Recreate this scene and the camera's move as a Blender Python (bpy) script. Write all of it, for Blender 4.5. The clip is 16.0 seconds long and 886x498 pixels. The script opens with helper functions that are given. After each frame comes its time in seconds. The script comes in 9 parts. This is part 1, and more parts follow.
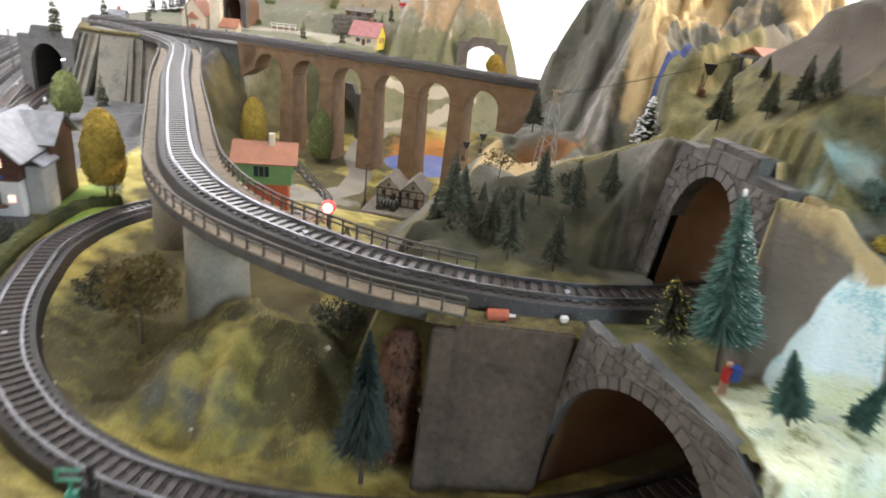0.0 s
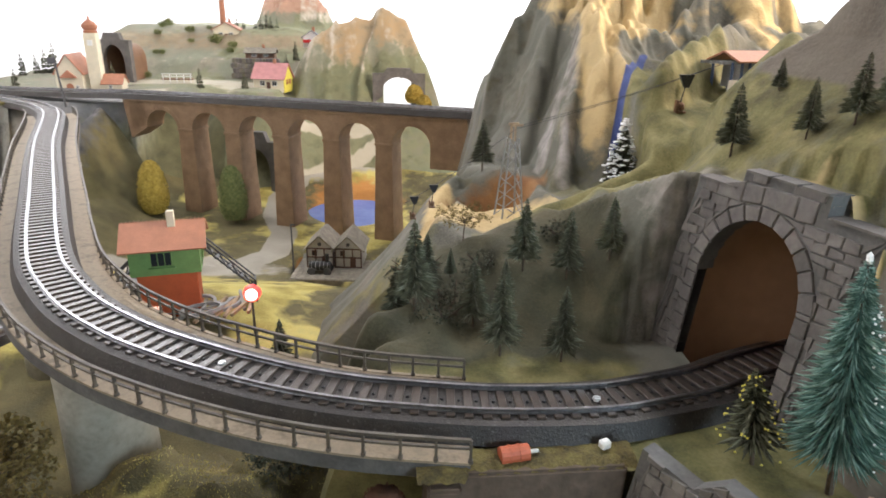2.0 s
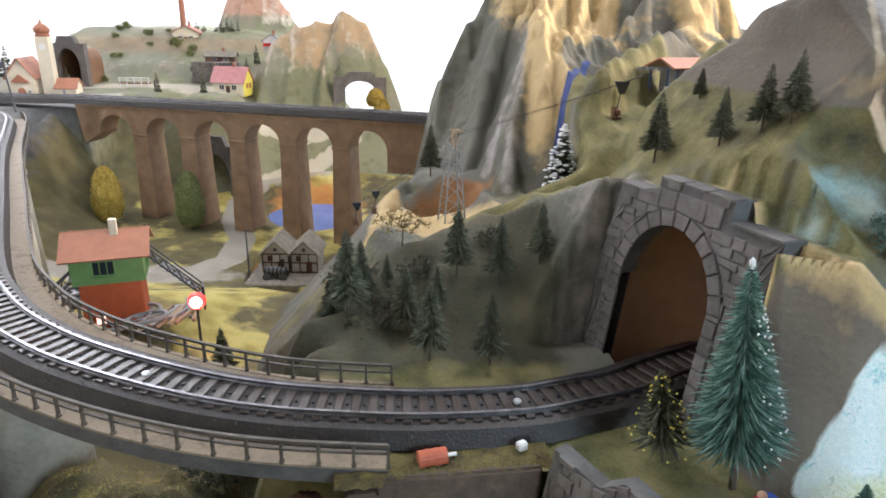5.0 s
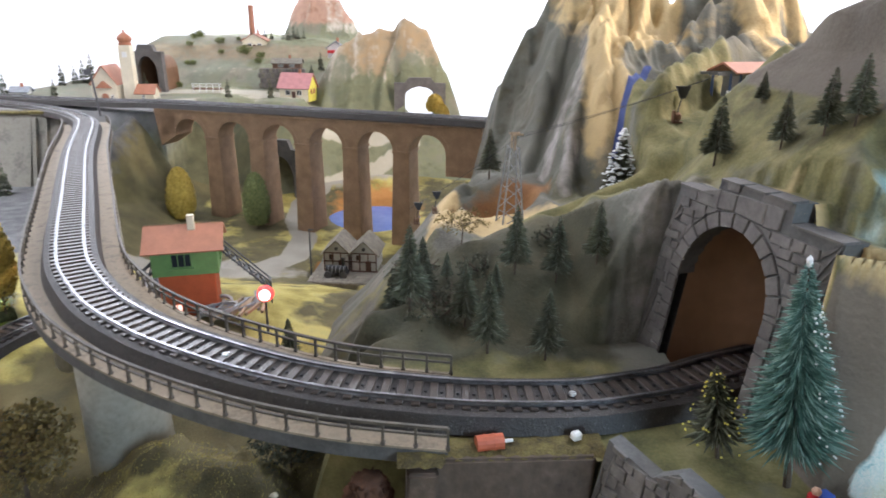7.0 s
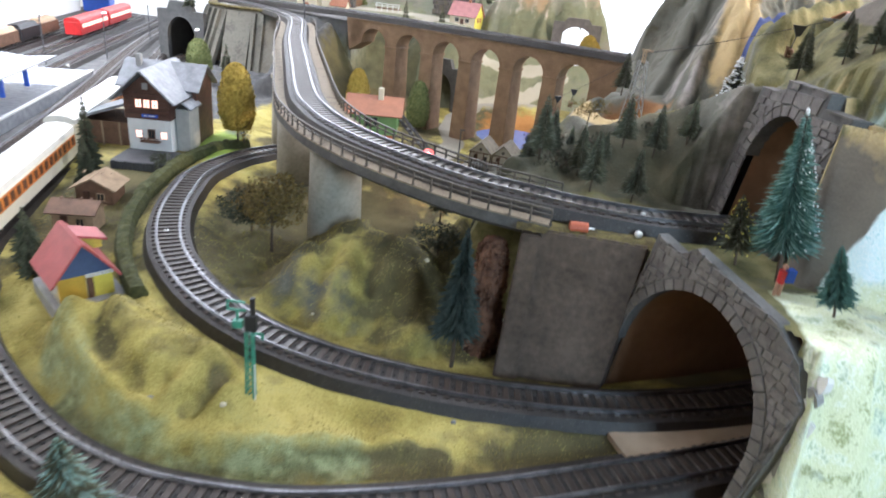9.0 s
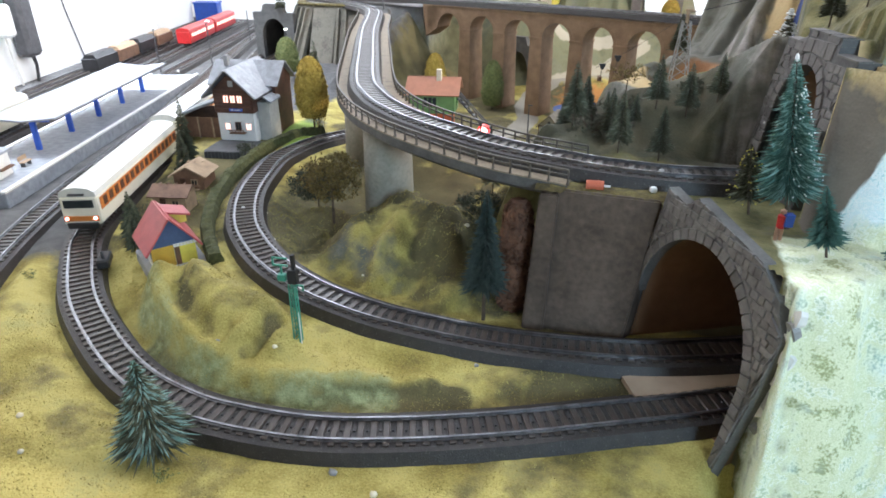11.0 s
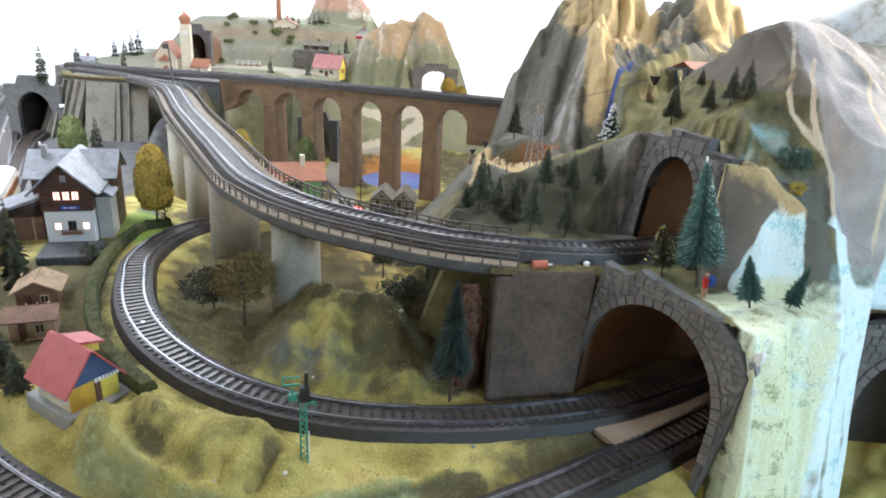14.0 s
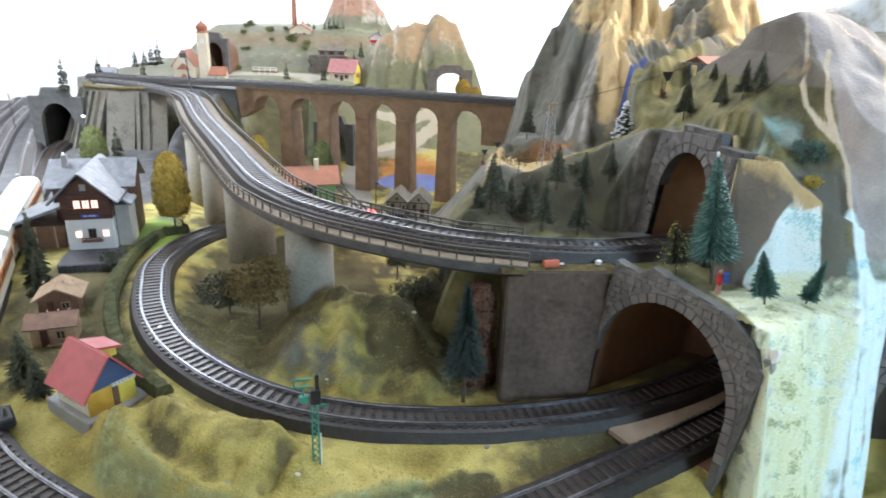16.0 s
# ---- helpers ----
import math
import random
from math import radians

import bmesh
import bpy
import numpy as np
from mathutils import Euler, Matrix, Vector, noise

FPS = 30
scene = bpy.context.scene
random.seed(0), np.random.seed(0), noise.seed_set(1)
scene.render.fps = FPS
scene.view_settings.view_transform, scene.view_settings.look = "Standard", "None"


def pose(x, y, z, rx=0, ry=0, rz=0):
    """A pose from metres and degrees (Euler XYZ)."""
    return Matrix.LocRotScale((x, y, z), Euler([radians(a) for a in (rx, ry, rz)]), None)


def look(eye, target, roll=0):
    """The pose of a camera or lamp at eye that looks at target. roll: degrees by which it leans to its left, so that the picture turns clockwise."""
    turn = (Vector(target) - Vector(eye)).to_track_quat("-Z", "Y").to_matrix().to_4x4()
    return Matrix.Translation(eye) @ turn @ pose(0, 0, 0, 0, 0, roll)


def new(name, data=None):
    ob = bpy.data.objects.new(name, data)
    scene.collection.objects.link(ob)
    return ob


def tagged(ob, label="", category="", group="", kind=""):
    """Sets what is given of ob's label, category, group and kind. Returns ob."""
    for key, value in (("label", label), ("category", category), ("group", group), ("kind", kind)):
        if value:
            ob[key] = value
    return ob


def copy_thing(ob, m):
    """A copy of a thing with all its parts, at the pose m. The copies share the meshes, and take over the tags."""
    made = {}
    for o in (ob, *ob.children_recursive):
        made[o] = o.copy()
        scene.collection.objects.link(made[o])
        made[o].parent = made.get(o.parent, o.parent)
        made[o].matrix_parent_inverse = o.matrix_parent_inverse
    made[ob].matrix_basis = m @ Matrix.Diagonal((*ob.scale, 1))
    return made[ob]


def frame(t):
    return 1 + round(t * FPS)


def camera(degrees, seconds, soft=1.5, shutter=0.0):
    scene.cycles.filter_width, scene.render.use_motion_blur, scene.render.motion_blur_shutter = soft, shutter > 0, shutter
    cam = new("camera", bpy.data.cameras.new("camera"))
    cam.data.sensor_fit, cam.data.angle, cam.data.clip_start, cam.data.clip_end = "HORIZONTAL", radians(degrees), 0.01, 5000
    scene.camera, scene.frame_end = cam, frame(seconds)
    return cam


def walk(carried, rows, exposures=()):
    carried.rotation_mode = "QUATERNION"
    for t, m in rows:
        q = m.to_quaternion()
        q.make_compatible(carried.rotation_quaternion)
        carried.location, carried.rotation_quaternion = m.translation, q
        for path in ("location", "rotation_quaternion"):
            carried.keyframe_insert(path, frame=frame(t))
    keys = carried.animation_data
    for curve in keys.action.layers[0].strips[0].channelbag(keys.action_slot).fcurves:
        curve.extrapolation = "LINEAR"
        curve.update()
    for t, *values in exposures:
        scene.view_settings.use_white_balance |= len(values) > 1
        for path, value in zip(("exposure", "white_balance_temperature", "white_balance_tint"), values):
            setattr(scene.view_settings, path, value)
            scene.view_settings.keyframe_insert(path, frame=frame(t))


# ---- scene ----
cam = camera(70.2, 16.0, 1.7, 0.6)
PATH = [
    (0, (0.008, 0.072, 0.277), (-0.01, 1.912, -0.507), 6.3),
    (0.5, (0.005, 0.14, 0.268), (0.016, 1.977, -0.522), 3.3),
    (1, (-0.002, 0.171, 0.268), (0.07, 1.987, -0.568), 2.1),
    (1.5, (-0.004, 0.179, 0.268), (0.124, 2.042, -0.448), 2.2),
    (2, (-0.013, 0.184, 0.27), (0.187, 2.049, -0.423), 1.3),
    (2.5, (-0.014, 0.184, 0.268), (0.219, 2.047, -0.422), 1.3),
    (3, (-0.011, 0.183, 0.268), (0.282, 2.03, -0.443), 2.3),
    (3.5, (-0.007, 0.181, 0.271), (0.324, 2.018, -0.448), 2.8),
    (3.7, (-0.002, 0.181, 0.272), (0.329, 2.016, -0.45), 2.4),
    (5.8, (0.011, 0.174, 0.275), (0.227, 2.047, -0.395), 1.1),
    (6, (0.009, 0.173, 0.275), (0.202, 2.047, -0.397), 1.0),
    (6.5, (0.007, 0.168, 0.275), (0.161, 2.045, -0.4), 1.0),
    (7, (0.005, 0.163, 0.275), (0.116, 2.043, -0.398), 0.9),
    (7.5, (0.0, 0.15, 0.271), (0.014, 2.039, -0.385), 2.5),
    (8, (-0.002, 0.125, 0.267), (-0.106, 2.01, -0.393), 1.5),
    (8.5, (0.018, 0.0445, 0.259), (-0.188, 1.885, -0.494), 5.2),
    (9, (0.011, -0.004, 0.253), (-0.257, 1.798, -0.573), 6.4),
    (9.2, (0.011, -0.017, 0.2565), (-0.283, 1.777, -0.578), 3.85),
    (11.3, (0.08, -0.032, 0.26), (-0.543, 1.649, -0.627), -0.7),
    (11.5, (0.067, -0.032, 0.277), (-0.553, 1.671, -0.57), -1.8),
    (12, (0.012, -0.044, 0.285), (-0.286, 1.797, -0.437), 0.6),
    (12.5, (-0.04, -0.058, 0.298), (-0.046, 1.817, -0.398), 1.6),
    (13, (-0.064, -0.054, 0.303), (0.036, 1.822, -0.382), 2.3),
    (13.5, (-0.076, -0.058, 0.3), (0.093, 1.813, -0.388), 3.8),
    (14, (-0.083, -0.063, 0.287), (0.104, 1.8, -0.417), 3.6),
    (14.5, (-0.079, -0.06, 0.282), (0.126, 1.784, -0.465), 3.6),
    (15, (-0.079, -0.062, 0.282), (0.113, 1.779, -0.477), 3.9),
    (15.5, (-0.077, -0.066, 0.288), (0.115, 1.789, -0.435), 3.5),
    (16, (-0.075, -0.064, 0.287), (0.046, 1.805, -0.415), 1.9),
]
walk(cam, [(t, look(eye, target, roll)) for t, eye, target, roll in PATH],
     [(0, -0.08, 6400, 15), (3.7, -0.06, 6300, 15), (5.8, -0.16, 5880, 16), (8.0, -0.12, 5840, 16), (9.0, 0.08, 5790, 14), (11.5, -0.06, 5800, 12), (13.5, -0.06, 5770, 11.6), (14.5, -0.02, 5755, 11.3), (16, -0.02, 5740, 11)])

# ---------------------------------------------------------------- world and light
world = bpy.data.worlds.new("world")
scene.world = world
world.use_nodes = True
bg = world.node_tree.nodes["Background"]
bg.inputs["Color"].default_value = (0.95, 0.97, 1.0, 1)
bg.inputs["Strength"].default_value = 0.25


def area_lamp(name, eye, target, size, watts, colour, size_y=None, spread=180):
    data = bpy.data.lights.new(name, "AREA")
    data.energy, data.color, data.size = watts, colour, size
    data.spread = radians(spread)
    if size_y:
        data.shape, data.size_y = "RECTANGLE", size_y
    ob = new(name, data)
    ob.matrix_world = look(eye, target)
    return ob


# ceiling tubes over the layout on both sides, an unseen lamp of narrow spread over the bright yard, a warm spotlight
# over the peaks, a far ceiling lamp whose glint lies on the curved rails, and unseen fills added to brighten the ice,
# the back wall and the east wall
area_lamp("ceiling_lamp", (0.95, 1.05, 1.35), (-0.10, 0.62, 0), 0.6, 19, (1.0, 0.97, 0.93), 0.2)
area_lamp("yard_lamp", (-0.98, 0.80, 0.95), (-0.98, 0.82, 0), 0.5, 12, (0.95, 0.98, 1.0), 0.3, 75)
area_lamp("left_ceiling_lamp", (-0.36, 0.80, 1.40), (-0.22, 0.40, 0), 0.5, 4.5, (0.88, 0.94, 1.0), 0.25)
area_lamp("peak_spotlight", (1.15, 0.78, 0.62), (0.32, 0.88, 0.28), 0.06, 17, (1.0, 0.80, 0.55))
area_lamp("ice_fill", (0.80, -0.75, 0.55), (0.24, 0.29, 0.04), 0.4, 1.8, (0.66, 0.88, 1.0), 0.3, 60)
area_lamp("far_ceiling_lamp", (-1.05, 2.45, 1.38), (-0.20, 0.45, 0.10), 0.75, 13, (0.95, 0.98, 1.0), 0.28)
area_lamp("back_wall_fill", (0.1, 2.35, 1.4), (0.1, 2.75, 0.5), 3.6, 70, (0.91, 0.96, 1.0), 0.1, 100)
area_lamp("east_wall_fill", (1.55, 1.5, 1.4), (1.9, 1.5, 0.5), 1.6, 22, (0.91, 0.96, 1.0), 0.1, 100)

# ---------------------------------------------------------------- noise and mesh helpers
RNG = np.random.default_rng(7)
LATTICE = RNG.random((256, 256))


def vnoise(x, y, scale, seed=0):
    """Smooth value noise in 0..1 over arrays."""
    x, y = np.asarray(x, float) / scale + 17.3 * seed + 500, np.asarray(y, float) / scale + 9.7 * seed + 500
    i, j = np.floor(x).astype(int), np.floor(y).astype(int)
    u, v = x - i, y - j
    u, v = u * u * (3 - 2 * u), v * v * (3 - 2 * v)
    pick = lambda a, b: LATTICE[a % 256, b % 256]
    return (pick(i, j) * (1 - u) + pick(i + 1, j) * u) * (1 - v) + (pick(i, j + 1) * (1 - u) + pick(i + 1, j + 1) * u) * v


def fbm(x, y, scale, seed=0, octaves=4):
    total, amp, norm = 0, 1.0, 0
    for k in range(octaves):
        total, norm = total + amp * vnoise(x, y, scale / 2**k, seed + k), norm + amp
        amp *= 0.5
    return total / norm


def smooth(a, b, v):
    s = np.clip((np.asarray(v, float) - a) / (b - a), 0, 1)
    return s * s * (3 - 2 * s)


def bump(x, y, cx, cy, rx, ry, turn=0.0):
    c, s = math.cos(radians(turn)), math.sin(radians(turn))
    u, v = (x - cx) * c + (y - cy) * s, -(x - cx) * s + (y - cy) * c
    return np.exp(-((u / rx) ** 2) - (v / ry) ** 2)


def near_path(x, y, pts):
    """Distance from arrays of places to a polyline, and the line's third value there."""
    best, value = np.full(np.shape(x), 9.0), np.zeros(np.shape(x))
    for a, b in zip(pts[:-1], pts[1:]):
        ax, ay, bx, by = a[0], a[1], b[0], b[1]
        ll = (bx - ax) ** 2 + (by - ay) ** 2 + 1e-12
        s = np.clip(((x - ax) * (bx - ax) + (y - ay) * (by - ay)) / ll, 0, 1)
        d = np.hypot(x - ax - s * (bx - ax), y - ay - s * (by - ay))
        closer = d < best
        best = np.where(closer, d, best)
        if len(a) > 2:
            value = np.where(closer, a[2] + s * (b[2] - a[2]), value)
    return best, value


def finish(ob, material, shade=True):
    mats = material if isinstance(material, (list, tuple)) else [material]
    for m in mats:
        ob.data.materials.append(m)
    if shade:
        ob.data.polygons.foreach_set("use_smooth", [True] * len(ob.data.polygons))
    return ob


def part(name, bm, material, parent=None, label="", shade=False):
    """Links a bmesh as one mesh object under a thing or a part."""
    data = bpy.data.meshes.new(name)
    bm.normal_update()
    bm.to_mesh(data)
    bm.free()
    ob = new(name, data)
    finish(ob, material, shade)
    if parent:
        ob.parent = parent
    if label:
        ob["label"] = label
    return ob


def thing(name, label, category, at=None, group="", kind=""):
    ob = new(name)
    ob.empty_display_size = 0.01
    if at is not None:
        ob.matrix_world = at
    return tagged(ob, label, category, group, kind)


def add_box(bm, cx, cy, cz, sx, sy, sz, bevel=0.0, m=None, mat=0):
    got = bmesh.ops.create_cube(bm, size=1.0)
    vs = got["verts"]
    bmesh.ops.transform(bm, matrix=Matrix.LocRotScale((cx, cy, cz), None, (sx, sy, sz)), verts=vs)
    faces = {f for v in vs for f in v.link_faces}
    if bevel:
        edges = list({e for v in vs for e in v.link_edges})
        out = bmesh.ops.bevel(bm, geom=edges, offset=bevel, segments=1, affect="EDGES")
        faces = set(out["faces"]) | {f for f in faces if f.is_valid}
        vs = list({v for f in faces for v in f.verts})
    for f in faces:
        if f.is_valid:
            f.material_index = mat
    if m is not None:
        bmesh.ops.transform(bm, matrix=m, verts=[v for v in vs if v.is_valid])
    return vs


def add_cone(bm, base, tip, r0, r1, n=8, mat=0, caps=True):
    base, tip = Vector(base), Vector(tip)
    q = (tip - base).to_track_quat("Z", "Y").to_matrix()
    rings = []
    for c, r in ((base, r0), (tip, r1)):
        rings.append([bm.verts.new(c + q @ Vector((r * math.cos(2 * math.pi * k / n), r * math.sin(2 * math.pi * k / n), 0))) for k in range(n)])
    out = []
    for k in range(n):
        out.append(bm.faces.new((rings[0][k], rings[0][(k + 1) % n], rings[1][(k + 1) % n], rings[1][k])))
    if caps:
        out += [bm.faces.new(rings[0][::-1]), bm.faces.new(rings[1])]
    for f in out:
        f.material_index = mat
    return out


def add_prism(bm, outline, depth, m=None, mat=0):
    """An outline in x, z pulled along +y by depth."""
    a = [bm.verts.new((x, 0, z)) for x, z in outline]
    b = [bm.verts.new((x, depth, z)) for x, z in outline]
    n = len(outline)
    fs = [bm.faces.new(a), bm.faces.new(b[::-1])]
    for k in range(n):
        fs.append(bm.faces.new((a[(k + 1) % n], a[k], b[k], b[(k + 1) % n])))
    for f in fs:
        f.material_index = mat
    bmesh.ops.recalc_face_normals(bm, faces=fs)
    if m is not None:
        bmesh.ops.transform(bm, matrix=m, verts=a + b)
    return fs


def add_ball(bm, c, r, scale=(1, 1, 1), sub=2, rough=0.0, seed=0, mat=0):
    got = bmesh.ops.create_icosphere(bm, subdivisions=sub, radius=1.0)
    for v in got["verts"]:
        k = 1 + rough * (noise.noise(v.co * 2.3 + Vector((seed * 3.1, 0, 0))))
        v.co = Vector(c) + Vector((v.co.x * scale[0], v.co.y * scale[1], v.co.z * scale[2])) * (r * k)
    for f in {f for v in got["verts"] for f in v.link_faces}:
        f.material_index = mat
    return got["verts"]


def resample(pts, step):
    """A smooth curve through places, at even steps."""
    p = [Vector(q) for q in pts]
    p = [p[0] * 2 - p[1]] + p + [p[-1] * 2 - p[-2]]
    fine = []
    for a, b, c, d in zip(p[:-3], p[1:-2], p[2:-1], p[3:]):
        for k in range(12):
            s = k / 12
            fine.append(0.5 * (2 * b + (c - a) * s + (2 * a - 5 * b + 4 * c - d) * s * s + (3 * b - a - 3 * c + d) * s**3))
    fine.append(p[-2])
    out, left = [fine[0]], step
    for a, b in zip(fine[:-1], fine[1:]):
        l = (b - a).length
        pos = 0.0
        while l - pos >= left:
            pos += left
            out.append(a.lerp(b, pos / l))
            left = step
        left -= l - pos
    return out


def frames_of(pts):
    """At each place of a curve: the place, and the level direction to its right."""
    out = []
    for k, p in enumerate(pts):
        d = pts[min(k + 1, len(pts) - 1)] - pts[max(k - 1, 0)]
        out.append((p, Vector((d.y, -d.x, 0)).normalized(), Vector((d.x, d.y, d.z)).normalized()))
    return out


def add_sweep(bm, frames, profile, closed=True, caps=True, mat=0):
    """A profile of (right, up) pairs swept along a curve."""
    rings = [[bm.verts.new(p + r * a + Vector((0, 0, b))) for a, b in profile] for p, r, _ in frames]
    n = len(profile)
    fs = []
    for ra, rb in zip(rings[:-1], rings[1:]):
        for k in range(n if closed else n - 1):
            fs.append(bm.faces.new((ra[k], ra[(k + 1) % n], rb[(k + 1) % n], rb[k])))
    if closed and caps:
        fs += [bm.faces.new(rings[0][::-1]), bm.faces.new(rings[-1])]
    for f in fs:
        f.material_index = mat
    return fs


def sheet(name, xs, ys, height, material, zones=None, keep=None):
    """A height sheet over a grid, with soft zone values for its material."""
    gx, gy = np.meshgrid(xs, ys, indexing="ij")
    gz = height(gx, gy)
    nx, ny = gx.shape
    verts = np.stack([gx, gy, gz], -1).reshape(-1, 3)
    idx = np.arange(nx * ny).reshape(nx, ny)
    quads = np.stack([idx[:-1, :-1], idx[1:, :-1], idx[1:, 1:], idx[:-1, 1:]], -1).reshape(-1, 4)
    if keep is not None:
        mid = verts[quads].mean(1)
        quads = quads[keep(mid[:, 0], mid[:, 1], mid[:, 2])]
    data = bpy.data.meshes.new(name)
    data.from_pydata(verts.tolist(), [], quads.tolist())
    for key, f in (zones or {}).items():
        att = data.attributes.new(key, "FLOAT", "POINT")
        att.data.foreach_set("value", np.clip(f(gx, gy, gz), 0, 1).astype(np.float32).ravel())
    ob = new(name, data)
    return finish(ob, material)


# ---------------------------------------------------------------- materials
def material(name, colours, scale=60.0, rough=0.8, bump_up=0.3, metal=0.0, speck=None, fine=6.0, bump_scale=None, per_object=0.0, emit=None):
    """Two scales of colour variation, fine relief and, where given, specks."""
    m = bpy.data.materials.new(name)
    m.use_nodes = True
    nt = m.node_tree
    N, L = nt.nodes, nt.links
    bsdf = N["Principled BSDF"]
    geo = N.new("ShaderNodeNewGeometry")
    n1 = N.new("ShaderNodeTexNoise")
    n1.inputs["Scale"].default_value, n1.inputs["Detail"].default_value = scale, 5
    L.new(geo.outputs["Position"], n1.inputs["Vector"])
    n2 = N.new("ShaderNodeTexNoise")
    n2.inputs["Scale"].default_value, n2.inputs["Detail"].default_value = scale * fine, 3
    L.new(geo.outputs["Position"], n2.inputs["Vector"])
    mix = N.new("ShaderNodeMath")
    mix.operation = "MULTIPLY_ADD"
    mix.inputs[1].default_value = 0.35
    L.new(n2.outputs["Fac"], mix.inputs[0])
    sc = N.new("ShaderNodeMath")
    sc.operation = "MULTIPLY"
    sc.inputs[1].default_value = 0.65
    L.new(n1.outputs["Fac"], sc.inputs[0])
    L.new(sc.outputs[0], mix.inputs[2])
    ramp = N.new("ShaderNodeValToRGB")
    els = ramp.color_ramp.elements
    pos = np.linspace(0.36, 0.64, len(colours)) if len(colours) > 1 else [0.5]
    els[0].position, els[0].color = pos[0], (*colours[0], 1)
    els[1].position, els[1].color = pos[-1], (*colours[-1], 1)
    for p, c in list(zip(pos, colours))[1:-1]:
        e = els.new(p)
        e.color = (*c, 1)
    L.new(mix.outputs[0], ramp.inputs["Fac"])
    out = ramp.outputs["Color"]
    if per_object:
        info = N.new("ShaderNodeObjectInfo")
        hsv = N.new("ShaderNodeHueSaturation")
        mm = N.new("ShaderNodeMapRange")
        mm.inputs["To Min"].default_value, mm.inputs["To Max"].default_value = 1 - per_object, 1 + per_object
        L.new(info.outputs["Random"], mm.inputs["Value"])
        L.new(mm.outputs[0], hsv.inputs["Value"])
        L.new(out, hsv.inputs["Color"])
        out = hsv.outputs["Color"]
    if speck:
        vo = N.new("ShaderNodeTexNoise")
        vo.inputs["Scale"].default_value, vo.inputs["Detail"].default_value = speck[1], 1
        L.new(geo.outputs["Position"], vo.inputs["Vector"])
        th = N.new("ShaderNodeMapRange")
        th.inputs["From Min"].default_value, th.inputs["From Max"].default_value = speck[2], speck[2] + 0.05
        L.new(vo.outputs["Fac"], th.inputs["Value"])
        mc = N.new("ShaderNodeMix")
        mc.data_type = "RGBA"
        mc.inputs["B"].default_value = (*speck[0], 1)
        L.new(th.outputs[0], mc.inputs["Factor"])
        L.new(out, mc.inputs["A"])
        out = mc.outputs["Result"]
    L.new(out, bsdf.inputs["Base Color"])
    bsdf.inputs["Roughness"].default_value, bsdf.inputs["Metallic"].default_value = rough, metal
    if bump_up:
        bn = N.new("ShaderNodeTexNoise")
        bn.inputs["Scale"].default_value, bn.inputs["Detail"].default_value = bump_scale or scale * fine, 4
        L.new(geo.outputs["Position"], bn.inputs["Vector"])
        b = N.new("ShaderNodeBump")
        b.inputs["Strength"].default_value, b.inputs["Distance"].default_value = bump_up, 0.001
        L.new(bn.outputs["Fac"], b.inputs["Height"])
        L.new(b.outputs["Normal"], bsdf.inputs["Normal"])
    if emit:
        bsdf.inputs["Emission Color"].default_value, bsdf.inputs["Emission Strength"].default_value = (*emit[0], 1), emit[1]
    return m


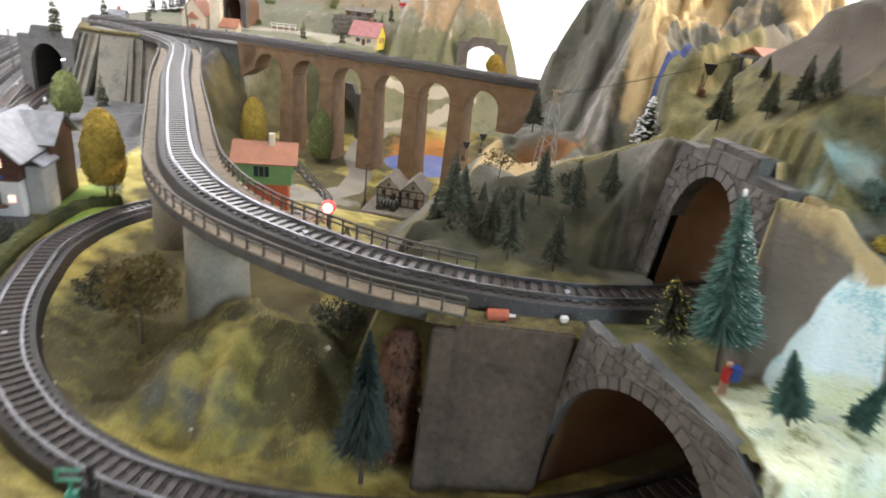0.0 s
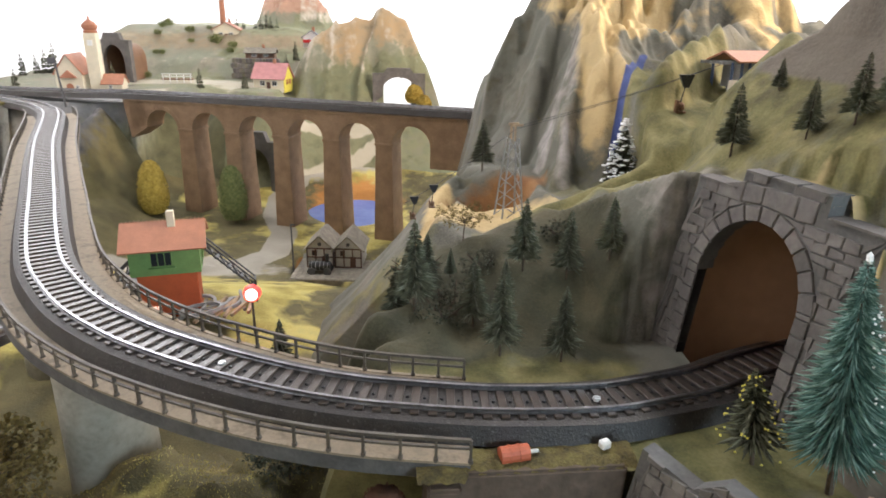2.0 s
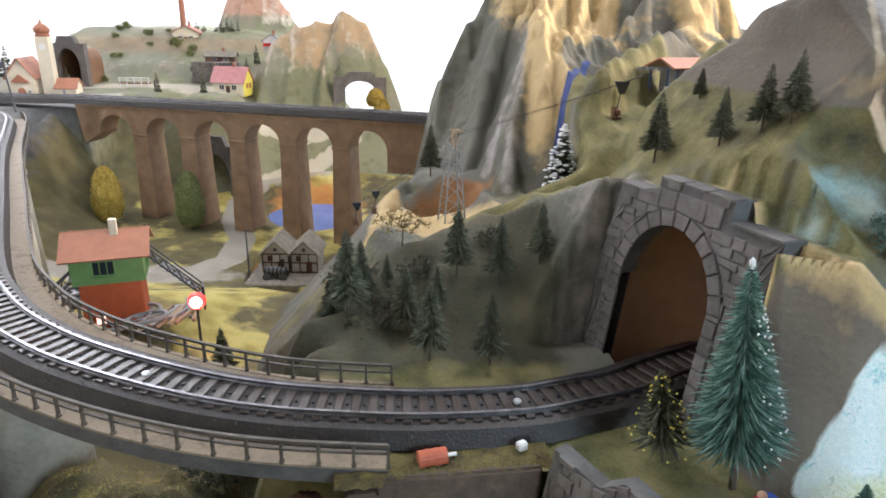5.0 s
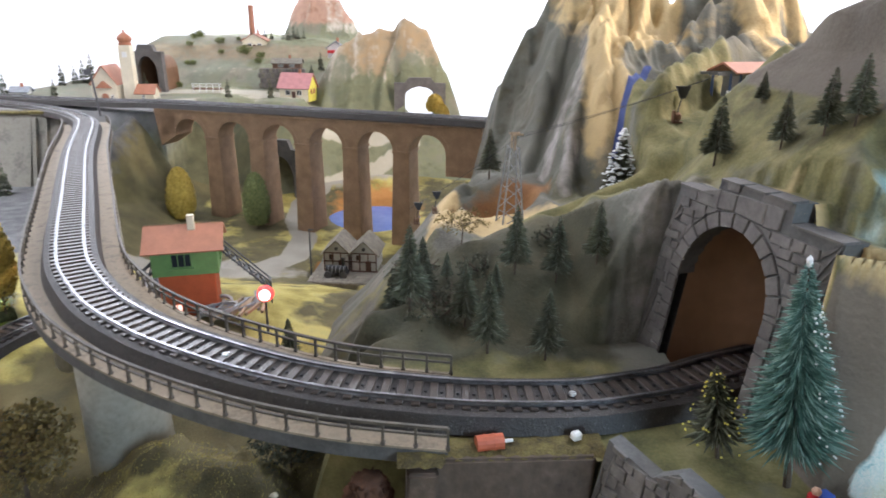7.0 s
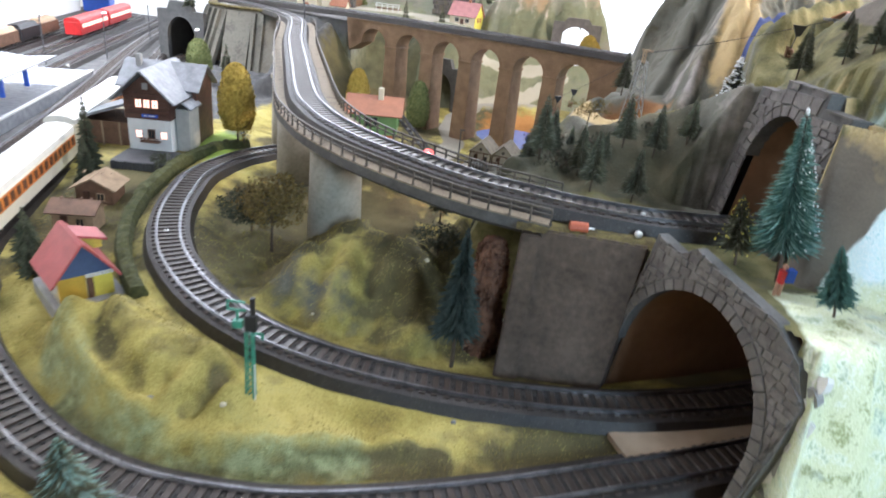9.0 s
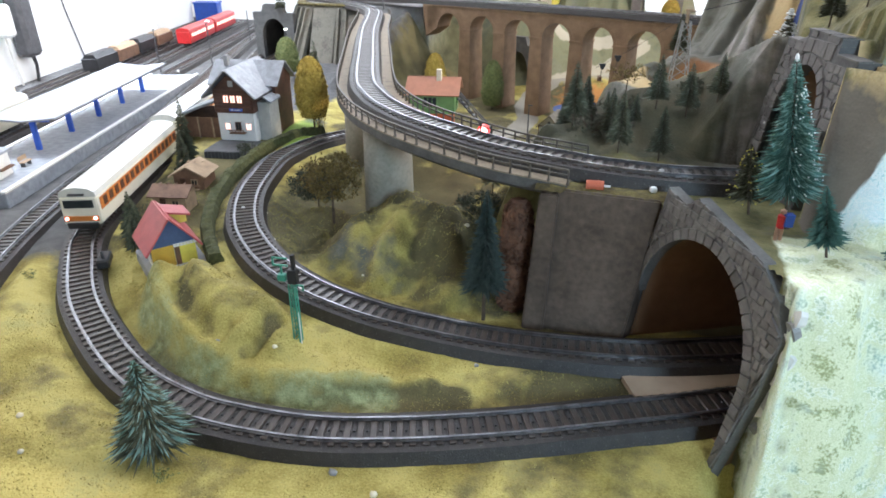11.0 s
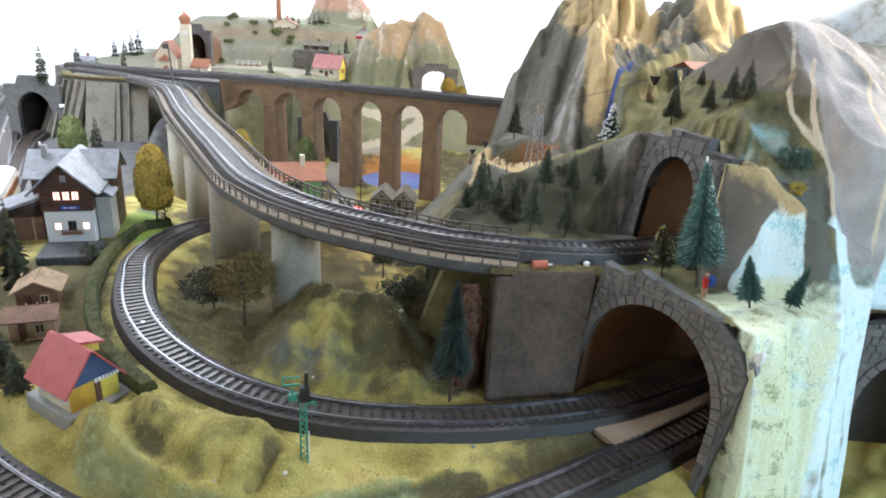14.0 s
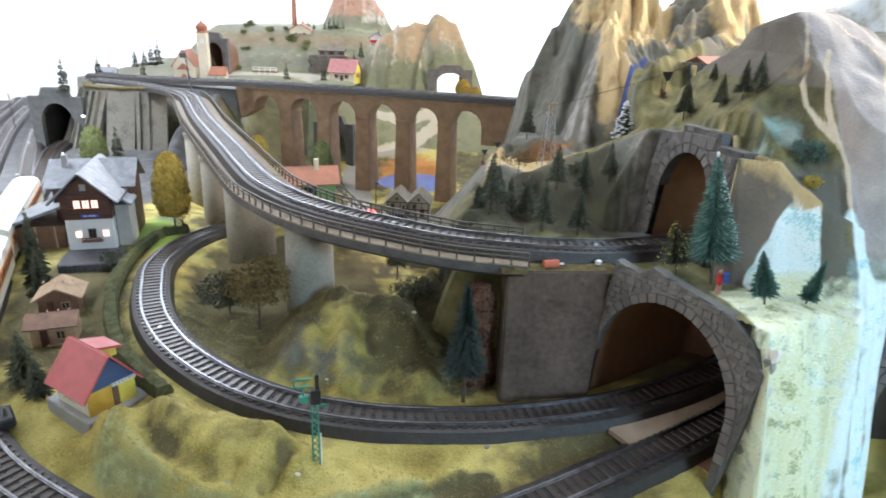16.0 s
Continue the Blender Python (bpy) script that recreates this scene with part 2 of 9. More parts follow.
def zone_material(name, base, zones, scale=25.0, rough=0.9, bump_up=0.9, bump_scale=900.0):
    """A ground whose paints follow soft zones; each paint is a pair or more of colours with its own grain."""
    m = bpy.data.materials.new(name)
    m.use_nodes = True
    nt = m.node_tree
    N, L = nt.nodes, nt.links
    bsdf = N["Principled BSDF"]
    geo = N.new("ShaderNodeNewGeometry")

    def paint(colours, s, grain=0.26, spread=0.18):
        n1, n2 = N.new("ShaderNodeTexNoise"), N.new("ShaderNodeTexNoise")
        n1.inputs["Scale"].default_value, n1.inputs["Detail"].default_value = s, 6
        n2.inputs["Scale"].default_value, n2.inputs["Detail"].default_value = 700.0, 3
        for n in (n1, n2):
            L.new(geo.outputs["Position"], n.inputs["Vector"])
        a = N.new("ShaderNodeMix")
        a.inputs["Factor"].default_value = grain
        L.new(n1.outputs["Fac"], a.inputs["A"])
        L.new(n2.outputs["Fac"], a.inputs["B"])
        ramp = N.new("ShaderNodeValToRGB")
        els = ramp.color_ramp.elements
        pos = np.linspace(0.5 - spread, 0.5 + spread, len(colours))
        els[0].position, els[0].color = pos[0], (*colours[0], 1)
        els[1].position, els[1].color = pos[-1], (*colours[-1], 1)
        for p, c in list(zip(pos, colours))[1:-1]:
            els.new(p).color = (*c, 1)
        L.new(a.outputs["Result"], ramp.inputs["Fac"])
        return ramp.outputs["Color"]

    out = paint(base, scale)
    for key, colours, s in zones:
        att = N.new("ShaderNodeAttribute")
        att.attribute_name = key
        wob = N.new("ShaderNodeTexNoise")
        wob.inputs["Scale"].default_value, wob.inputs["Detail"].default_value = 70.0, 3
        L.new(geo.outputs["Position"], wob.inputs["Vector"])
        add = N.new("ShaderNodeMath")
        add.operation = "ADD"
        L.new(att.outputs["Fac"], add.inputs[0])
        L.new(wob.outputs["Fac"], add.inputs[1])
        th = N.new("ShaderNodeMapRange")
        th.inputs["From Min"].default_value, th.inputs["From Max"].default_value = 0.78, 1.22
        L.new(add.outputs[0], th.inputs["Value"])
        mc = N.new("ShaderNodeMix")
        mc.data_type = "RGBA"
        L.new(th.outputs[0], mc.inputs["Factor"])
        L.new(out, mc.inputs["A"])
        L.new(paint(colours, s, 0.36, 0.13) if key in ("ice", "frost") else paint(colours, s), mc.inputs["B"])
        out = mc.outputs["Result"]
    L.new(out, bsdf.inputs["Base Color"])
    bsdf.inputs["Roughness"].default_value = rough
    bn = N.new("ShaderNodeTexNoise")
    bn.inputs["Scale"].default_value, bn.inputs["Detail"].default_value = bump_scale, 4
    L.new(geo.outputs["Position"], bn.inputs["Vector"])
    b = N.new("ShaderNodeBump")
    b.inputs["Strength"].default_value, b.inputs["Distance"].default_value = bump_up, 0.0012
    L.new(bn.outputs["Fac"], b.inputs["Height"])
    L.new(b.outputs["Normal"], bsdf.inputs["Normal"])
    return m


GRASS = [(0.155, 0.115, 0.025), (0.33, 0.268, 0.062), (0.51, 0.425, 0.130), (0.40, 0.360, 0.130)]
# the ground's dark zone: moss and painted shade share these tones
MOSS_SHADE = [(0.058, 0.050, 0.021), (0.112, 0.094, 0.037), (0.165, 0.135, 0.058)]
ROCK = [(0.074, 0.072, 0.057), (0.148, 0.138, 0.110), (0.118, 0.119, 0.095), (0.20, 0.182, 0.146)]
M_GROUND = zone_material("grass_mat", GRASS, [
    ("dark", MOSS_SHADE, 30), ("gravel", [(0.045, 0.045, 0.046), (0.085, 0.082, 0.08), (0.13, 0.125, 0.12)], 60),
    ("road", [(0.27, 0.245, 0.20), (0.37, 0.34, 0.28)], 25), ("orange", [(0.38, 0.15, 0.03), (0.52, 0.24, 0.06)], 40),
    ("lush", [(0.20, 0.30, 0.04), (0.32, 0.42, 0.08)], 40), ("stone", ROCK, 35), ("mint", [(0.135, 0.150, 0.058), (0.27, 0.295, 0.135), (0.42, 0.43, 0.225)], 140)])
M_MOUNTAIN = zone_material("rock_mat", ROCK, [
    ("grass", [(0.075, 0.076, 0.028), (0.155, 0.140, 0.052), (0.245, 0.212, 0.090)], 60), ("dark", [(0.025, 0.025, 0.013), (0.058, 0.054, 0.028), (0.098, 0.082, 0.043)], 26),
    ("brown", [(0.125, 0.103, 0.08), (0.20, 0.168, 0.132)], 30), ("umber_shade", [(0.075, 0.062, 0.047), (0.125, 0.104, 0.080), (0.165, 0.14, 0.11)], 22), ("pale", [(0.27, 0.245, 0.225), (0.37, 0.335, 0.315), (0.48, 0.435, 0.405)], 40),
    ("sand", [(0.34, 0.235, 0.10), (0.52, 0.385, 0.19), (0.44, 0.33, 0.17)], 40), ("chalk", [(0.46, 0.36, 0.24), (0.66, 0.56, 0.42)], 60), ("clay", [(0.17, 0.075, 0.030), (0.33, 0.165, 0.06)], 30),
    ("aqua", [(0.15, 0.23, 0.215), (0.27, 0.385, 0.365), (0.42, 0.52, 0.485)], 60), ("ice", [(0.34, 0.58, 0.62), (0.58, 0.76, 0.76), (0.80, 0.86, 0.84), (0.62, 0.77, 0.78), (0.82, 0.87, 0.86), (0.48, 0.68, 0.70)], 40), ("frost", [(0.32, 0.35, 0.17), (0.54, 0.58, 0.34), (0.74, 0.77, 0.56), (0.58, 0.62, 0.36), (0.80, 0.83, 0.70), (0.44, 0.52, 0.33)], 70), ("blue", [(0.03, 0.045, 0.15), (0.06, 0.09, 0.25)], 60)], scale=14, bump_up=0.5, bump_scale=300)
M_HILL = zone_material("hill_mat", [(0.10, 0.10, 0.07), (0.23, 0.21, 0.15), (0.17, 0.18, 0.12), (0.28, 0.26, 0.20)], [
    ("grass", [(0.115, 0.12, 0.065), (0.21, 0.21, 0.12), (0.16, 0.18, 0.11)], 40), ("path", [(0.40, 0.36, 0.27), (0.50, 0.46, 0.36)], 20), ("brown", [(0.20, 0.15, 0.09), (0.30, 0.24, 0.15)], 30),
    ("stone", [(0.17, 0.17, 0.125), (0.29, 0.275, 0.20), (0.21, 0.215, 0.15), (0.34, 0.32, 0.25)], 26), ("gravel", [(0.14, 0.14, 0.14), (0.24, 0.23, 0.22)], 60), ("moss", [(0.050, 0.052, 0.026), (0.105, 0.10, 0.048), (0.16, 0.15, 0.075)], 30), ("orange", [(0.38, 0.15, 0.03), (0.52, 0.24, 0.06)], 40), ("red", [(0.26, 0.135, 0.085), (0.42, 0.25, 0.17), (0.34, 0.20, 0.14)], 40), ("ochre", [(0.22, 0.175, 0.11), (0.36, 0.27, 0.165), (0.40, 0.27, 0.14), (0.30, 0.25, 0.18)], 30), ("crease", [(0.44, 0.38, 0.30), (0.60, 0.53, 0.44)], 50)], scale=14)
M_BALLAST = material("roadbed_mat", [(0.0165, 0.0130, 0.0115), (0.033, 0.0262, 0.0225)], 150, 0.55, 0.5, speck=((0.085, 0.080, 0.075), 900, 0.68))
M_BALLAST.node_tree.nodes["Principled BSDF"].inputs["Roughness"].default_value = 0.5
M_SLEEPER = material("sleeper_mat", [(0.033, 0.024, 0.0185), (0.062, 0.046, 0.036)], 200, 0.30, 0.15)
M_RAIL = material("rail_mat", [(0.18, 0.18, 0.19), (0.36, 0.36, 0.38)], 120, 0.34, 0.0, metal=1.0)
M_STUD = material("stud_mat", [(0.5, 0.5, 0.5), (0.75, 0.75, 0.75)], 200, 0.35, 0.0, metal=0.7)
M_DECK = material("deck_mat", [(0.055, 0.053, 0.052), (0.10, 0.098, 0.095)], 90, 0.8, 0.3)
M_OLDCONCRETE = material("old_concrete_mat", [(0.095, 0.088, 0.068), (0.165, 0.152, 0.122), (0.13, 0.115, 0.088)], 40, 0.85, 0.4)
M_CONCRETE = material("concrete_mat", [(0.22, 0.202, 0.160), (0.298, 0.275, 0.222), (0.35, 0.322, 0.262)], 25, 0.75, 0.25, fine=12)
M_WALLSTONE = material("portal_stone_mat", [(0.089, 0.081, 0.077), (0.152, 0.139, 0.130)], 70, 0.7, 0.4, per_object=0.18)
M_MORTAR = material("portal_joint_mat", [(0.070, 0.069, 0.068), (0.12, 0.118, 0.112)], 90, 0.8, 0.3)
M_TUNNEL = material("tunnel_board_mat", [(0.15, 0.075, 0.035), (0.21, 0.11, 0.055)], 20, 0.6, 0.15)
# near-black lining colour paints in the darkness inside the side and far tunnels
M_HOLESHADE = material("tunnel_shade_mat", [(0.03, 0.022, 0.018), (0.05, 0.04, 0.03)], 20, 0.8, 0.1)
M_BRICK = material("viaduct_brick_mat", [(0.18, 0.106, 0.056), (0.275, 0.172, 0.098)], 60, 0.65, 0.5, fine=10)
M_WHITEWALL = material("room_wall_mat", [(0.82, 0.82, 0.80), (0.86, 0.86, 0.85)], 2, 0.8, 0.05)
# grey for the unseen walls and ceiling, dimmed to cut bounced light
M_DIMWALL = material("grey_wall_mat", [(0.36, 0.36, 0.37), (0.42, 0.42, 0.43)], 2, 0.8, 0.05)
M_CREAMWALL = material("cream_wall_mat", [(0.82, 0.80, 0.77), (0.85, 0.83, 0.80)], 2, 0.8, 0.05)
M_BARK = material("bark_mat", [(0.05, 0.035, 0.022), (0.10, 0.07, 0.045)], 200, 0.85, 0.4)
M_FIR = material("fir_needle_mat", [(0.045, 0.052, 0.030), (0.150, 0.155, 0.092)], 320, 0.7, 0.0, per_object=0.2)
M_FIRGREEN = material("bright_fir_needle_mat", [(0.035, 0.10, 0.080), (0.12, 0.24, 0.20)], 300, 0.55, 0.0, per_object=0.1)
M_FIRTIP = material("frosted_needle_mat", [(0.16, 0.30, 0.26), (0.36, 0.50, 0.46)], 300, 0.6, 0.0)
M_FIRDUST = material("dusted_needle_mat", [(0.14, 0.16, 0.11), (0.26, 0.27, 0.20)], 300, 0.7, 0.0)
M_VERGE = material("verge_moss_mat", [(0.045, 0.034, 0.011), (0.11, 0.086, 0.027), (0.16, 0.132, 0.040)], 140, 0.9, 0.9)
M_SNOW = material("snow_mat", [(0.72, 0.74, 0.76), (0.84, 0.85, 0.86)], 150, 0.6, 0.2)
M_GOLD = material("gold_leaf_mat", [(0.26, 0.175, 0.022), (0.55, 0.40, 0.075)], 260, 0.8, 0.8)
M_OLIVE = material("olive_leaf_mat", [(0.085, 0.105, 0.03), (0.21, 0.23, 0.08)], 260, 0.8, 0.5)
M_AUTUMN = material("autumn_leaf_mat", [(0.09, 0.06, 0.015), (0.20, 0.145, 0.035)], 200, 0.8, 0.5)
M_DARKLEAF = material("dark_leaf_mat", [(0.03, 0.035, 0.02), (0.075, 0.08, 0.045)], 200, 0.8, 0.5)
M_TEAL = material("teal_leaf_mat", [(0.045, 0.085, 0.070), (0.13, 0.20, 0.165)], 200, 0.8, 0.5)
M_FLOWER = material("yellow_flower_mat", [(0.30, 0.21, 0.02), (0.62, 0.46, 0.05)], 300, 0.7, 0.2)
M_FIRDARK = material("dark_teal_needle_mat", [(0.018, 0.032, 0.028), (0.055, 0.080, 0.068)], 320, 0.7, 0.0)
M_BOARD = material("bare_board_mat", [(0.26, 0.19, 0.13), (0.36, 0.27, 0.19)], 20, 0.6, 0.1)
M_HEDGE = material("hedge_mat", [(0.038, 0.044, 0.014), (0.095, 0.098, 0.032)], 300, 0.9, 0.9)
M_RUST = material("rust_rock_mat", [(0.07, 0.032, 0.018), (0.17, 0.075, 0.038)], 60, 0.85, 0.5)
M_BROOK = material("brook_mat", [(0.025, 0.03, 0.075), (0.05, 0.055, 0.12)], 40, 0.10, 0.1)
M_WATER = material("pond_mat", [(0.10, 0.16, 0.42), (0.14, 0.21, 0.50)], 20, 0.12, 0.05)


def plain(name, c, rough=0.5, emit=None, metal=0.0, var=0.12):
    lo, hi = tuple(v * (1 - var) for v in c), tuple(min(1, v * (1 + var)) for v in c)
    return material(name, [lo, hi], 120, rough, 0.1, metal=metal, emit=emit)


M_REDROOF = plain("red_roof_mat", (0.42, 0.09, 0.09), 0.45)
M_PINKROOF = plain("pink_roof_mat", (0.45, 0.20, 0.20), 0.6)
M_TILEROOF = plain("tile_roof_mat", (0.36, 0.15, 0.085), 0.55)
M_SLATE = plain("slate_mat", (0.16, 0.165, 0.18), 0.6, var=0.3)
M_SHEET = plain("roof_sheet_mat", (0.27, 0.285, 0.31), 0.5, var=0.25)
M_BROWNWOOD = plain("brown_wood_mat", (0.085, 0.035, 0.022), 0.55, var=0.35)
M_WOOD = plain("light_wood_mat", (0.34, 0.24, 0.15), 0.65, var=0.25)
M_HUTWOOD = plain("hut_wood_mat", (0.16, 0.085, 0.05), 0.65, var=0.3)
M_WHITE = plain("white_paint_mat", (0.70, 0.70, 0.68), 0.6, var=0.06)
M_BARNWALL = plain("barn_wall_mat", (0.42, 0.41, 0.38), 0.7)
M_OLDROOF = material("old_plank_roof_mat", [(0.15, 0.13, 0.10), (0.27, 0.24, 0.19)], 150, 0.8, 0.4)
M_CREAM = plain("cream_paint_mat", (0.66, 0.60, 0.46), 0.55, var=0.06)
M_YELLOW = plain("yellow_paint_mat", (0.68, 0.60, 0.10), 0.5)
M_OCHRE = plain("ochre_paint_mat", (0.55, 0.36, 0.05), 0.5)
M_BLUEGABLE = plain("blue_gable_mat", (0.06, 0.10, 0.21), 0.5)
M_GREENWALL = plain("green_board_mat", (0.16, 0.30, 0.10), 0.5)
M_ORANGEWALL = plain("orange_brick_mat", (0.48, 0.10, 0.03), 0.6)
M_BLACK = plain("black_mat", (0.02, 0.02, 0.022), 0.45, var=0.3)
M_DARKGREY = plain("dark_grey_mat", (0.07, 0.07, 0.075), 0.5, var=0.25)
M_GREY = plain("grey_mat", (0.28, 0.28, 0.28), 0.55)
M_STEELGREEN = plain("green_steel_mat", (0.05, 0.24, 0.16), 0.4)
M_RED = plain("red_paint_mat", (0.55, 0.03, 0.03), 0.35)
M_BLUE = plain("blue_paint_mat", (0.03, 0.10, 0.50), 0.4)
M_ORANGE = plain("orange_paint_mat", (0.50, 0.17, 0.03), 0.4)
M_TRAINCREAM = plain("train_cream_mat", (0.68, 0.65, 0.54), 0.3, var=0.04)
M_TRAINROOF = plain("train_roof_mat", (0.58, 0.58, 0.55), 0.35, var=0.05)
M_GLASS = plain("dark_glass_mat", (0.03, 0.035, 0.04), 0.08)
M_LITWINDOW = plain("lit_window_mat", (0.8, 0.5, 0.4), 0.5, emit=((1.0, 0.55, 0.42), 2.2), var=0.05)
M_LAMPRED = plain("red_lamp_mat", (0.9, 0.5, 0.4), 0.3, emit=((1.0, 0.30, 0.26), 9.0), var=0.02)
M_HALO = plain("red_halo_mat", (0.7, 0.05, 0.04), 0.3, emit=((1.0, 0.06, 0.05), 1.6), var=0.02)
M_LAMPWHITE = plain("lamp_mat", (0.9, 0.9, 0.85), 0.3, emit=((1.0, 0.95, 0.85), 6.0), var=0.02)
M_SKIN = plain("figure_mat", (0.5, 0.3, 0.2), 0.5)

# ---------------------------------------------------------------- lines of the tracks (x, y, rail top)
UPPER = [(0.34, 0.50, 0.110), (0.26, 0.474, 0.111), (0.20, 0.453, 0.112), (0.167, 0.441, 0.1125), (0.138, 0.428, 0.113), (0.107, 0.420, 0.1135), (0.083, 0.4155, 0.114), (0.038, 0.4155, 0.115),
         (-0.001, 0.419, 0.117), (-0.028, 0.424, 0.118), (-0.055, 0.431, 0.120), (-0.085, 0.443, 0.122), (-0.118, 0.462, 0.1225), (-0.142, 0.479, 0.123), (-0.170, 0.504, 0.1235),
         (-0.194, 0.533, 0.1238), (-0.221, 0.573, 0.124), (-0.253, 0.637, 0.1255), (-0.290, 0.718, 0.127), (-0.338, 0.822, 0.1285), (-0.390, 0.938, 0.130), (-0.435, 1.05, 0.132),
         (-0.470, 1.131, 0.134), (-0.505, 1.184, 0.134), (-0.552, 1.235, 0.134), (-0.638, 1.305, 0.134), (-0.74, 1.36, 0.134)]
LOWER = [(0.360, 0.520, 0.014), (0.270, 0.445, 0.013), (0.177, 0.382, 0.012), (0.116, 0.352, 0.012), (0.066, 0.336, 0.012), (-0.011, 0.324, 0.012), (-0.085, 0.316, 0.019), (-0.136, 0.320, 0.024), (-0.168, 0.329, 0.027), (-0.194, 0.340, 0.030), (-0.220, 0.357, 0.032), (-0.252, 0.386, 0.034), (-0.278, 0.420, 0.034), (-0.301, 0.461, 0.034), (-0.319, 0.508, 0.034), (-0.334, 0.567, 0.034), (-0.328, 0.645, 0.032), (-0.293, 0.712, 0.030), (-0.235, 0.770, 0.030)]
OUTER = [(0.33, 0.45, 0.005), (0.20, 0.352, 0.005), (0.124, 0.306, 0.005), (0.077, 0.281, 0.005), (0.015, 0.249, 0.005), (-0.042, 0.224, 0.005), (-0.092, 0.208, 0.005), (-0.147, 0.202, 0.005), (-0.183, 0.204, 0.006),
         (-0.222, 0.214, 0.007), (-0.268, 0.236, 0.009), (-0.325, 0.272, 0.011), (-0.370, 0.313, 0.013), (-0.409, 0.358, 0.015), (-0.451, 0.445, 0.017), (-0.505, 0.58, 0.019), (-0.568, 0.72, 0.020),
         (-0.655, 0.90, 0.020), (-0.79, 1.17, 0.020), (-0.92, 1.45, 0.020), (-1.04, 1.75, 0.020)]
SECOND = [(-0.30, 0.06, 0.010), (-0.38, 0.185, 0.012), (-0.452, 0.302, 0.015), (-0.508, 0.42, 0.018), (-0.562, 0.555, 0.020), (-0.625, 0.70, 0.020), (-0.712, 0.88, 0.020), (-0.845, 1.15, 0.020), (-0.975, 1.43, 0.020), (-1.09, 1.72, 0.020)]
FAR_LINE = [(0.19, 1.035, 0.150), (0.094, 1.072, 0.150), (-0.15, 1.165, 0.150), (-0.403, 1.262, 0.148), (-0.47, 1.283, 0.146), (-0.55, 1.315, 0.144), (-0.66, 1.37, 0.140), (-0.78, 1.43, 0.138)]
YARD = Vector((-0.36, 0.933, 0))
YARD_SIDE = Vector((-0.933, -0.36, 0))


def yard_line(shift, a, b, z=0.02):
    """A straight yard track: metres beside the outer line, between two stations along it."""
    o = Vector((-0.47, 0.445, z)) + YARD_SIDE * shift
    return [o + YARD * s for s in np.linspace(a, b, 5)]


YARD_LINES = [yard_line(0.235, -0.25, 1.5), yard_line(0.300, -0.35, 1.5), yard_line(0.165, 0.62, 1.6), yard_line(0.345, 0.45, 1.4), [Vector((-0.575, 0.735, 0.02)), Vector((-0.64, 0.90, 0.02)), Vector((-0.70, 1.04, 0.02)), Vector((-0.748, 1.16, 0.02)), Vector((-0.772, 1.26, 0.02))]]

# ---------------------------------------------------------------- ground
def ridge(x, y, line, fall, round_off=0.004):
    """The height of a rounded ridge along a line of (x, y, z), falling away on both sides."""
    d, v = near_path(x, y, line)
    return v - fall * (np.sqrt(d * d + round_off**2) - round_off)


def spaced(parts):
    out = []
    for a, b, step in parts:
        out += list(np.arange(a, b, step))
    return np.array(out + [parts[-1][1]])


BROOK = [(-0.112, 1.02), (-0.110, 0.965), (-0.092, 0.912), (-0.050, 0.858), (-0.015, 0.835), (0.03, 0.82)]
ROAD = [(-0.36, 0.97), (-0.27, 0.975), (-0.195, 0.985), (-0.160, 1.03), (-0.158, 1.12), (-0.185, 1.21), (-0.190, 1.30), (-0.156, 1.374), (-0.11, 1.405), (-0.06, 1.430), (-0.01, 1.456), (0.02, 1.475), (-0.01, 1.482), (-0.063, 1.474), (-0.11, 1.462), (-0.16, 1.452), (-0.25, 1.45)]


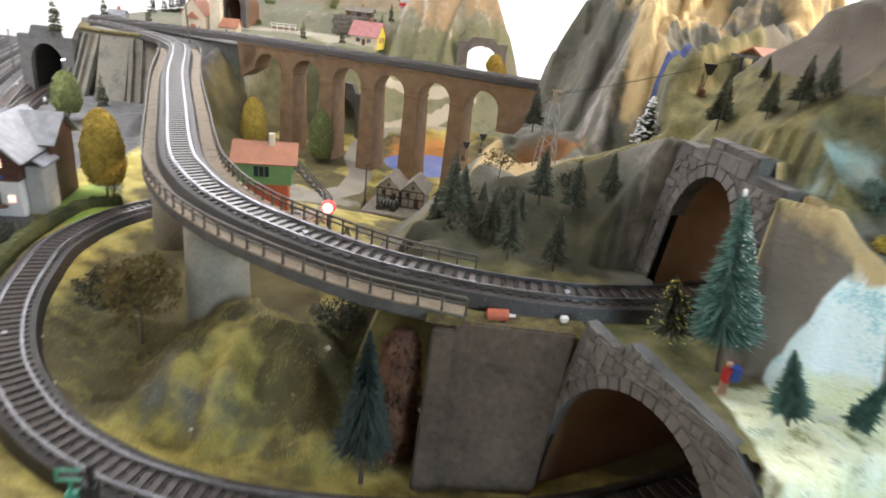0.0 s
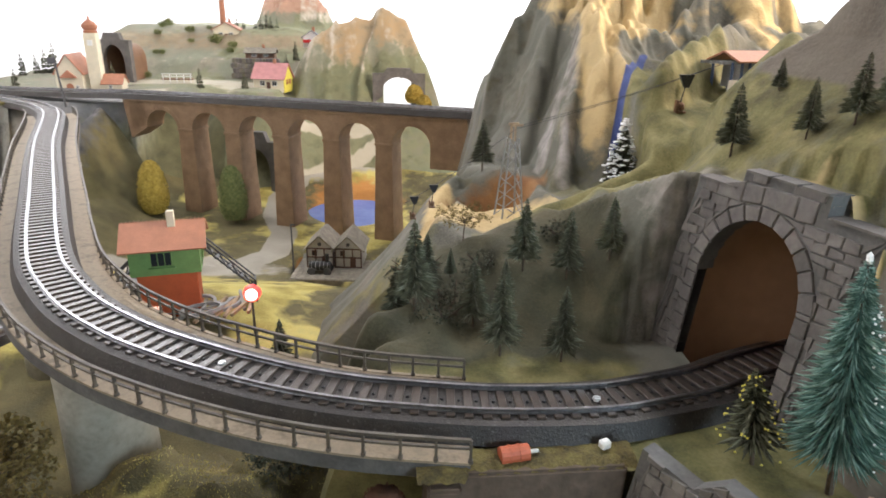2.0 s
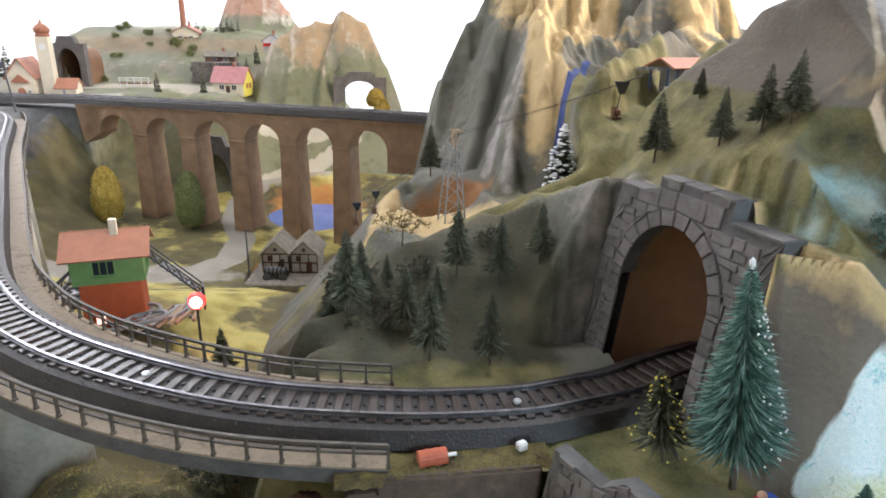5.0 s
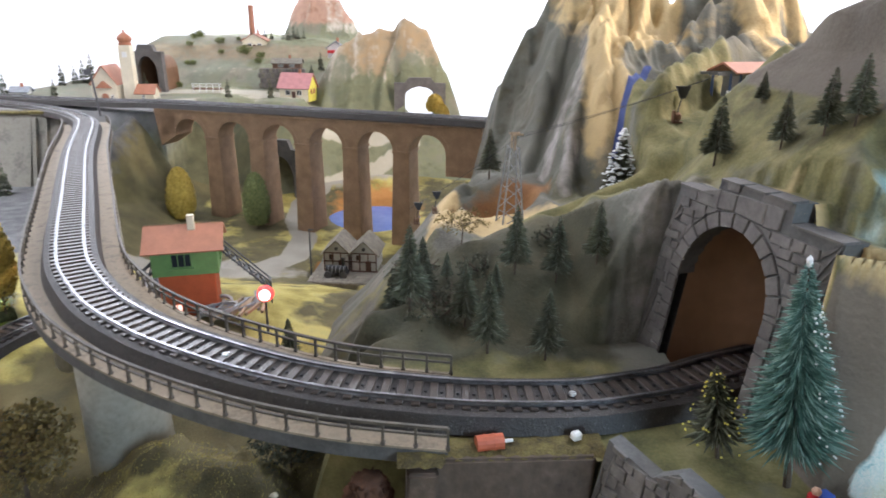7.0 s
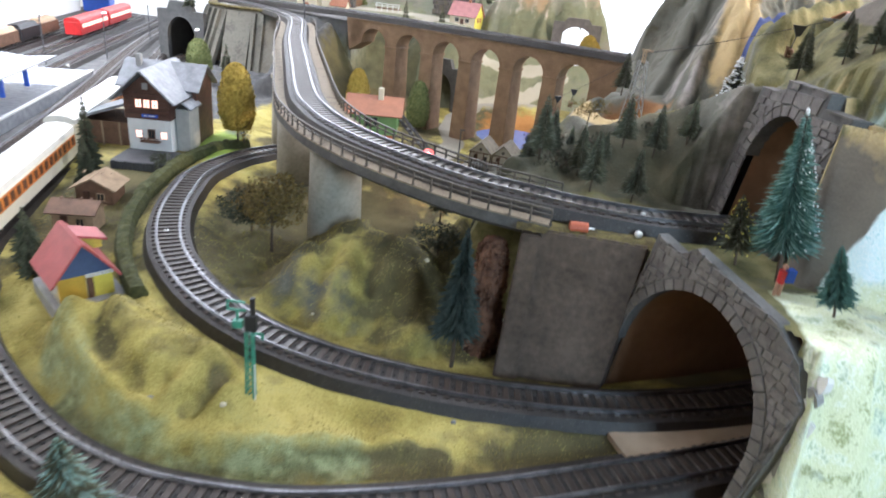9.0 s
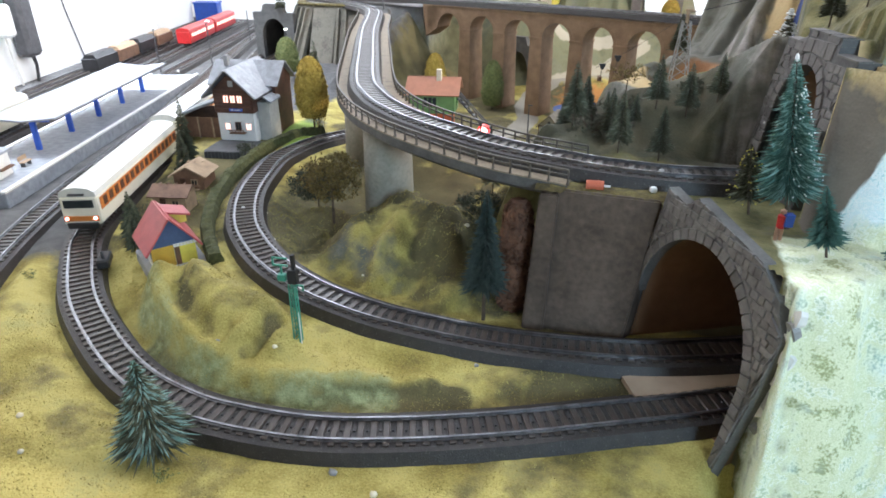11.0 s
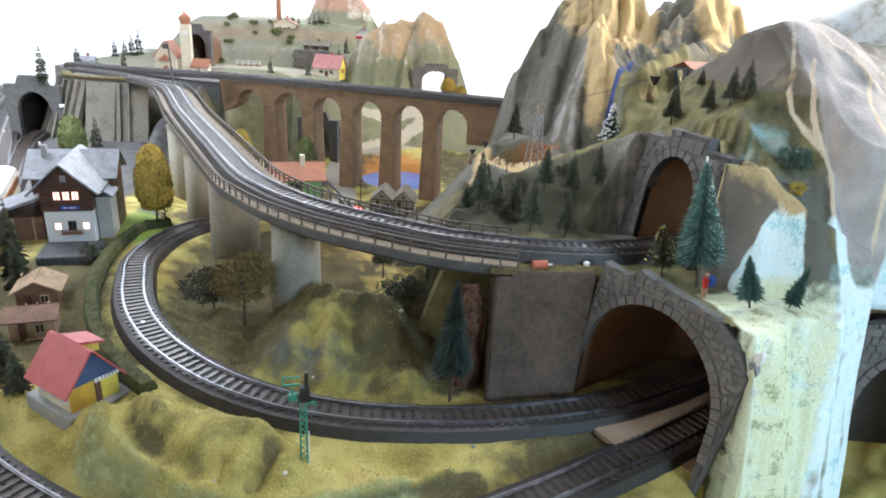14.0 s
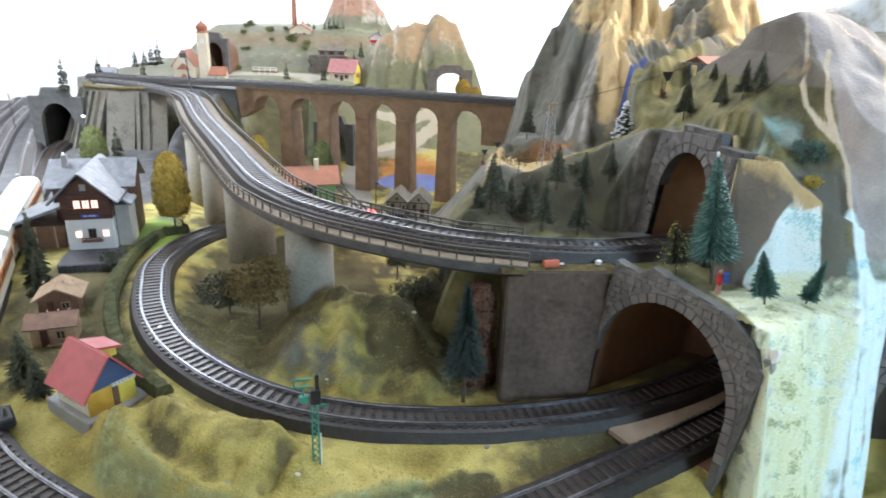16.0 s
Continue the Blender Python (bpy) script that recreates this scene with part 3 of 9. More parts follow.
def ground_height(x, y):
    z = 0.045 * np.clip(-x - 0.05, 0, 0.40) - 0.004
    z = z + 0.004 * (fbm(x, y, 0.07, 3) - 0.5)
    valley = smooth(0.76, 0.98, y) * smooth(-0.44, -0.34, x) * (1 - smooth(1.26, 1.50, y))
    z = z - valley * 0.048
    z = z + 0.026 * bump(x, y, -0.19, 0.71, 0.11, 0.09)
    z = np.maximum(z, ridge(x, y, [(-0.49, 0.98, 0.020), (-0.475, 1.10, 0.080), (-0.455, 1.25, 0.120)], 2.1, 0.012) + 0.03 * (fbm(x, y, 0.05, 27, 3) - 0.5))
    # rocky knoll round the round pier: three spurs
    w = 0.010 * (fbm(x, y, 0.03, 15, 3) - 0.5)
    spurs = np.maximum(ridge(x, y, [(-0.135, 0.455, 0.050), (-0.162, 0.402, 0.034), (-0.192, 0.374, 0.006)], 0.9, 0.010),
                       ridge(x, y, [(-0.130, 0.455, 0.050), (-0.122, 0.402, 0.043), (-0.128, 0.368, 0.008)], 1.3, 0.006))
    spurs = np.maximum(spurs, ridge(x, y, [(-0.130, 0.462, 0.053), (-0.095, 0.446, 0.052), (-0.072, 0.415, 0.036), (-0.064, 0.382, 0.008)], 0.9, 0.012))
    spurs = np.maximum(spurs, ridge(x, y, [(-0.05, 0.50, 0.050), (-0.02, 0.47, 0.030), (-0.01, 0.44, 0.012)], 0.9, 0.012))
    lumps = smooth(0.4, 0.75, fbm(x, y, 0.022, 17, 3))
    z = np.maximum(z, spurs + w + 0.010 * lumps - 0.004)
    # mound in front of the red-roofed house, with a hollow between two spurs
    mound = ridge(x, y, [(-0.272, 0.310, 0.028), (-0.240, 0.294, 0.046), (-0.218, 0.281, 0.050), (-0.190, 0.279, 0.049), (-0.160, 0.272, 0.043), (-0.135, 0.260, 0.030), (-0.105, 0.254, 0.012)], 1.05, 0.006)
    mound = np.maximum(mound, ridge(x, y, [(-0.165, 0.272, 0.042), (-0.164, 0.252, 0.034), (-0.158, 0.240, 0.020)], 1.3, 0.005))
    # the terrace's lip, steep towards the outer track
    lip_x = [-0.300, -0.262, -0.242, -0.226, -0.208, -0.185, -0.159, -0.117, -0.066, -0.016, 0.03]
    lip_y = np.interp(x, lip_x, [0.300, 0.284, 0.268, 0.254, 0.243, 0.235, 0.230, 0.238, 0.260, 0.276, 0.29])
    lip_z = np.interp(x, lip_x, [0.010, 0.036, 0.042, 0.038, 0.032, 0.027, 0.024, 0.019, 0.011, 0.002, -0.005])
    d = y + 0.010 * (fbm(x, y, 0.03, 23, 3) - 0.5) - lip_y
    mound = np.maximum(mound, lip_z - np.where(d < 0, -1.5 * d, np.minimum(0.42 * d, 0.008 + 0.10 * d)))
    mound = np.maximum(mound, ridge(x, y, [(-0.254, 0.288, 0.046), (-0.240, 0.266, 0.037), (-0.222, 0.250, 0.030)], 1.2, 0.005))
    mound = mound - 0.0095 * (1 - smooth(0.002, 0.013, near_path(x, y, [(-0.243, 0.289), (-0.227, 0.273), (-0.208, 0.2585), (-0.190, 0.2515), (-0.178, 0.2535)])[0]))
    mound = mound - 0.009 * (1 - smooth(0.001, 0.008, near_path(x, y, [(-0.160, 0.246), (-0.153, 0.254), (-0.147, 0.267)])[0]))
    z = np.maximum(z, mound + w + 0.007 * smooth(0.35, 0.75, fbm(x, y, 0.026, 19, 3)) - 0.004)
    z = z + 0.016 * bump(x, y, -0.43, 0.21, 0.06, 0.07) + 0.012 * bump(x, y, -0.23, 0.10, 0.07, 0.05)
    # flat beds under the tracks
    for line, reach in ((LOWER, 0.05), (OUTER, 0.035), (SECOND, 0.035)):
        d, v = near_path(x, y, line)
        k = 1 - smooth(0.020, 0.020 + reach * 0.6, d)
        z = z * (1 - k) + (v - 0.0115) * k
    # the yard
    side = (x + 0.47) * YARD_SIDE.x + (y - 0.445) * YARD_SIDE.y
    k = smooth(-0.055, -0.03, side) * smooth(0.25, 0.40, y + 0.3 * np.clip(-x - 0.6, 0, 1)) 
    z = z * (1 - k) + 0.0085 * k
    # station forecourt
    k = bump(x, y, -0.43, 0.68, 0.09, 0.11)
    k = np.clip(k * 1.8, 0, 1)
    z = z * (1 - k) + 0.027 * k
    # pond
    k = np.clip(1.8 * bump(x, y, -0.060, 1.265, 0.080, 0.085) - 0.3, 0, 1)
    z = z - 0.02 * smooth(0, 1, k)
    k = 1 - smooth(0.010, 0.022, near_path(x, y, BROOK)[0])
    z = z - 0.016 * k
    # the ground drops away in front of the ice
    z = z - 0.12 * smooth(0.125, 0.160, x) * smooth(0.285, 0.250, y - 0.4 * np.clip(x - 0.16, 0, 1))
    z = z - 0.09 * smooth(0.250, 0.275, x) * smooth(0.410, 0.380, y) * smooth(0.24, 0.29, y - 0.4 * np.clip(x - 0.16, 0, 1))
    return z + 0.0012 * (fbm(x, y, 0.012, 11, 2) - 0.5)


def z_road(x, y, z):
    d = near_path(x, y, ROAD)[0]
    plaza = bump(x, y, -0.245, 0.965, 0.12, 0.040)
    return np.maximum(1.2 - smooth(0.017, 0.023, d) * 1.2, np.clip(plaza * 1.6 - 0.3, 0, 1))


def z_yard(x, y, z):
    side = (x + 0.47) * YARD_SIDE.x + (y - 0.445) * YARD_SIDE.y
    k = smooth(-0.035, -0.022, side) * smooth(0.42, 0.5, y - 0.35 * x)
    k = np.maximum(k, smooth(0.74, 0.80, y) * smooth(-0.42, -0.47, x))
    court = np.clip(1.9 * bump(x, y, -0.36, 0.68, 0.022, 0.09, 25) - 0.4, 0, 1)
    return np.maximum(k, court)


def z_orange(x, y, z):
    ring = bump(x, y, -0.055, 1.30, 0.095, 0.10)
    brook = 1 - smooth(0.010, 0.022, near_path(x, y, BROOK[:3])[0])
    return np.maximum(np.clip(ring * 2.1 - 0.60, 0, 1), brook * 0.9)


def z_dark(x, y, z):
    # moss, with shade painted in under the bridge, in hollows and before the tunnel
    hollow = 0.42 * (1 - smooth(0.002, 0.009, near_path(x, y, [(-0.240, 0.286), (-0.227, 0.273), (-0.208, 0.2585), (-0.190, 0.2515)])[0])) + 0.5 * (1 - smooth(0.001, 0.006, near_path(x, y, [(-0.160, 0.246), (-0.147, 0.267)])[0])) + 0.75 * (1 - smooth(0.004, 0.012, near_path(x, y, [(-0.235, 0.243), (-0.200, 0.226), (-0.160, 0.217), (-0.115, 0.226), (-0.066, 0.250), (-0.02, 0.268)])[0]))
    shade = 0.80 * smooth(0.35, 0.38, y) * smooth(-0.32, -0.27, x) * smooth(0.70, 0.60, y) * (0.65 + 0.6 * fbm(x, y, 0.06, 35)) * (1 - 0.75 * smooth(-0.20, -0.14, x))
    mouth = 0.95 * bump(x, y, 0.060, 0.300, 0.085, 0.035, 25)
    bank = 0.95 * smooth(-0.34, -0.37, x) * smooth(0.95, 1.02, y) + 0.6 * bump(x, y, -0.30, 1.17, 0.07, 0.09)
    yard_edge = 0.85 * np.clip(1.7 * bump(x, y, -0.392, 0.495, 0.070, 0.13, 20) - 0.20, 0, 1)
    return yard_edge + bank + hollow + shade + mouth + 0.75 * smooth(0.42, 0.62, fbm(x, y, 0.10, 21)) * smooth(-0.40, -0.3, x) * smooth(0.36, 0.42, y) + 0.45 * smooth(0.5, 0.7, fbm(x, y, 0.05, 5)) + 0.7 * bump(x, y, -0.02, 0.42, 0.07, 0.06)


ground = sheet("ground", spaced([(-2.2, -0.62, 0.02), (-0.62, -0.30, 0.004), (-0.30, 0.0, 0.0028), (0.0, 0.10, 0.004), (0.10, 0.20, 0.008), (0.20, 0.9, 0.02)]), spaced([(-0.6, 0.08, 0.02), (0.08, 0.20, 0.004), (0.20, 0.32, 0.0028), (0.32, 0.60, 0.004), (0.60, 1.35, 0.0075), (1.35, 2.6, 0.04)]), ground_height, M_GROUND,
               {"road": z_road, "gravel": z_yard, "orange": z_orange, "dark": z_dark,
                "lush": lambda x, y, z: np.clip(1.7 * bump(x, y, -0.372, 0.675, 0.030, 0.060, 25) - 0.2, 0, 1),
                "mint": lambda x, y, z: 0.64 * (1 - smooth(0.006, 0.020, near_path(x, y, [(-0.262, 0.278), (-0.242, 0.260), (-0.226, 0.246), (-0.208, 0.236), (-0.185, 0.228), (-0.159, 0.224), (-0.117, 0.232), (-0.066, 0.253)])[0])) * (0.6 + 0.6 * fbm(x, y, 0.03, 29)),
                "stone": lambda x, y, z: 0.55 * np.clip(1.6 * bump(x, y, -0.128, 0.385, 0.022, 0.022) - 0.2, 0, 1) + 0.6 * bump(x, y, -0.165, 0.392, 0.02, 0.02) + 0.62 * smooth(0.52, 0.68, fbm(x, y, 0.06, 33)) * bump(x, y, -0.12, 0.42, 0.11, 0.05)},
               lambda x, y, z: (x > np.interp(y, [-0.826, 1.787, 2.75], [-0.43, -1.438, -2.3]) - 0.04) & (y < 1.86))
tagged(ground, "layout ground of yellow-green flocked grass with a grey yard and pale road", "ground", kind="structure")

# ---------------------------------------------------------------- mountain on the right
PORTAL_A, PORTAL_B = Vector((0.087, 0.378, 0)), Vector((0.158, 0.254, 0))   # foot line of the lower tunnel front


def in_ledge(x, y):
    """How far inside the shelf over the lower tunnel a place lies."""
    d = (PORTAL_B - PORTAL_A).normalized()
    side = (x - PORTAL_A.x) * (-d.y) + (y - PORTAL_A.y) * d.x          # to the left of the front's line
    return np.minimum(np.minimum(side, y - 0.270 - 0.45 * np.clip(x - 0.15, 0, 1)), np.where(x < 0.09, y - 0.374, 9.0))


def folds(x, y, wide, long, seed):
    """Sharp creases that run along y, as in stiffened cloth: 1 on a crease, 0 between."""
    n = 0.65 * vnoise(x + 0.25 * (vnoise(x, y, 0.2, seed + 5) - 0.5) * 0.2, y * wide / long, wide, seed) + 0.35 * vnoise(x, y * wide / long, wide * 0.45, seed + 2)
    return 1 - np.abs(2 * n - 1)


def cliff_line(x):
    return np.interp(x, [0.16, 0.172, 0.193, 0.206, 0.218, 0.235, 0.30], [0.378, 0.376, 0.362, 0.356, 0.352, 0.346, 0.34])


# ridges of the draped plaster, each from its top to its foot
CRAG = [[(0.240, 0.94, 0.352), (0.20, 0.96, 0.330), (0.180, 0.96, 0.302), (0.153, 0.96, 0.272), (0.134, 0.96, 0.246), (0.122, 0.97, 0.195), (0.112, 0.99, 0.130)],
        [(0.189, 0.94, 0.304), (0.172, 0.90, 0.257), (0.147, 0.85, 0.202), (0.129, 0.79, 0.157), (0.112, 0.76, 0.128)],
        [(0.205, 0.90, 0.285), (0.196, 0.85, 0.232), (0.180, 0.82, 0.203), (0.151, 0.78, 0.175), (0.133, 0.735, 0.132)],
        [(0.235, 0.90, 0.310), (0.192, 0.82, 0.250), (0.173, 0.78, 0.222), (0.156, 0.73, 0.182), (0.140, 0.69, 0.142)],
        [(0.165, 0.93, 0.245), (0.150, 0.90, 0.200), (0.135, 0.87, 0.150), (0.120, 0.84, 0.125)]]
GOLD_CRAGS = [[(0.240, 0.93, 0.350), (0.271, 0.92, 0.336), (0.289, 0.91, 0.319), (0.295, 0.90, 0.297), (0.280, 0.87, 0.266), (0.260, 0.84, 0.248)],
              [(0.241, 0.93, 0.349), (0.234, 0.90, 0.317), (0.223, 0.86, 0.279), (0.215, 0.82, 0.258)],
              [(0.261, 0.92, 0.338), (0.263, 0.89, 0.303), (0.250, 0.85, 0.265), (0.237, 0.82, 0.248)],
              [(0.223, 0.86, 0.279), (0.195, 0.80, 0.256), (0.188, 0.76, 0.232), (0.182, 0.72, 0.205)]]
PEAK = [[(0.375, 0.90, 0.347), (0.351, 0.90, 0.324), (0.332, 0.90, 0.304), (0.302, 0.90, 0.293), (0.287, 0.87, 0.251)],
        [(0.374, 0.90, 0.346), (0.363, 0.87, 0.317), (0.362, 0.84, 0.299), (0.355, 0.81, 0.267), (0.361, 0.78, 0.253)],
        [(0.361, 0.87, 0.316), (0.329, 0.85, 0.293), (0.300, 0.83, 0.273), (0.276, 0.81, 0.251), (0.262, 0.79, 0.241)],
        [(0.377, 0.90, 0.347), (0.394, 0.89, 0.336), (0.410, 0.88, 0.316), (0.418, 0.87, 0.294), (0.419, 0.85, 0.275)],
        [(0.389, 0.89, 0.338), (0.393, 0.87, 0.312), (0.380, 0.84, 0.285), (0.383, 0.82, 0.264)]]
CREASES = [[(0.229, 0.420, 0.245), (0.228, 0.406, 0.231), (0.233, 0.393, 0.219), (0.2405, 0.377, 0.2065)],
           [(0.250, 0.428, 0.259), (0.2425, 0.416, 0.246), (0.238, 0.397, 0.231), (0.2405, 0.377, 0.207), (0.243, 0.366, 0.193), (0.241, 0.352, 0.171), (0.2415, 0.335, 0.141), (0.247, 0.324, 0.110), (0.256, 0.314, 0.070)],
           [(0.262, 0.475, 0.292), (0.276, 0.460, 0.281), (0.290, 0.440, 0.272), (0.295, 0.420, 0.256), (0.286, 0.405, 0.228), (0.281, 0.395, 0.207), (0.280, 0.375, 0.179), (0.281, 0.365, 0.167), (0.277, 0.350, 0.136), (0.274, 0.330, 0.091)],
           [(0.335, 0.460, 0.262), (0.325, 0.420, 0.232), (0.322, 0.395, 0.200), (0.312, 0.370, 0.165), (0.310, 0.345, 0.125)]]
HILL_EDGE = [(0.165, 0.440, 0.214), (0.190, 0.442, 0.220), (0.210, 0.438, 0.227), (0.232, 0.425, 0.245)]
BROWN_TOP = [(0.214, 0.548, 0.258), (0.225, 0.535, 0.268), (0.233, 0.510, 0.285), (0.243, 0.490, 0.292), (0.249, 0.470, 0.297)]
BACK_TOP = [(0.249, 0.470, 0.297), (0.293, 0.500, 0.297), (0.335, 0.505, 0.283), (0.40, 0.52, 0.28), (0.55, 0.55, 0.28)]
BROWN_EDGE = [(0.249, 0.470, 0.297), (0.240, 0.445, 0.273), (0.232, 0.426, 0.247)]
GREEN_SPUR = [(0.275, 0.62, 0.265), (0.262, 0.605, 0.256), (0.245, 0.600, 0.238), (0.232, 0.600, 0.222), (0.200, 0.600, 0.192), (0.166, 0.600, 0.170), (0.120, 0.600, 0.153), (0.080, 0.595, 0.140)]
MEADOW_EDGE = [(0.315, 0.78, 0.266), (0.297, 0.760, 0.263), (0.250, 0.710, 0.252), (0.220, 0.680, 0.241), (0.203, 0.662, 0.230), (0.194, 0.640, 0.195), (0.182, 0.622, 0.168)]


CREST = [(0.174, 0.384), (0.186, 0.372), (0.195, 0.364), (0.204, 0.3575), (0.210, 0.3545), (0.220, 0.350)]


def front_x(y):
    """Where the upper tunnel front stands, at its top."""
    return 0.1535 + 0.231 * (0.4887 - y)


def mountain_height(x0, y0):
    wx, wy = 0.016 * (fbm(x0, y0, 0.045, 58, 3) - 0.5), 0.016 * (fbm(x0, y0, 0.045, 68, 3) - 0.5)
    x, y = x0 + wx, y0 + wy
    pleat = folds(x0, y0, 0.024, 0.12, 47)
    z = np.full(np.shape(x), -0.06)
    # shelf over the lower tunnel, and the ice slope that falls from it
    s = in_ledge(x0, y0 + 0.016 * (vnoise(x0, y0, 0.03, 59) - 0.5) * smooth(0.15, 0.17, x0))
    ledge = 0.101 + 0.007 * smooth(0.37, 0.31, y0) - 0.006 * smooth(0.19, 0.26, x0) + 0.005 * (fbm(x0, y0, 0.04, 8) - 0.5)
    ice = 0.102 + np.minimum(s + 0.014 * (fbm(x0, y0, 0.020, 39, 3) - 0.5) + 0.008 * (folds(x0, y0, 0.022, 0.06, 35) - 0.6), 0) * 4.6 + 0.010 * (folds(x0, y0, 0.03, 0.08, 36) - 0.5) + 0.008 * (fbm(x0, y0, 0.012, 38, 3) - 0.5)
    z = np.where(s > 0, ledge, np.where(x0 > 0.150, np.maximum(ice, -0.14), -0.06))
    z = np.where(((x0 < 0.03) & (y0 < 0.437)) | ((y0 > 0.47) & (s > 0)) | (x0 < -0.04), -0.06, z)
    # cliff and hillside over the upper tunnel
    c = y0 - cliff_line(x0) + 0.35 * wy
    lip = np.interp(x0, [0.16, 0.182, 0.193, 0.206, 0.218, 0.235, 0.25, 0.30], [0.198, 0.201, 0.193, 0.180, 0.171, 0.160, 0.150, 0.13])
    rise = np.interp(x0, [0.185, 0.210], [0.28, 1.0])
    hill = np.minimum(lip + rise * np.clip(c - 0.012, 0, 1), 0.236 + 0.25 * (x - 0.21) * (x > 0.21))
    hill = np.where(y0 > 0.50, np.maximum(hill, 0.225), hill)
    hill = hill - 1.5 * np.clip(y - 0.560 - 0.35 * (x - 0.19), 0, 1) + 0.006 * (fbm(x0, y0, 0.05, 61) - 0.5)
    for line, fall, r in ((HILL_EDGE, 0.75, 0.006), (BROWN_TOP, 1.55, 0.003), (BROWN_EDGE, 1.6, 0.002), (BACK_TOP, 0.8, 0.01)):
        hill = np.maximum(hill, ridge(x, y, line, fall, r))
    climb = np.interp(x0, [0.180, 0.190, 0.210, 0.228, 0.245, 0.262], [1.6, 0.62, 0.75, 1.15, 1.9, 6.0])
    hill = np.where(y0 < 0.46, np.minimum(hill, lip + climb * np.clip(c - 0.003, 0, 1) + 2.0 * np.clip(y0 - 0.425, 0, 1)), hill)
    for line in CREASES[:2]:
        hill = np.maximum(hill, ridge(x0, y0, line, 2.2, 0.0015))
    hill = hill + 0.003 * (pleat - 0.6) * smooth(0.20, 0.22, x0)
    hill = np.where(x0 < 0.23, np.minimum(hill, 0.194 + 0.010 * bump(x0, y0, 0.18, 0.44, 0.02, 0.04) + 1.35 * np.clip(x0 - 0.1765, 0, 1)), hill)
    hill = np.where((x0 < front_x(y0) + 0.022) & (y0 < 0.50), np.minimum(hill, 0.1935 + 0.010 * smooth(0.462, 0.455, y0) * smooth(0.412, 0.418, y0)), hill)
    hill = np.where((y0 > 0.495) & (x0 < 0.20), np.minimum(hill, 0.195 - 0.60 * (y0 - 0.495) + 1.3 * np.clip(x0 - 0.163, 0, 1)), hill)
    steep = np.clip((c + 0.019 + 0.010 * smooth(0.20, 0.23, x0)) / 0.023, 0, 1)
    side = np.where(c < 0.006, smooth(0.1672, 0.1690, x0), smooth(front_x(y0) + 0.008, front_x(y0) + 0.010, x0))
    z = np.where((x0 > 0.155) & (y0 < 0.70), np.maximum(z, z + (hill - z) * steep * side), z)
    # creased rock face beside the ice
    face = np.interp(y, [0.300, 0.315, 0.330, 0.345, 0.360, 0.380, 0.395, 0.420, 0.445, 0.47], [-0.03, 0.03, 0.078, 0.110, 0.128, 0.156, 0.184, 0.220, 0.246, 0.262])
    for line in CREASES:
        face = np.maximum(face, ridge(x0, y0, line, 1.7, 0.002))
    face = face + 0.008 * (pleat - 0.6)
    face = np.where((x0 > 0.273) & (y0 < 0.345), -0.06, face)
    face = np.where((s < 0) & (x0 < 0.272), np.minimum(face, ice), face)
    z = np.where((x0 > 0.232) & (y0 < 0.56), np.maximum(z, -0.06 + (face + 0.06) * smooth(0.232, 0.246, x0)), z)
    z = np.where((x0 > 0.270) & (y0 < 0.345), np.where(y0 > 0.3375 - 0.14 * (x0 - 0.27), 0.0975, -0.06), z)
    # wooded knoll behind the upper track
    start = 0.452 + 0.078 * smooth(0.075, 0.16, x0)
    crest = np.interp(x0, [-0.03, 0.035, 0.055, 0.068, 0.113, 0.132, 0.171, 0.187, 0.26], [0.112, 0.124, 0.132, 0.142, 0.148, 0.158, 0.166, 0.172, 0.19])
    base = 0.1025 - 0.006 * smooth(0.095, 0.150, x0) * smooth(0.470, 0.500, y0)
    knoll = base + (crest - base) * smooth(0, 1, np.clip((y0 - start) / (0.572 - start), 0, 1)) ** 0.8
    knoll = knoll + 0.016 * (folds(x0, y0, 0.035, 0.12, 71) - 0.6) * smooth(start, start + 0.03, y0) + 0.006 * (fbm(x0, y0, 0.03, 66) - 0.5)
    shelf = 0.127 + 0.010 * smooth(0.05, 0.2, x) + 0.03 * smooth(0.17, 0.30, x)
    knoll = knoll + (shelf - crest) * smooth(0.582, 0.605, y0)
    knoll = np.maximum(knoll, np.where(y0 > 0.575, ridge(x, y, GREEN_SPUR, 1.3, 0.006), -0.06))
    xk = -0.028 + 0.29 * (y0 - 0.5) + 0.03 * (folds(y0, x0, 0.03, 0.3, 77) - 0.5)
    rim = smooth(-0.050, 0.020, x0 - xk)
    knoll = -0.06 + (knoll + 0.06) * rim
    # grey plaster buttress that runs up to the left edge of the upper tunnel front
    butt = np.minimum(0.100 + 1.7 * (x0 - 0.094 + 0.25 * (y0 - 0.49)), 0.194 - 0.62 * np.clip(y0 - 0.500, 0, 1)) + 0.006 * (folds(x0, y0, 0.03, 0.1, 73) - 0.6)
    butt = np.where((x0 > 0.10) & (x0 < 0.20) & (y0 < 0.60), -0.06 + (butt + 0.06) * smooth(0.4935, 0.500, y0 + 0.30 * (0.150 - x0)), -0.06)
    z = np.where(y0 > 0.4385, np.maximum(np.maximum(z, knoll), butt), z)
    # bowl with the clay rim
    z = np.where((y0 > 0.63) & (y0 < 0.79), np.maximum(z, ridge(x, y, [(0.030, 0.650, 0.113), (0.036, 0.690, 0.117), (0.044, 0.735, 0.121), (0.060, 0.765, 0.127)], 1.2, 0.006)), z)
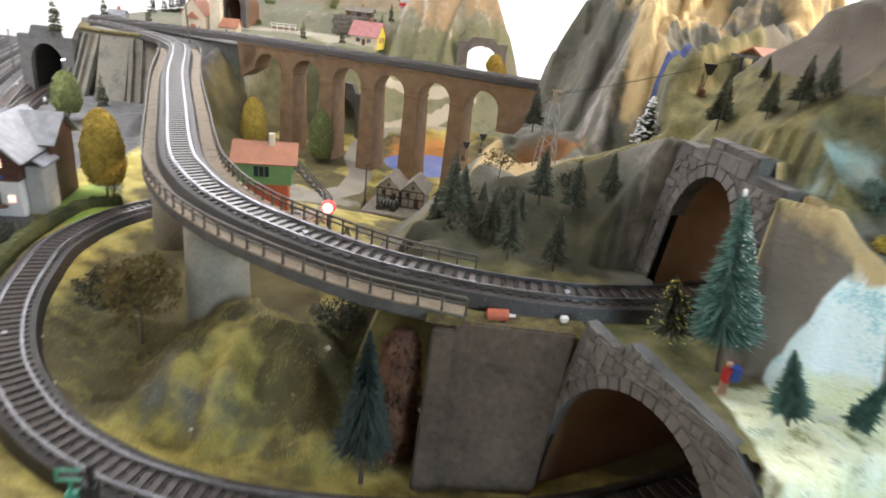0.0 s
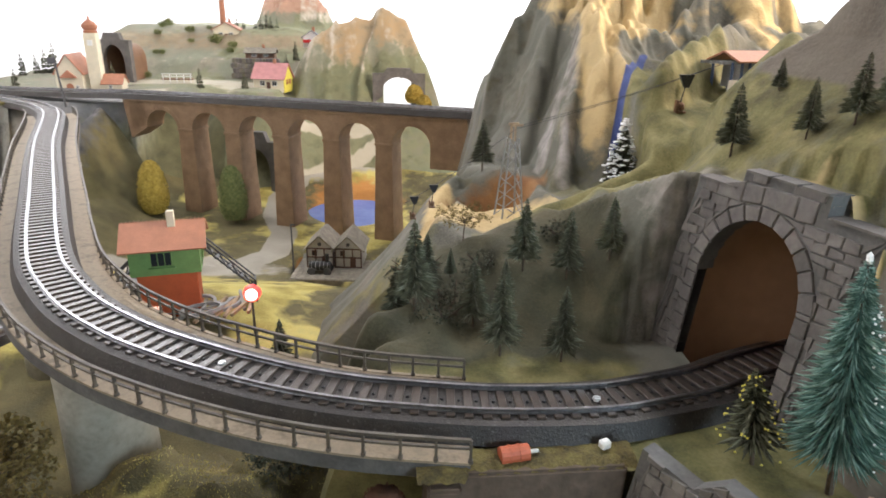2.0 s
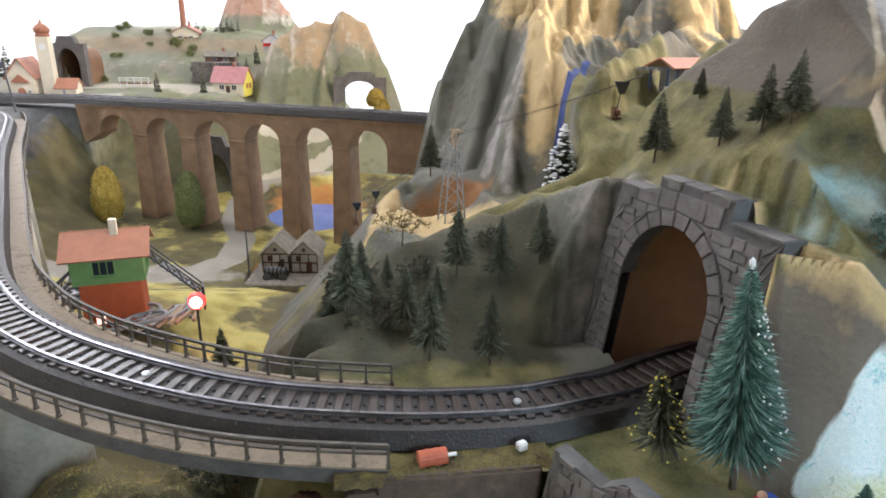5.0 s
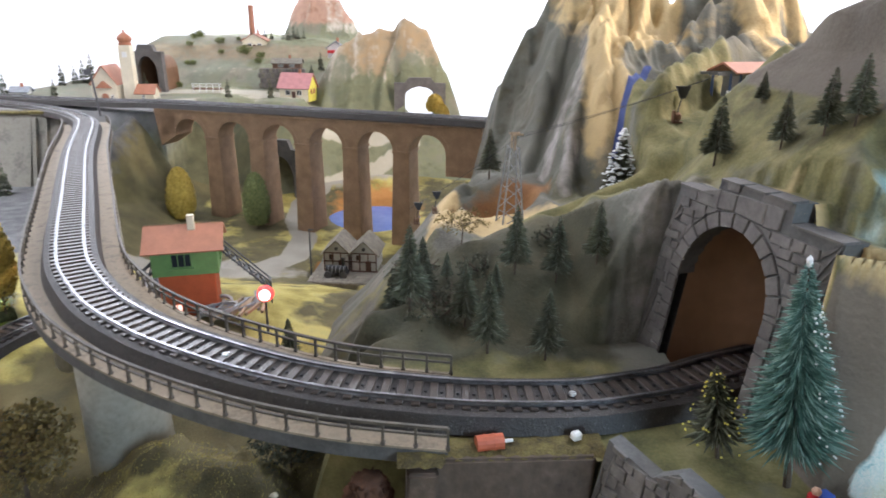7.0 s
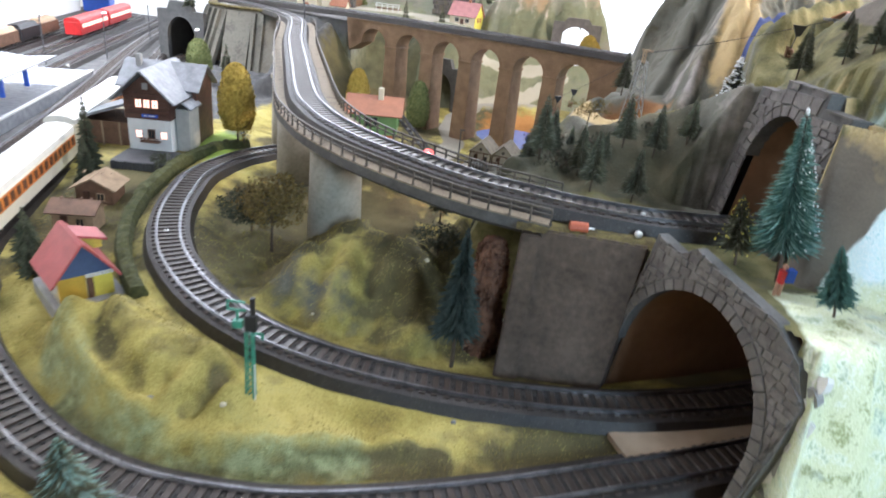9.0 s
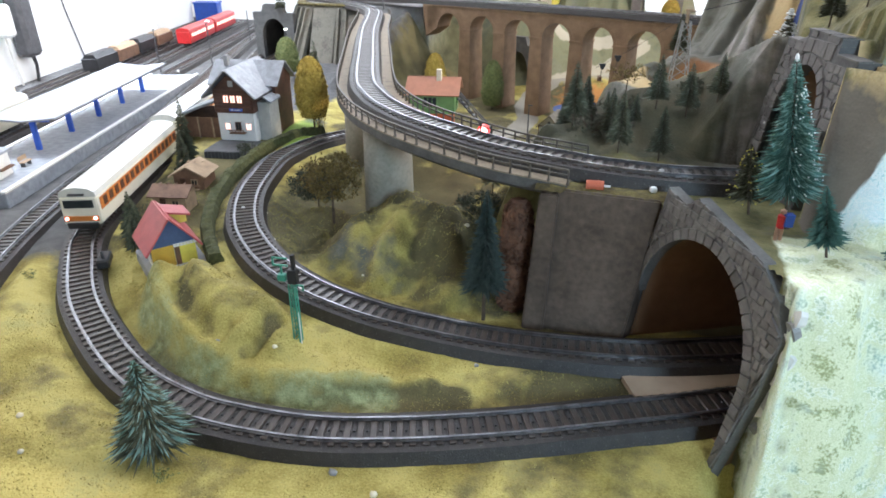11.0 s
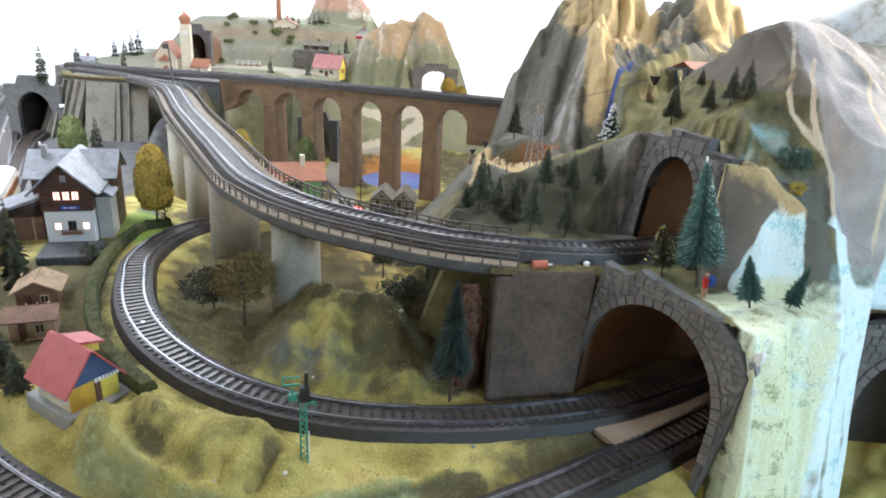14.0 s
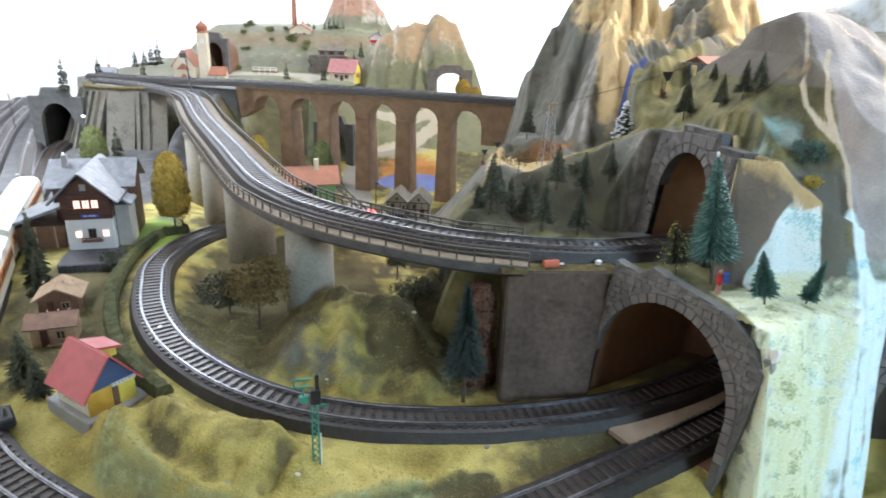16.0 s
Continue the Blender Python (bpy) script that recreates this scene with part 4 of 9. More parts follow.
    z = z - 0.046 * np.clip(2.2 * bump(x0, y0, 0.079, 0.702, 0.036, 0.034) - 0.5, 0, 1) + 0.004 * np.clip(1.8 * bump(x0, y0, 0.085, 0.750, 0.06, 0.02) - 0.5, 0, 1)
    # grey crag beside the viaduct's end, golden crags, the peak and the meadow with the lift
    high = np.full(np.shape(x), -0.06)
    for line in CRAG:
        high = np.maximum(high, ridge(x, y, line, 2.1, 0.005))
    for line in GOLD_CRAGS:
        high = np.maximum(high, ridge(x, y, line, 2.4, 0.004))
    for line in PEAK:
        high = np.maximum(high, ridge(x, y, line, 1.9, 0.005))
    high = np.maximum(high, ridge(x, y, [(0.20, 0.98, 0.300), (0.24, 0.96, 0.345), (0.295, 0.95, 0.280), (0.375, 0.94, 0.335), (0.42, 0.93, 0.27), (0.62, 1.0, 0.22)], 1.5, 0.01))
    bound = np.interp(y0, [0.66, 0.70, 0.76, 0.85, 0.97, 1.02, 1.06, 1.12], [0.135, 0.126, 0.101, 0.100, 0.104, 0.106, 0.14, 0.25]) + 0.012 * (vnoise(y0, x0, 0.04, 97) - 0.5)
    high = np.minimum(high, 0.118 + 4.2 * (x0 - bound))
    meadow = np.minimum(np.minimum(0.192 + 0.30 * (y0 - 0.62), 0.250), 0.225 + 2.0 * (x0 - 0.20)) + 0.03 * np.clip(x0 - 0.25, 0, 0.3) + 0.006 * (fbm(x0, y0, 0.04, 89, 3) - 0.5)
    meadow = np.where((x > 0.185) & (y0 > 0.60), np.maximum(meadow, ridge(x0, y0, MEADOW_EDGE, 2.0, 0.007)), -0.06)
    sharp = folds(x0 + 0.10 * y0, y0, 0.019, 0.07, 107)
    high = np.maximum(high, meadow) + 0.013 * (sharp * sharp - 0.35) * smooth(0.17, 0.22, high) + 0.012 * (pleat - 0.6) + 0.007 * (folds(x0 - 0.15 * y0, y0, 0.013, 0.06, 113) - 0.6) * smooth(0.15, 0.20, high) + 0.012 * (folds(x0, y0, 0.045, 0.25, 57) - 0.6) + 0.006 * (fbm(x0, y0, 0.03, 49, 3) - 0.5)
    z = np.where(y0 > 0.60, np.maximum(z, np.maximum(high, -0.06)), z)
    return np.where(y0 > 1.075 + 0.3 * np.clip(x0 - 0.3, 0, 0.5), -0.06, z)


def tunnel_gap(x, y, z):
    upper = (np.abs(y - 0.442) < 0.040) & (z > 0.085) & (z < 0.191) & (x < front_x(y) + 0.03) & (x > front_x(y) - 0.012)
    d = (PORTAL_B - PORTAL_A).normalized()
    along = (x - PORTAL_A.x) * d.x + (y - PORTAL_A.y) * d.y
    side = (x - PORTAL_A.x) * (-d.y) + (y - PORTAL_A.y) * d.x
    lower = (along > -0.01) & (along < 0.114) & (np.abs(side) < 0.012) & (z < 0.097)
    third = (x > 0.272) & (x < 0.42) & (y > 0.29) & (y < 0.350) & (z < 0.095)
    return ~(upper | lower | third | ((z < -0.055) & (z > -0.065)))


def along(x, y, line, width):
    """1 on a line, fading to 0 at a width and a half."""
    return np.clip(1.5 - near_path(x, y, line)[0] / width, 0, 1)


def zm_grass(x, y, z):
    ledge = ((in_ledge(x, y) > 0.0) & (z < 0.125) & (y < 0.45)) * smooth(0.20, 0.17, x) * (0.55 + 0.4 * fbm(x, y, 0.05, 83))
    top = smooth(0.18, 0.20, z) * smooth(0.001, 0.012, y - cliff_line(x)) * smooth(0.56, 0.52, y) * smooth(0.30, 0.225, x) * (0.66 + 0.22 * smooth(0.4, 0.6, fbm(x, y, 0.06, 81))) + 0.5 * along(x, y, HILL_EDGE, 0.008)
    meadow = smooth(0.16, 0.19, z) * np.clip(1.6 * bump(x, y, 0.265, 0.69, 0.07, 0.06), 0, 1) * smooth(0.275, 0.262, z)
    spur = 1.05 * along(x, y, GREEN_SPUR, 0.024)
    streak = (0.55 - 0.30 * smooth(0.66, 0.72, y)) * smooth(0.5, 0.65, vnoise(x, y, 0.05, 86) * 0.6 + 0.4 * fbm(x, y, 0.03, 87)) * smooth(0.27, 0.20, z)
    fringe = 0.75 * smooth(0.168, 0.152, x) * smooth(0.30, 0.25, y) * smooth(0.09, 0.07, z)
    moss = 0.8 * smooth(0.143, 0.152, x) * smooth(0.012, -0.004, in_ledge(x, y)) * smooth(0.36, 0.33, y) * smooth(0.13, 0.11, z)
    field = 0.75 * smooth(0.172, 0.19, x) * smooth(0.49, 0.515, y) * smooth(0.67, 0.64, y) * smooth(0.255, 0.240, z) * (0.55 + 0.75 * fbm(x, y, 0.04, 109, 3))
    foot = 0.75 * smooth(0.480, 0.456, y) * smooth(0.436, 0.440, y) * smooth(0.14, 0.11, x) * smooth(0.125, 0.11, z)
    return foot + field + ledge + top + meadow + spur + streak + fringe + moss


def zm_sand(x, y, z):
    gold = sum(along(x, y, line, 0.017) for line in GOLD_CRAGS) + sum(0.8 * along(x, y, line, 0.013) for line in (PEAK[1], PEAK[3], PEAK[4])) + 0.35 * along(x, y, PEAK[2], 0.01)
    # golden rock over the crag's top, its warm light painted in
    gold = gold + 0.7 * smooth(0.160, 0.185, x + 0.02 * (fbm(x, y, 0.04, 90) - 0.5)) * smooth(0.24, 0.29, z) * smooth(0.80, 0.86, y) * smooth(0.30, 0.28, x)
    rim = smooth(-0.001, 0.008, y - cliff_line(x)) * along(x, y, CREST, 0.0048) + 0.30 * along(x, y, HILL_EDGE, 0.004)
    roof = 0.8 * bump(x, y, 0.180, 0.420, 0.006, 0.05, 13)
    pad = np.clip(1.8 * bump(x, y, 0.072, 0.642, 0.065, 0.026) - 0.3, 0, 1) + 0.9 * along(x, y, [(0.030, 0.650), (0.036, 0.690), (0.044, 0.735)], 0.012)
    tongue = smooth(0.2025, 0.2055, x) * smooth(0.2205, 0.2185, x) * smooth(0.160, 0.165, z) * smooth(-0.022, -0.018, y - cliff_line(x)) * smooth(0.006, 0.002, y - cliff_line(x))
    return gold * smooth(0.66, 0.68, y) + rim + roof + pad + tongue


def zm_ice(x, y, z):
    fall = smooth(0.143, 0.152, x) * smooth(0.012, -0.004, in_ledge(x, y)) * smooth(0.40, 0.36, y) * smooth(0.13, 0.11, z) * (0.36 + 0.75 * smooth(0.30, 0.58, 0.6 * fbm(x, y, 0.016, 85, 3) + 0.4 * vnoise(x, y * 0.2, 0.012, 86)))
    shelf = (in_ledge(x, y) > 0) * smooth(0.150, 0.180, x) * smooth(0.13, 0.115, z) * smooth(0.338, 0.322, y - 0.3 * np.clip(x - 0.205, 0, 1)) * (0.10 + 0.55 * fbm(x, y, 0.022, 98, 3))
    left = np.interp(z, [0.105, 0.118, 0.135, 0.150, 0.178], [0.176, 0.1805, 0.187, 0.193, 0.2045]) + 0.004 * (vnoise(x, z, 0.012, 99) - 0.5)
    spout = smooth(left - 0.002, left + 0.002, x) * smooth(0.2205, 0.2165, x) * smooth(0.001, -0.003, z - np.interp(x, [0.200, 0.2045, 0.2095, 0.2145, 0.220], [0.186, 0.179, 0.165, 0.166, 0.171])) * smooth(0.100, 0.106, z) * smooth(0.004, -0.004, y - cliff_line(x)) * smooth(0.31, 0.325, y)
    gully = 0.9 * along(x, y, [(0.2415, 0.348), (0.243, 0.335), (0.249, 0.320)], 0.0045) * smooth(0.172, 0.160, z) + 0.7 * along(x, y, [(0.298, 0.356), (0.292, 0.345), (0.288, 0.335)], 0.005)
    return fall + shelf + spout + gully


def zm_frost(x, y, z):
    """Pale yellow-green snow on the shelf and down the front of the ice, left of its blue edge."""
    edge = 0.228 + 0.10 * (y - 0.27) + 0.016 * (fbm(x, y, 0.03, 103, 3) - 0.5)
    fall = smooth(0.143, 0.150, x) * smooth(edge, edge - 0.016, x) * smooth(0.36, 0.335, y) * smooth(0.13, 0.115, z) * (0.45 + 0.65 * fbm(x, y, 0.018, 104, 3))
    shelf = (in_ledge(x, y) > -0.004) * smooth(0.155, 0.178, x) * smooth(0.245, 0.235, x) * smooth(0.13, 0.118, z) * smooth(0.335, 0.318, y - 0.4 * np.clip(x - 0.205, 0, 1)) * (0.16 + 0.62 * fbm(x, y, 0.022, 105, 3))
    return np.where(y < 0.40, np.maximum(fall, shelf), 0)


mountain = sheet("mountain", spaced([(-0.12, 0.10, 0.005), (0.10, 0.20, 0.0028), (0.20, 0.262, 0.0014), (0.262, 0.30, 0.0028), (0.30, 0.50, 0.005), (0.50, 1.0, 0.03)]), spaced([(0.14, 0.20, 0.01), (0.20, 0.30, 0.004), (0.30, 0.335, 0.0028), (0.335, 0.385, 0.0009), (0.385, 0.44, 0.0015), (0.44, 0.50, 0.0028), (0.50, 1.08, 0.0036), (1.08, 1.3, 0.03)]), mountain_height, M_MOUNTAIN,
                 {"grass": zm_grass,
                  # dark moss and speckle; knoll and hillside hold some painted shade
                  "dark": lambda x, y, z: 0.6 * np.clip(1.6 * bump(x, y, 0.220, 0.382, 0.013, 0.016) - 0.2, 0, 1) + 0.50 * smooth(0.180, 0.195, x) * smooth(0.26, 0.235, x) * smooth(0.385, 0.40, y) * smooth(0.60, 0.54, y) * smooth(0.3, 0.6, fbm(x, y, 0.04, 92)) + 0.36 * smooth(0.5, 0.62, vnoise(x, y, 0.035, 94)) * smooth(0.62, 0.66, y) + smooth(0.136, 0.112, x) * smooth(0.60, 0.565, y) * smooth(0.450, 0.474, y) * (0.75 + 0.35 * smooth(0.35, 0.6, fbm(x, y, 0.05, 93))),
                  "brown": lambda x, y, z: 1.3 * smooth(0.164, 0.167, x) * smooth(0.207, 0.201, x) * smooth(0.005, 0.002, y - cliff_line(x)) * smooth(-0.024, -0.018, y - cliff_line(x)) + smooth(0.240, 0.247, z) * smooth(0.56, 0.55, y) * smooth(0.256, 0.246, x) + 0.9 * np.clip(2 * bump(x, y, 0.266, 0.400, 0.011, 0.020) - 0.6, 0, 1) + 0.5 * smooth(0.45, 0.6, fbm(x, y, 0.05, 95)) * smooth(0.29, 0.31, x) * smooth(0.56, 0.5, y),
                  # left face of the brown peak only: brown paint darkened for its shade
                  "umber_shade": lambda x, y, z: smooth(0.238, 0.248, z) * smooth(0.56, 0.55, y) * smooth(0.004, -0.002, x - np.interp(y, [0.426, 0.445, 0.470, 0.50, 0.55], [0.232, 0.240, 0.249, 0.240, 0.22])),
                  "pale": lambda x, y, z: 0.95 * smooth(0.236, 0.247, x) * smooth(0.52, 0.47, y) * smooth(0.32, 0.34, y) * (0.45 + fbm(x, y, 0.05, 106)) + sum(0.5 * along(x, y, line, 0.008) for line in CRAG[2:4]) * (0.4 + vnoise(x, y, 0.02, 96)) + 0.42 * smooth(0.118, 0.140, x) * smooth(0.175, 0.17, x) * smooth(0.585, 0.56, y) * smooth(0.482, 0.489, y),
                  "sand": zm_sand,
                  "chalk": lambda x, y, z: sum(0.95 * along(x, y, line, 0.0017) for line in CREASES) + 0.5 * along(x, y, BROWN_EDGE, 0.002),
                  "clay": lambda x, y, z: smooth(0.150, 0.135, z) * np.clip(2.0 * bump(x, y, 0.088, 0.715, 0.050, 0.027) - 0.45, 0, 1) + np.clip(1.6 * bump(x, y, 0.135, 0.632, 0.014, 0.010) - 0.5, 0, 1),
                  "aqua": lambda x, y, z: 0.62 * np.clip(1.7 * bump(x, y, 0.209, 0.400, 0.017, 0.017) - 0.3, 0, 1) * smooth(0.180, 0.188, z) + 0.45 * smooth(0.228, 0.236, x) * smooth(0.345, 0.33, y) * smooth(0.15, 0.13, z),
                  "ice": zm_ice,
                  "frost": zm_frost,
                  "blue": lambda x, y, z: 1.2 * (1 - smooth(0.0020, 0.0050, near_path(x, y, [(0.232, 0.77), (0.205, 0.730), (0.187, 0.700), (0.175, 0.680), (0.166, 0.667)])[0]))}, tunnel_gap)
tagged(mountain, "painted plaster mountain with draped grey rock folds, moss and ice", "mountain", kind="structure")

# ---------------------------------------------------------------- plateau and hills at the back
BACK_PEAK = [[(-0.335, 2.05, 0.235), (-0.290, 2.05, 0.330), (-0.262, 2.05, 0.352), (-0.228, 2.05, 0.345), (-0.190, 2.05, 0.325), (-0.165, 2.05, 0.285), (-0.125, 2.05, 0.235), (-0.10, 2.05, 0.18)],
             [(-0.262, 2.05, 0.352), (-0.270, 2.01, 0.290), (-0.285, 1.98, 0.235)], [(-0.225, 2.05, 0.345), (-0.220, 2.01, 0.285), (-0.205, 1.97, 0.230)], [(-0.185, 2.05, 0.322), (-0.170, 2.01, 0.265), (-0.150, 1.98, 0.225)]]
HILL_SPURS = [[(0.000, 1.610), (-0.032, 1.575), (-0.046, 1.540), (-0.055, 1.520)], [(-0.098, 1.600), (-0.109, 1.570), (-0.115, 1.530)], [(-0.144, 1.590), (-0.161, 1.560), (-0.172, 1.530)], [(0.007, 1.610), (0.048, 1.600), (0.067, 1.590)]]


def z_crease(x, y, z):
    """White plaster creases down the hill's spurs and the back peak."""
    n = sum(0.55 * along(x + 0.012 * (vnoise(x, y, 0.03, 171) - 0.5), y, line, 0.0035) for line in HILL_SPURS) * smooth(0.12, 0.17, z)
    fold = smooth(0.80, 0.95, folds(x, y, 0.035, 0.14, 143)) * smooth(0.13, 0.17, z) * 0.36
    back = (y > 1.9) * (smooth(0.78, 0.92, folds(x, y, 0.030, 0.16, 149)) * smooth(0.24, 0.28, z) * 0.42 + 0.5 * smooth(0.235, 0.255, z) * smooth(0.285, 0.262, z) * smooth(-0.24, -0.19, x))
    return n + fold * (y < 1.75) * smooth(1.49, 1.52, y) + back


def plateau_height(x0, y0):
    wx, wy = 0.03 * (fbm(x0, y0, 0.10, 111, 3) - 0.5), 0.03 * (fbm(x0, y0, 0.10, 121, 3) - 0.5)
    x, y = x0 + wx, y0 + wy
    front = np.where(x0 < -0.415, y0 - 1.262, 0)
    edge = -0.722 - 0.10 * smooth(1.33, 1.46, y0)
    west = smooth(0.0, 0.012, front) * smooth(edge - 0.012, edge, x0)
    slope = smooth(1.29, 1.62, y + 0.08 * smooth(-0.30, -0.42, x) + 0.03 * (vnoise(x, y, 0.08, 131) - 0.5) - 0.09 * bump(x, y, -0.06, 1.30, 0.10, 0.11))
    z = np.where(x0 < -0.415, -0.06 + 0.186 * west, -0.06 + 0.186 * slope)
    z = z + 0.105 * smooth(1.66, 1.92, y) * smooth(-0.76, -0.62, x) + 0.015 * bump(x, y, -0.40, 1.72, 0.2, 0.06)
    z = np.where((x0 > -0.415) & (y0 < 1.66), np.minimum(np.maximum(z, z + 0.16 * bump(x, y, -0.245, 1.44, 0.075, 0.065)), 0.128), z)
    z = np.where(x0 > 0.085, np.minimum(z, 0.05), z)
    for line, fall in (([(0.011, 1.610, 0.284), (-0.020, 1.610, 0.266), (-0.093, 1.600, 0.238), (-0.143, 1.590, 0.214), (-0.213, 1.570, 0.097)], 1.7), ([(0.007, 1.610, 0.284), (0.048, 1.600, 0.255), (0.067, 1.590, 0.212), (0.109, 1.580, 0.131), (0.127, 1.570, 0.074)], 2.0),
                       ([(0.000, 1.610, 0.282), (-0.032, 1.575, 0.219), (-0.046, 1.540, 0.154), (-0.055, 1.520, 0.097)], 1.9), ([(-0.098, 1.600, 0.250), (-0.109, 1.570, 0.189), (-0.115, 1.530, 0.108)], 1.9), ([(-0.144, 1.590, 0.214), (-0.161, 1.560, 0.154), (-0.172, 1.530, 0.097)], 1.9)):
        z = np.maximum(z, np.where(y0 > 1.46, ridge(x0 + 0.6 * wx, y0 + 0.6 * wy, line, fall * 1.25, 0.003), -0.06))
    z = z + 0.032 * (folds(x0, y0, 0.035, 0.14, 143) - 0.6) * smooth(0.12, 0.17, z) * smooth(1.78, 1.70, y0)
    z = z + 0.020 * (fbm(x0, y0, 0.06, 147, 4) - 0.5) * smooth(1.70, 1.80, y0)
    z = -0.06 + (z + 0.06) * (1 - smooth(1.64, 1.68, y0) * smooth(-0.16, -0.08, x0 + 0.5 * wx))
    back = np.full(np.shape(x), -0.06)
    for line in BACK_PEAK:
        back = np.maximum(back, ridge(x0 + 0.5 * wx, y0, line, 1.5, 0.003))
    back = back + 0.035 * (folds(x0, y0, 0.030, 0.16, 149) - 0.6) * smooth(0.20, 0.26, back)
    return np.where(y0 > 1.90, np.maximum(z, back), z)


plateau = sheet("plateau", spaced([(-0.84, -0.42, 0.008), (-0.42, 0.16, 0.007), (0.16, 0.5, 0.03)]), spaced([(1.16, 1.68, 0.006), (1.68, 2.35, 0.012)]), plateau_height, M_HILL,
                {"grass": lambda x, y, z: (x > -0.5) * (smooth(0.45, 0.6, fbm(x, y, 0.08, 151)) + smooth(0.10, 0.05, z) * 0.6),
                 "path": lambda x, y, z: np.clip(1.2 - near_path(x, y, [(-0.52, 1.60), (-0.40, 1.62), (-0.28, 1.58), (-0.22, 1.52)])[0] / 0.05, 0, 1) + np.clip(1.5 * bump(x, y, -0.38, 1.44, 0.10, 0.05) - 0.2, 0, 1) + smooth(0.10, 0.08, z) * 1.3 * (1 - smooth(0.009, 0.013, near_path(x, y, ROAD[6:])[0])),
                 "brown": lambda x, y, z: (x < -0.395) * (y < 1.5) * smooth(0.122, 0.112, z) * (0.5 + 0.5 * fbm(x, z, 0.03, 163)) + smooth(0.165, 0.20, z) * smooth(0.23, 0.21, z) * smooth(1.6, 1.7, y) * 0.7,
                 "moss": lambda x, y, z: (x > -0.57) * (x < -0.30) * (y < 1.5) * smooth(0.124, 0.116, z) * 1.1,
                 "orange": lambda x, y, z: np.clip(2.0 * bump(x, y, -0.055, 1.345, 0.10, 0.055) - 0.35, 0, 1) * smooth(-0.012, -0.030, z),
                 "red": lambda x, y, z: (y > 1.9) * smooth(0.255, 0.285, z),
                 "ochre": lambda x, y, z: (y < 1.75) * (y > 1.48) * smooth(0.17, 0.215, z + 0.10 * (fbm(x, y, 0.04, 175) - 0.5)) * 0.85,
                 "crease": z_crease,
                 "gravel": lambda x, y, z: (x < -0.40) * smooth(1.50, 1.42, y) * (z > 0.12) * 0.9,
                 "stone": lambda x, y, z: smooth(0.13, 0.20, z + 0.12 * (fbm(x, y, 0.05, 161) - 0.5)) * smooth(1.75, 1.66, y) * 0.9 },
                lambda x, y, z: (z > -0.055) & ~((np.abs(x - 0.0315) < 0.030) & (y > 1.50) & (y < 1.80) & (z < 0.158)))
tagged(plateau, "grey-green plateau with paths and steep plaster hills", "hill", kind="structure")

# ---------------------------------------------------------------- room
def slab(name, a, b, z0, z1, thick, mat, label):
    a, b = Vector((*a, 0)), Vector((*b, 0))
    bm = bmesh.new()
    add_box(bm, (b - a).length / 2, thick / 2, (z0 + z1) / 2, (b - a).length, thick, z1 - z0)
    ob = part(name, bm, mat)
    ob.matrix_world = Matrix.Translation(a) @ Matrix.Rotation(math.atan2((b - a).y, (b - a).x), 4, "Z")
    return tagged(ob, label, "wall", kind="structure")


slab("wall_west", (-1.438, 1.787), (-0.43, -0.826), -1.0, 1.7, -0.1, M_WHITEWALL, "white plastered room wall beside the yard")
slab("wall_north", (1.9, 2.75), (-2.3, 2.75), -1.0, 1.7, -0.1, M_CREAMWALL, "pale cream room wall behind the layout")
slab("wall_east", (1.9, -1.6), (1.9, 2.75), -1.0, 1.7, -0.1, M_WHITEWALL, "white room wall behind the mountain")
slab("wall_south", (-1.2, -1.6), (1.9, -1.6), -1.0, 1.7, -0.1, M_DIMWALL, "unseen room wall behind the visitor, dimmed to grey")
slab("wall_passage", (-2.3, 2.75), (-1.438, 1.787), -1.0, 1.7, -0.1, M_CREAMWALL, "cream wall of the recess past the yard")
slab("wall_corner", (-0.43, -0.826), (-1.2, -1.6), -1.0, 1.7, -0.1, M_DIMWALL, "unseen room wall at the near corner, dimmed to grey")
bm = bmesh.new()
add_box(bm, -0.2, 0.6, 1.75, 5.0, 5.0, 0.1)
tagged(part("ceiling", bm, M_DIMWALL), "unseen ceiling, dimmed to grey", "ceiling", kind="structure")
bm = bmesh.new()
add_box(bm, -0.2, 0.6, -1.05, 5.0, 5.0, 0.1)
tagged(part("floor", bm, M_GREY), "grey room floor", "floor", kind="structure")

# short fuzz of loose flock on the near grass
M_TUFT = material("flock_mat", [(0.15, 0.115, 0.026), (0.36, 0.30, 0.08), (0.55, 0.49, 0.19)], 60, 0.95, 0.0)
rng = np.random.default_rng(31)
tx, ty = rng.uniform(-0.47, 0.10, 72000), rng.uniform(0.10, 0.50, 72000)
clear = np.ones(len(tx), bool)
for line, reach in ((LOWER, 0.021), (OUTER, 0.021), (SECOND, 0.021)):
    clear &= near_path(tx, ty, line)[0] > reach
clear &= ~((tx > 0.0) & (ty > 0.355)) & ((tx + 0.47) * YARD_SIDE.x + (ty - 0.445) * YARD_SIDE.y < -0.04)
tx, ty = tx[clear], ty[clear]
tz = ground_height(tx, ty) - 0.0003
turn, tall, wide = rng.uniform(0, 6.283, len(tx)), rng.uniform(0.0006, 0.0018, len(tx)), rng.uniform(0.0002, 0.0005, len(tx))
lean = rng.normal(0, 0.0006, (len(tx), 2))
corners = np.stack([np.stack([tx - np.cos(turn) * wide, ty - np.sin(turn) * wide, tz], -1), np.stack([tx + np.cos(turn) * wide, ty + np.sin(turn) * wide, tz], -1), np.stack([tx + lean[:, 0], ty + lean[:, 1], tz + tall], -1)], 1)
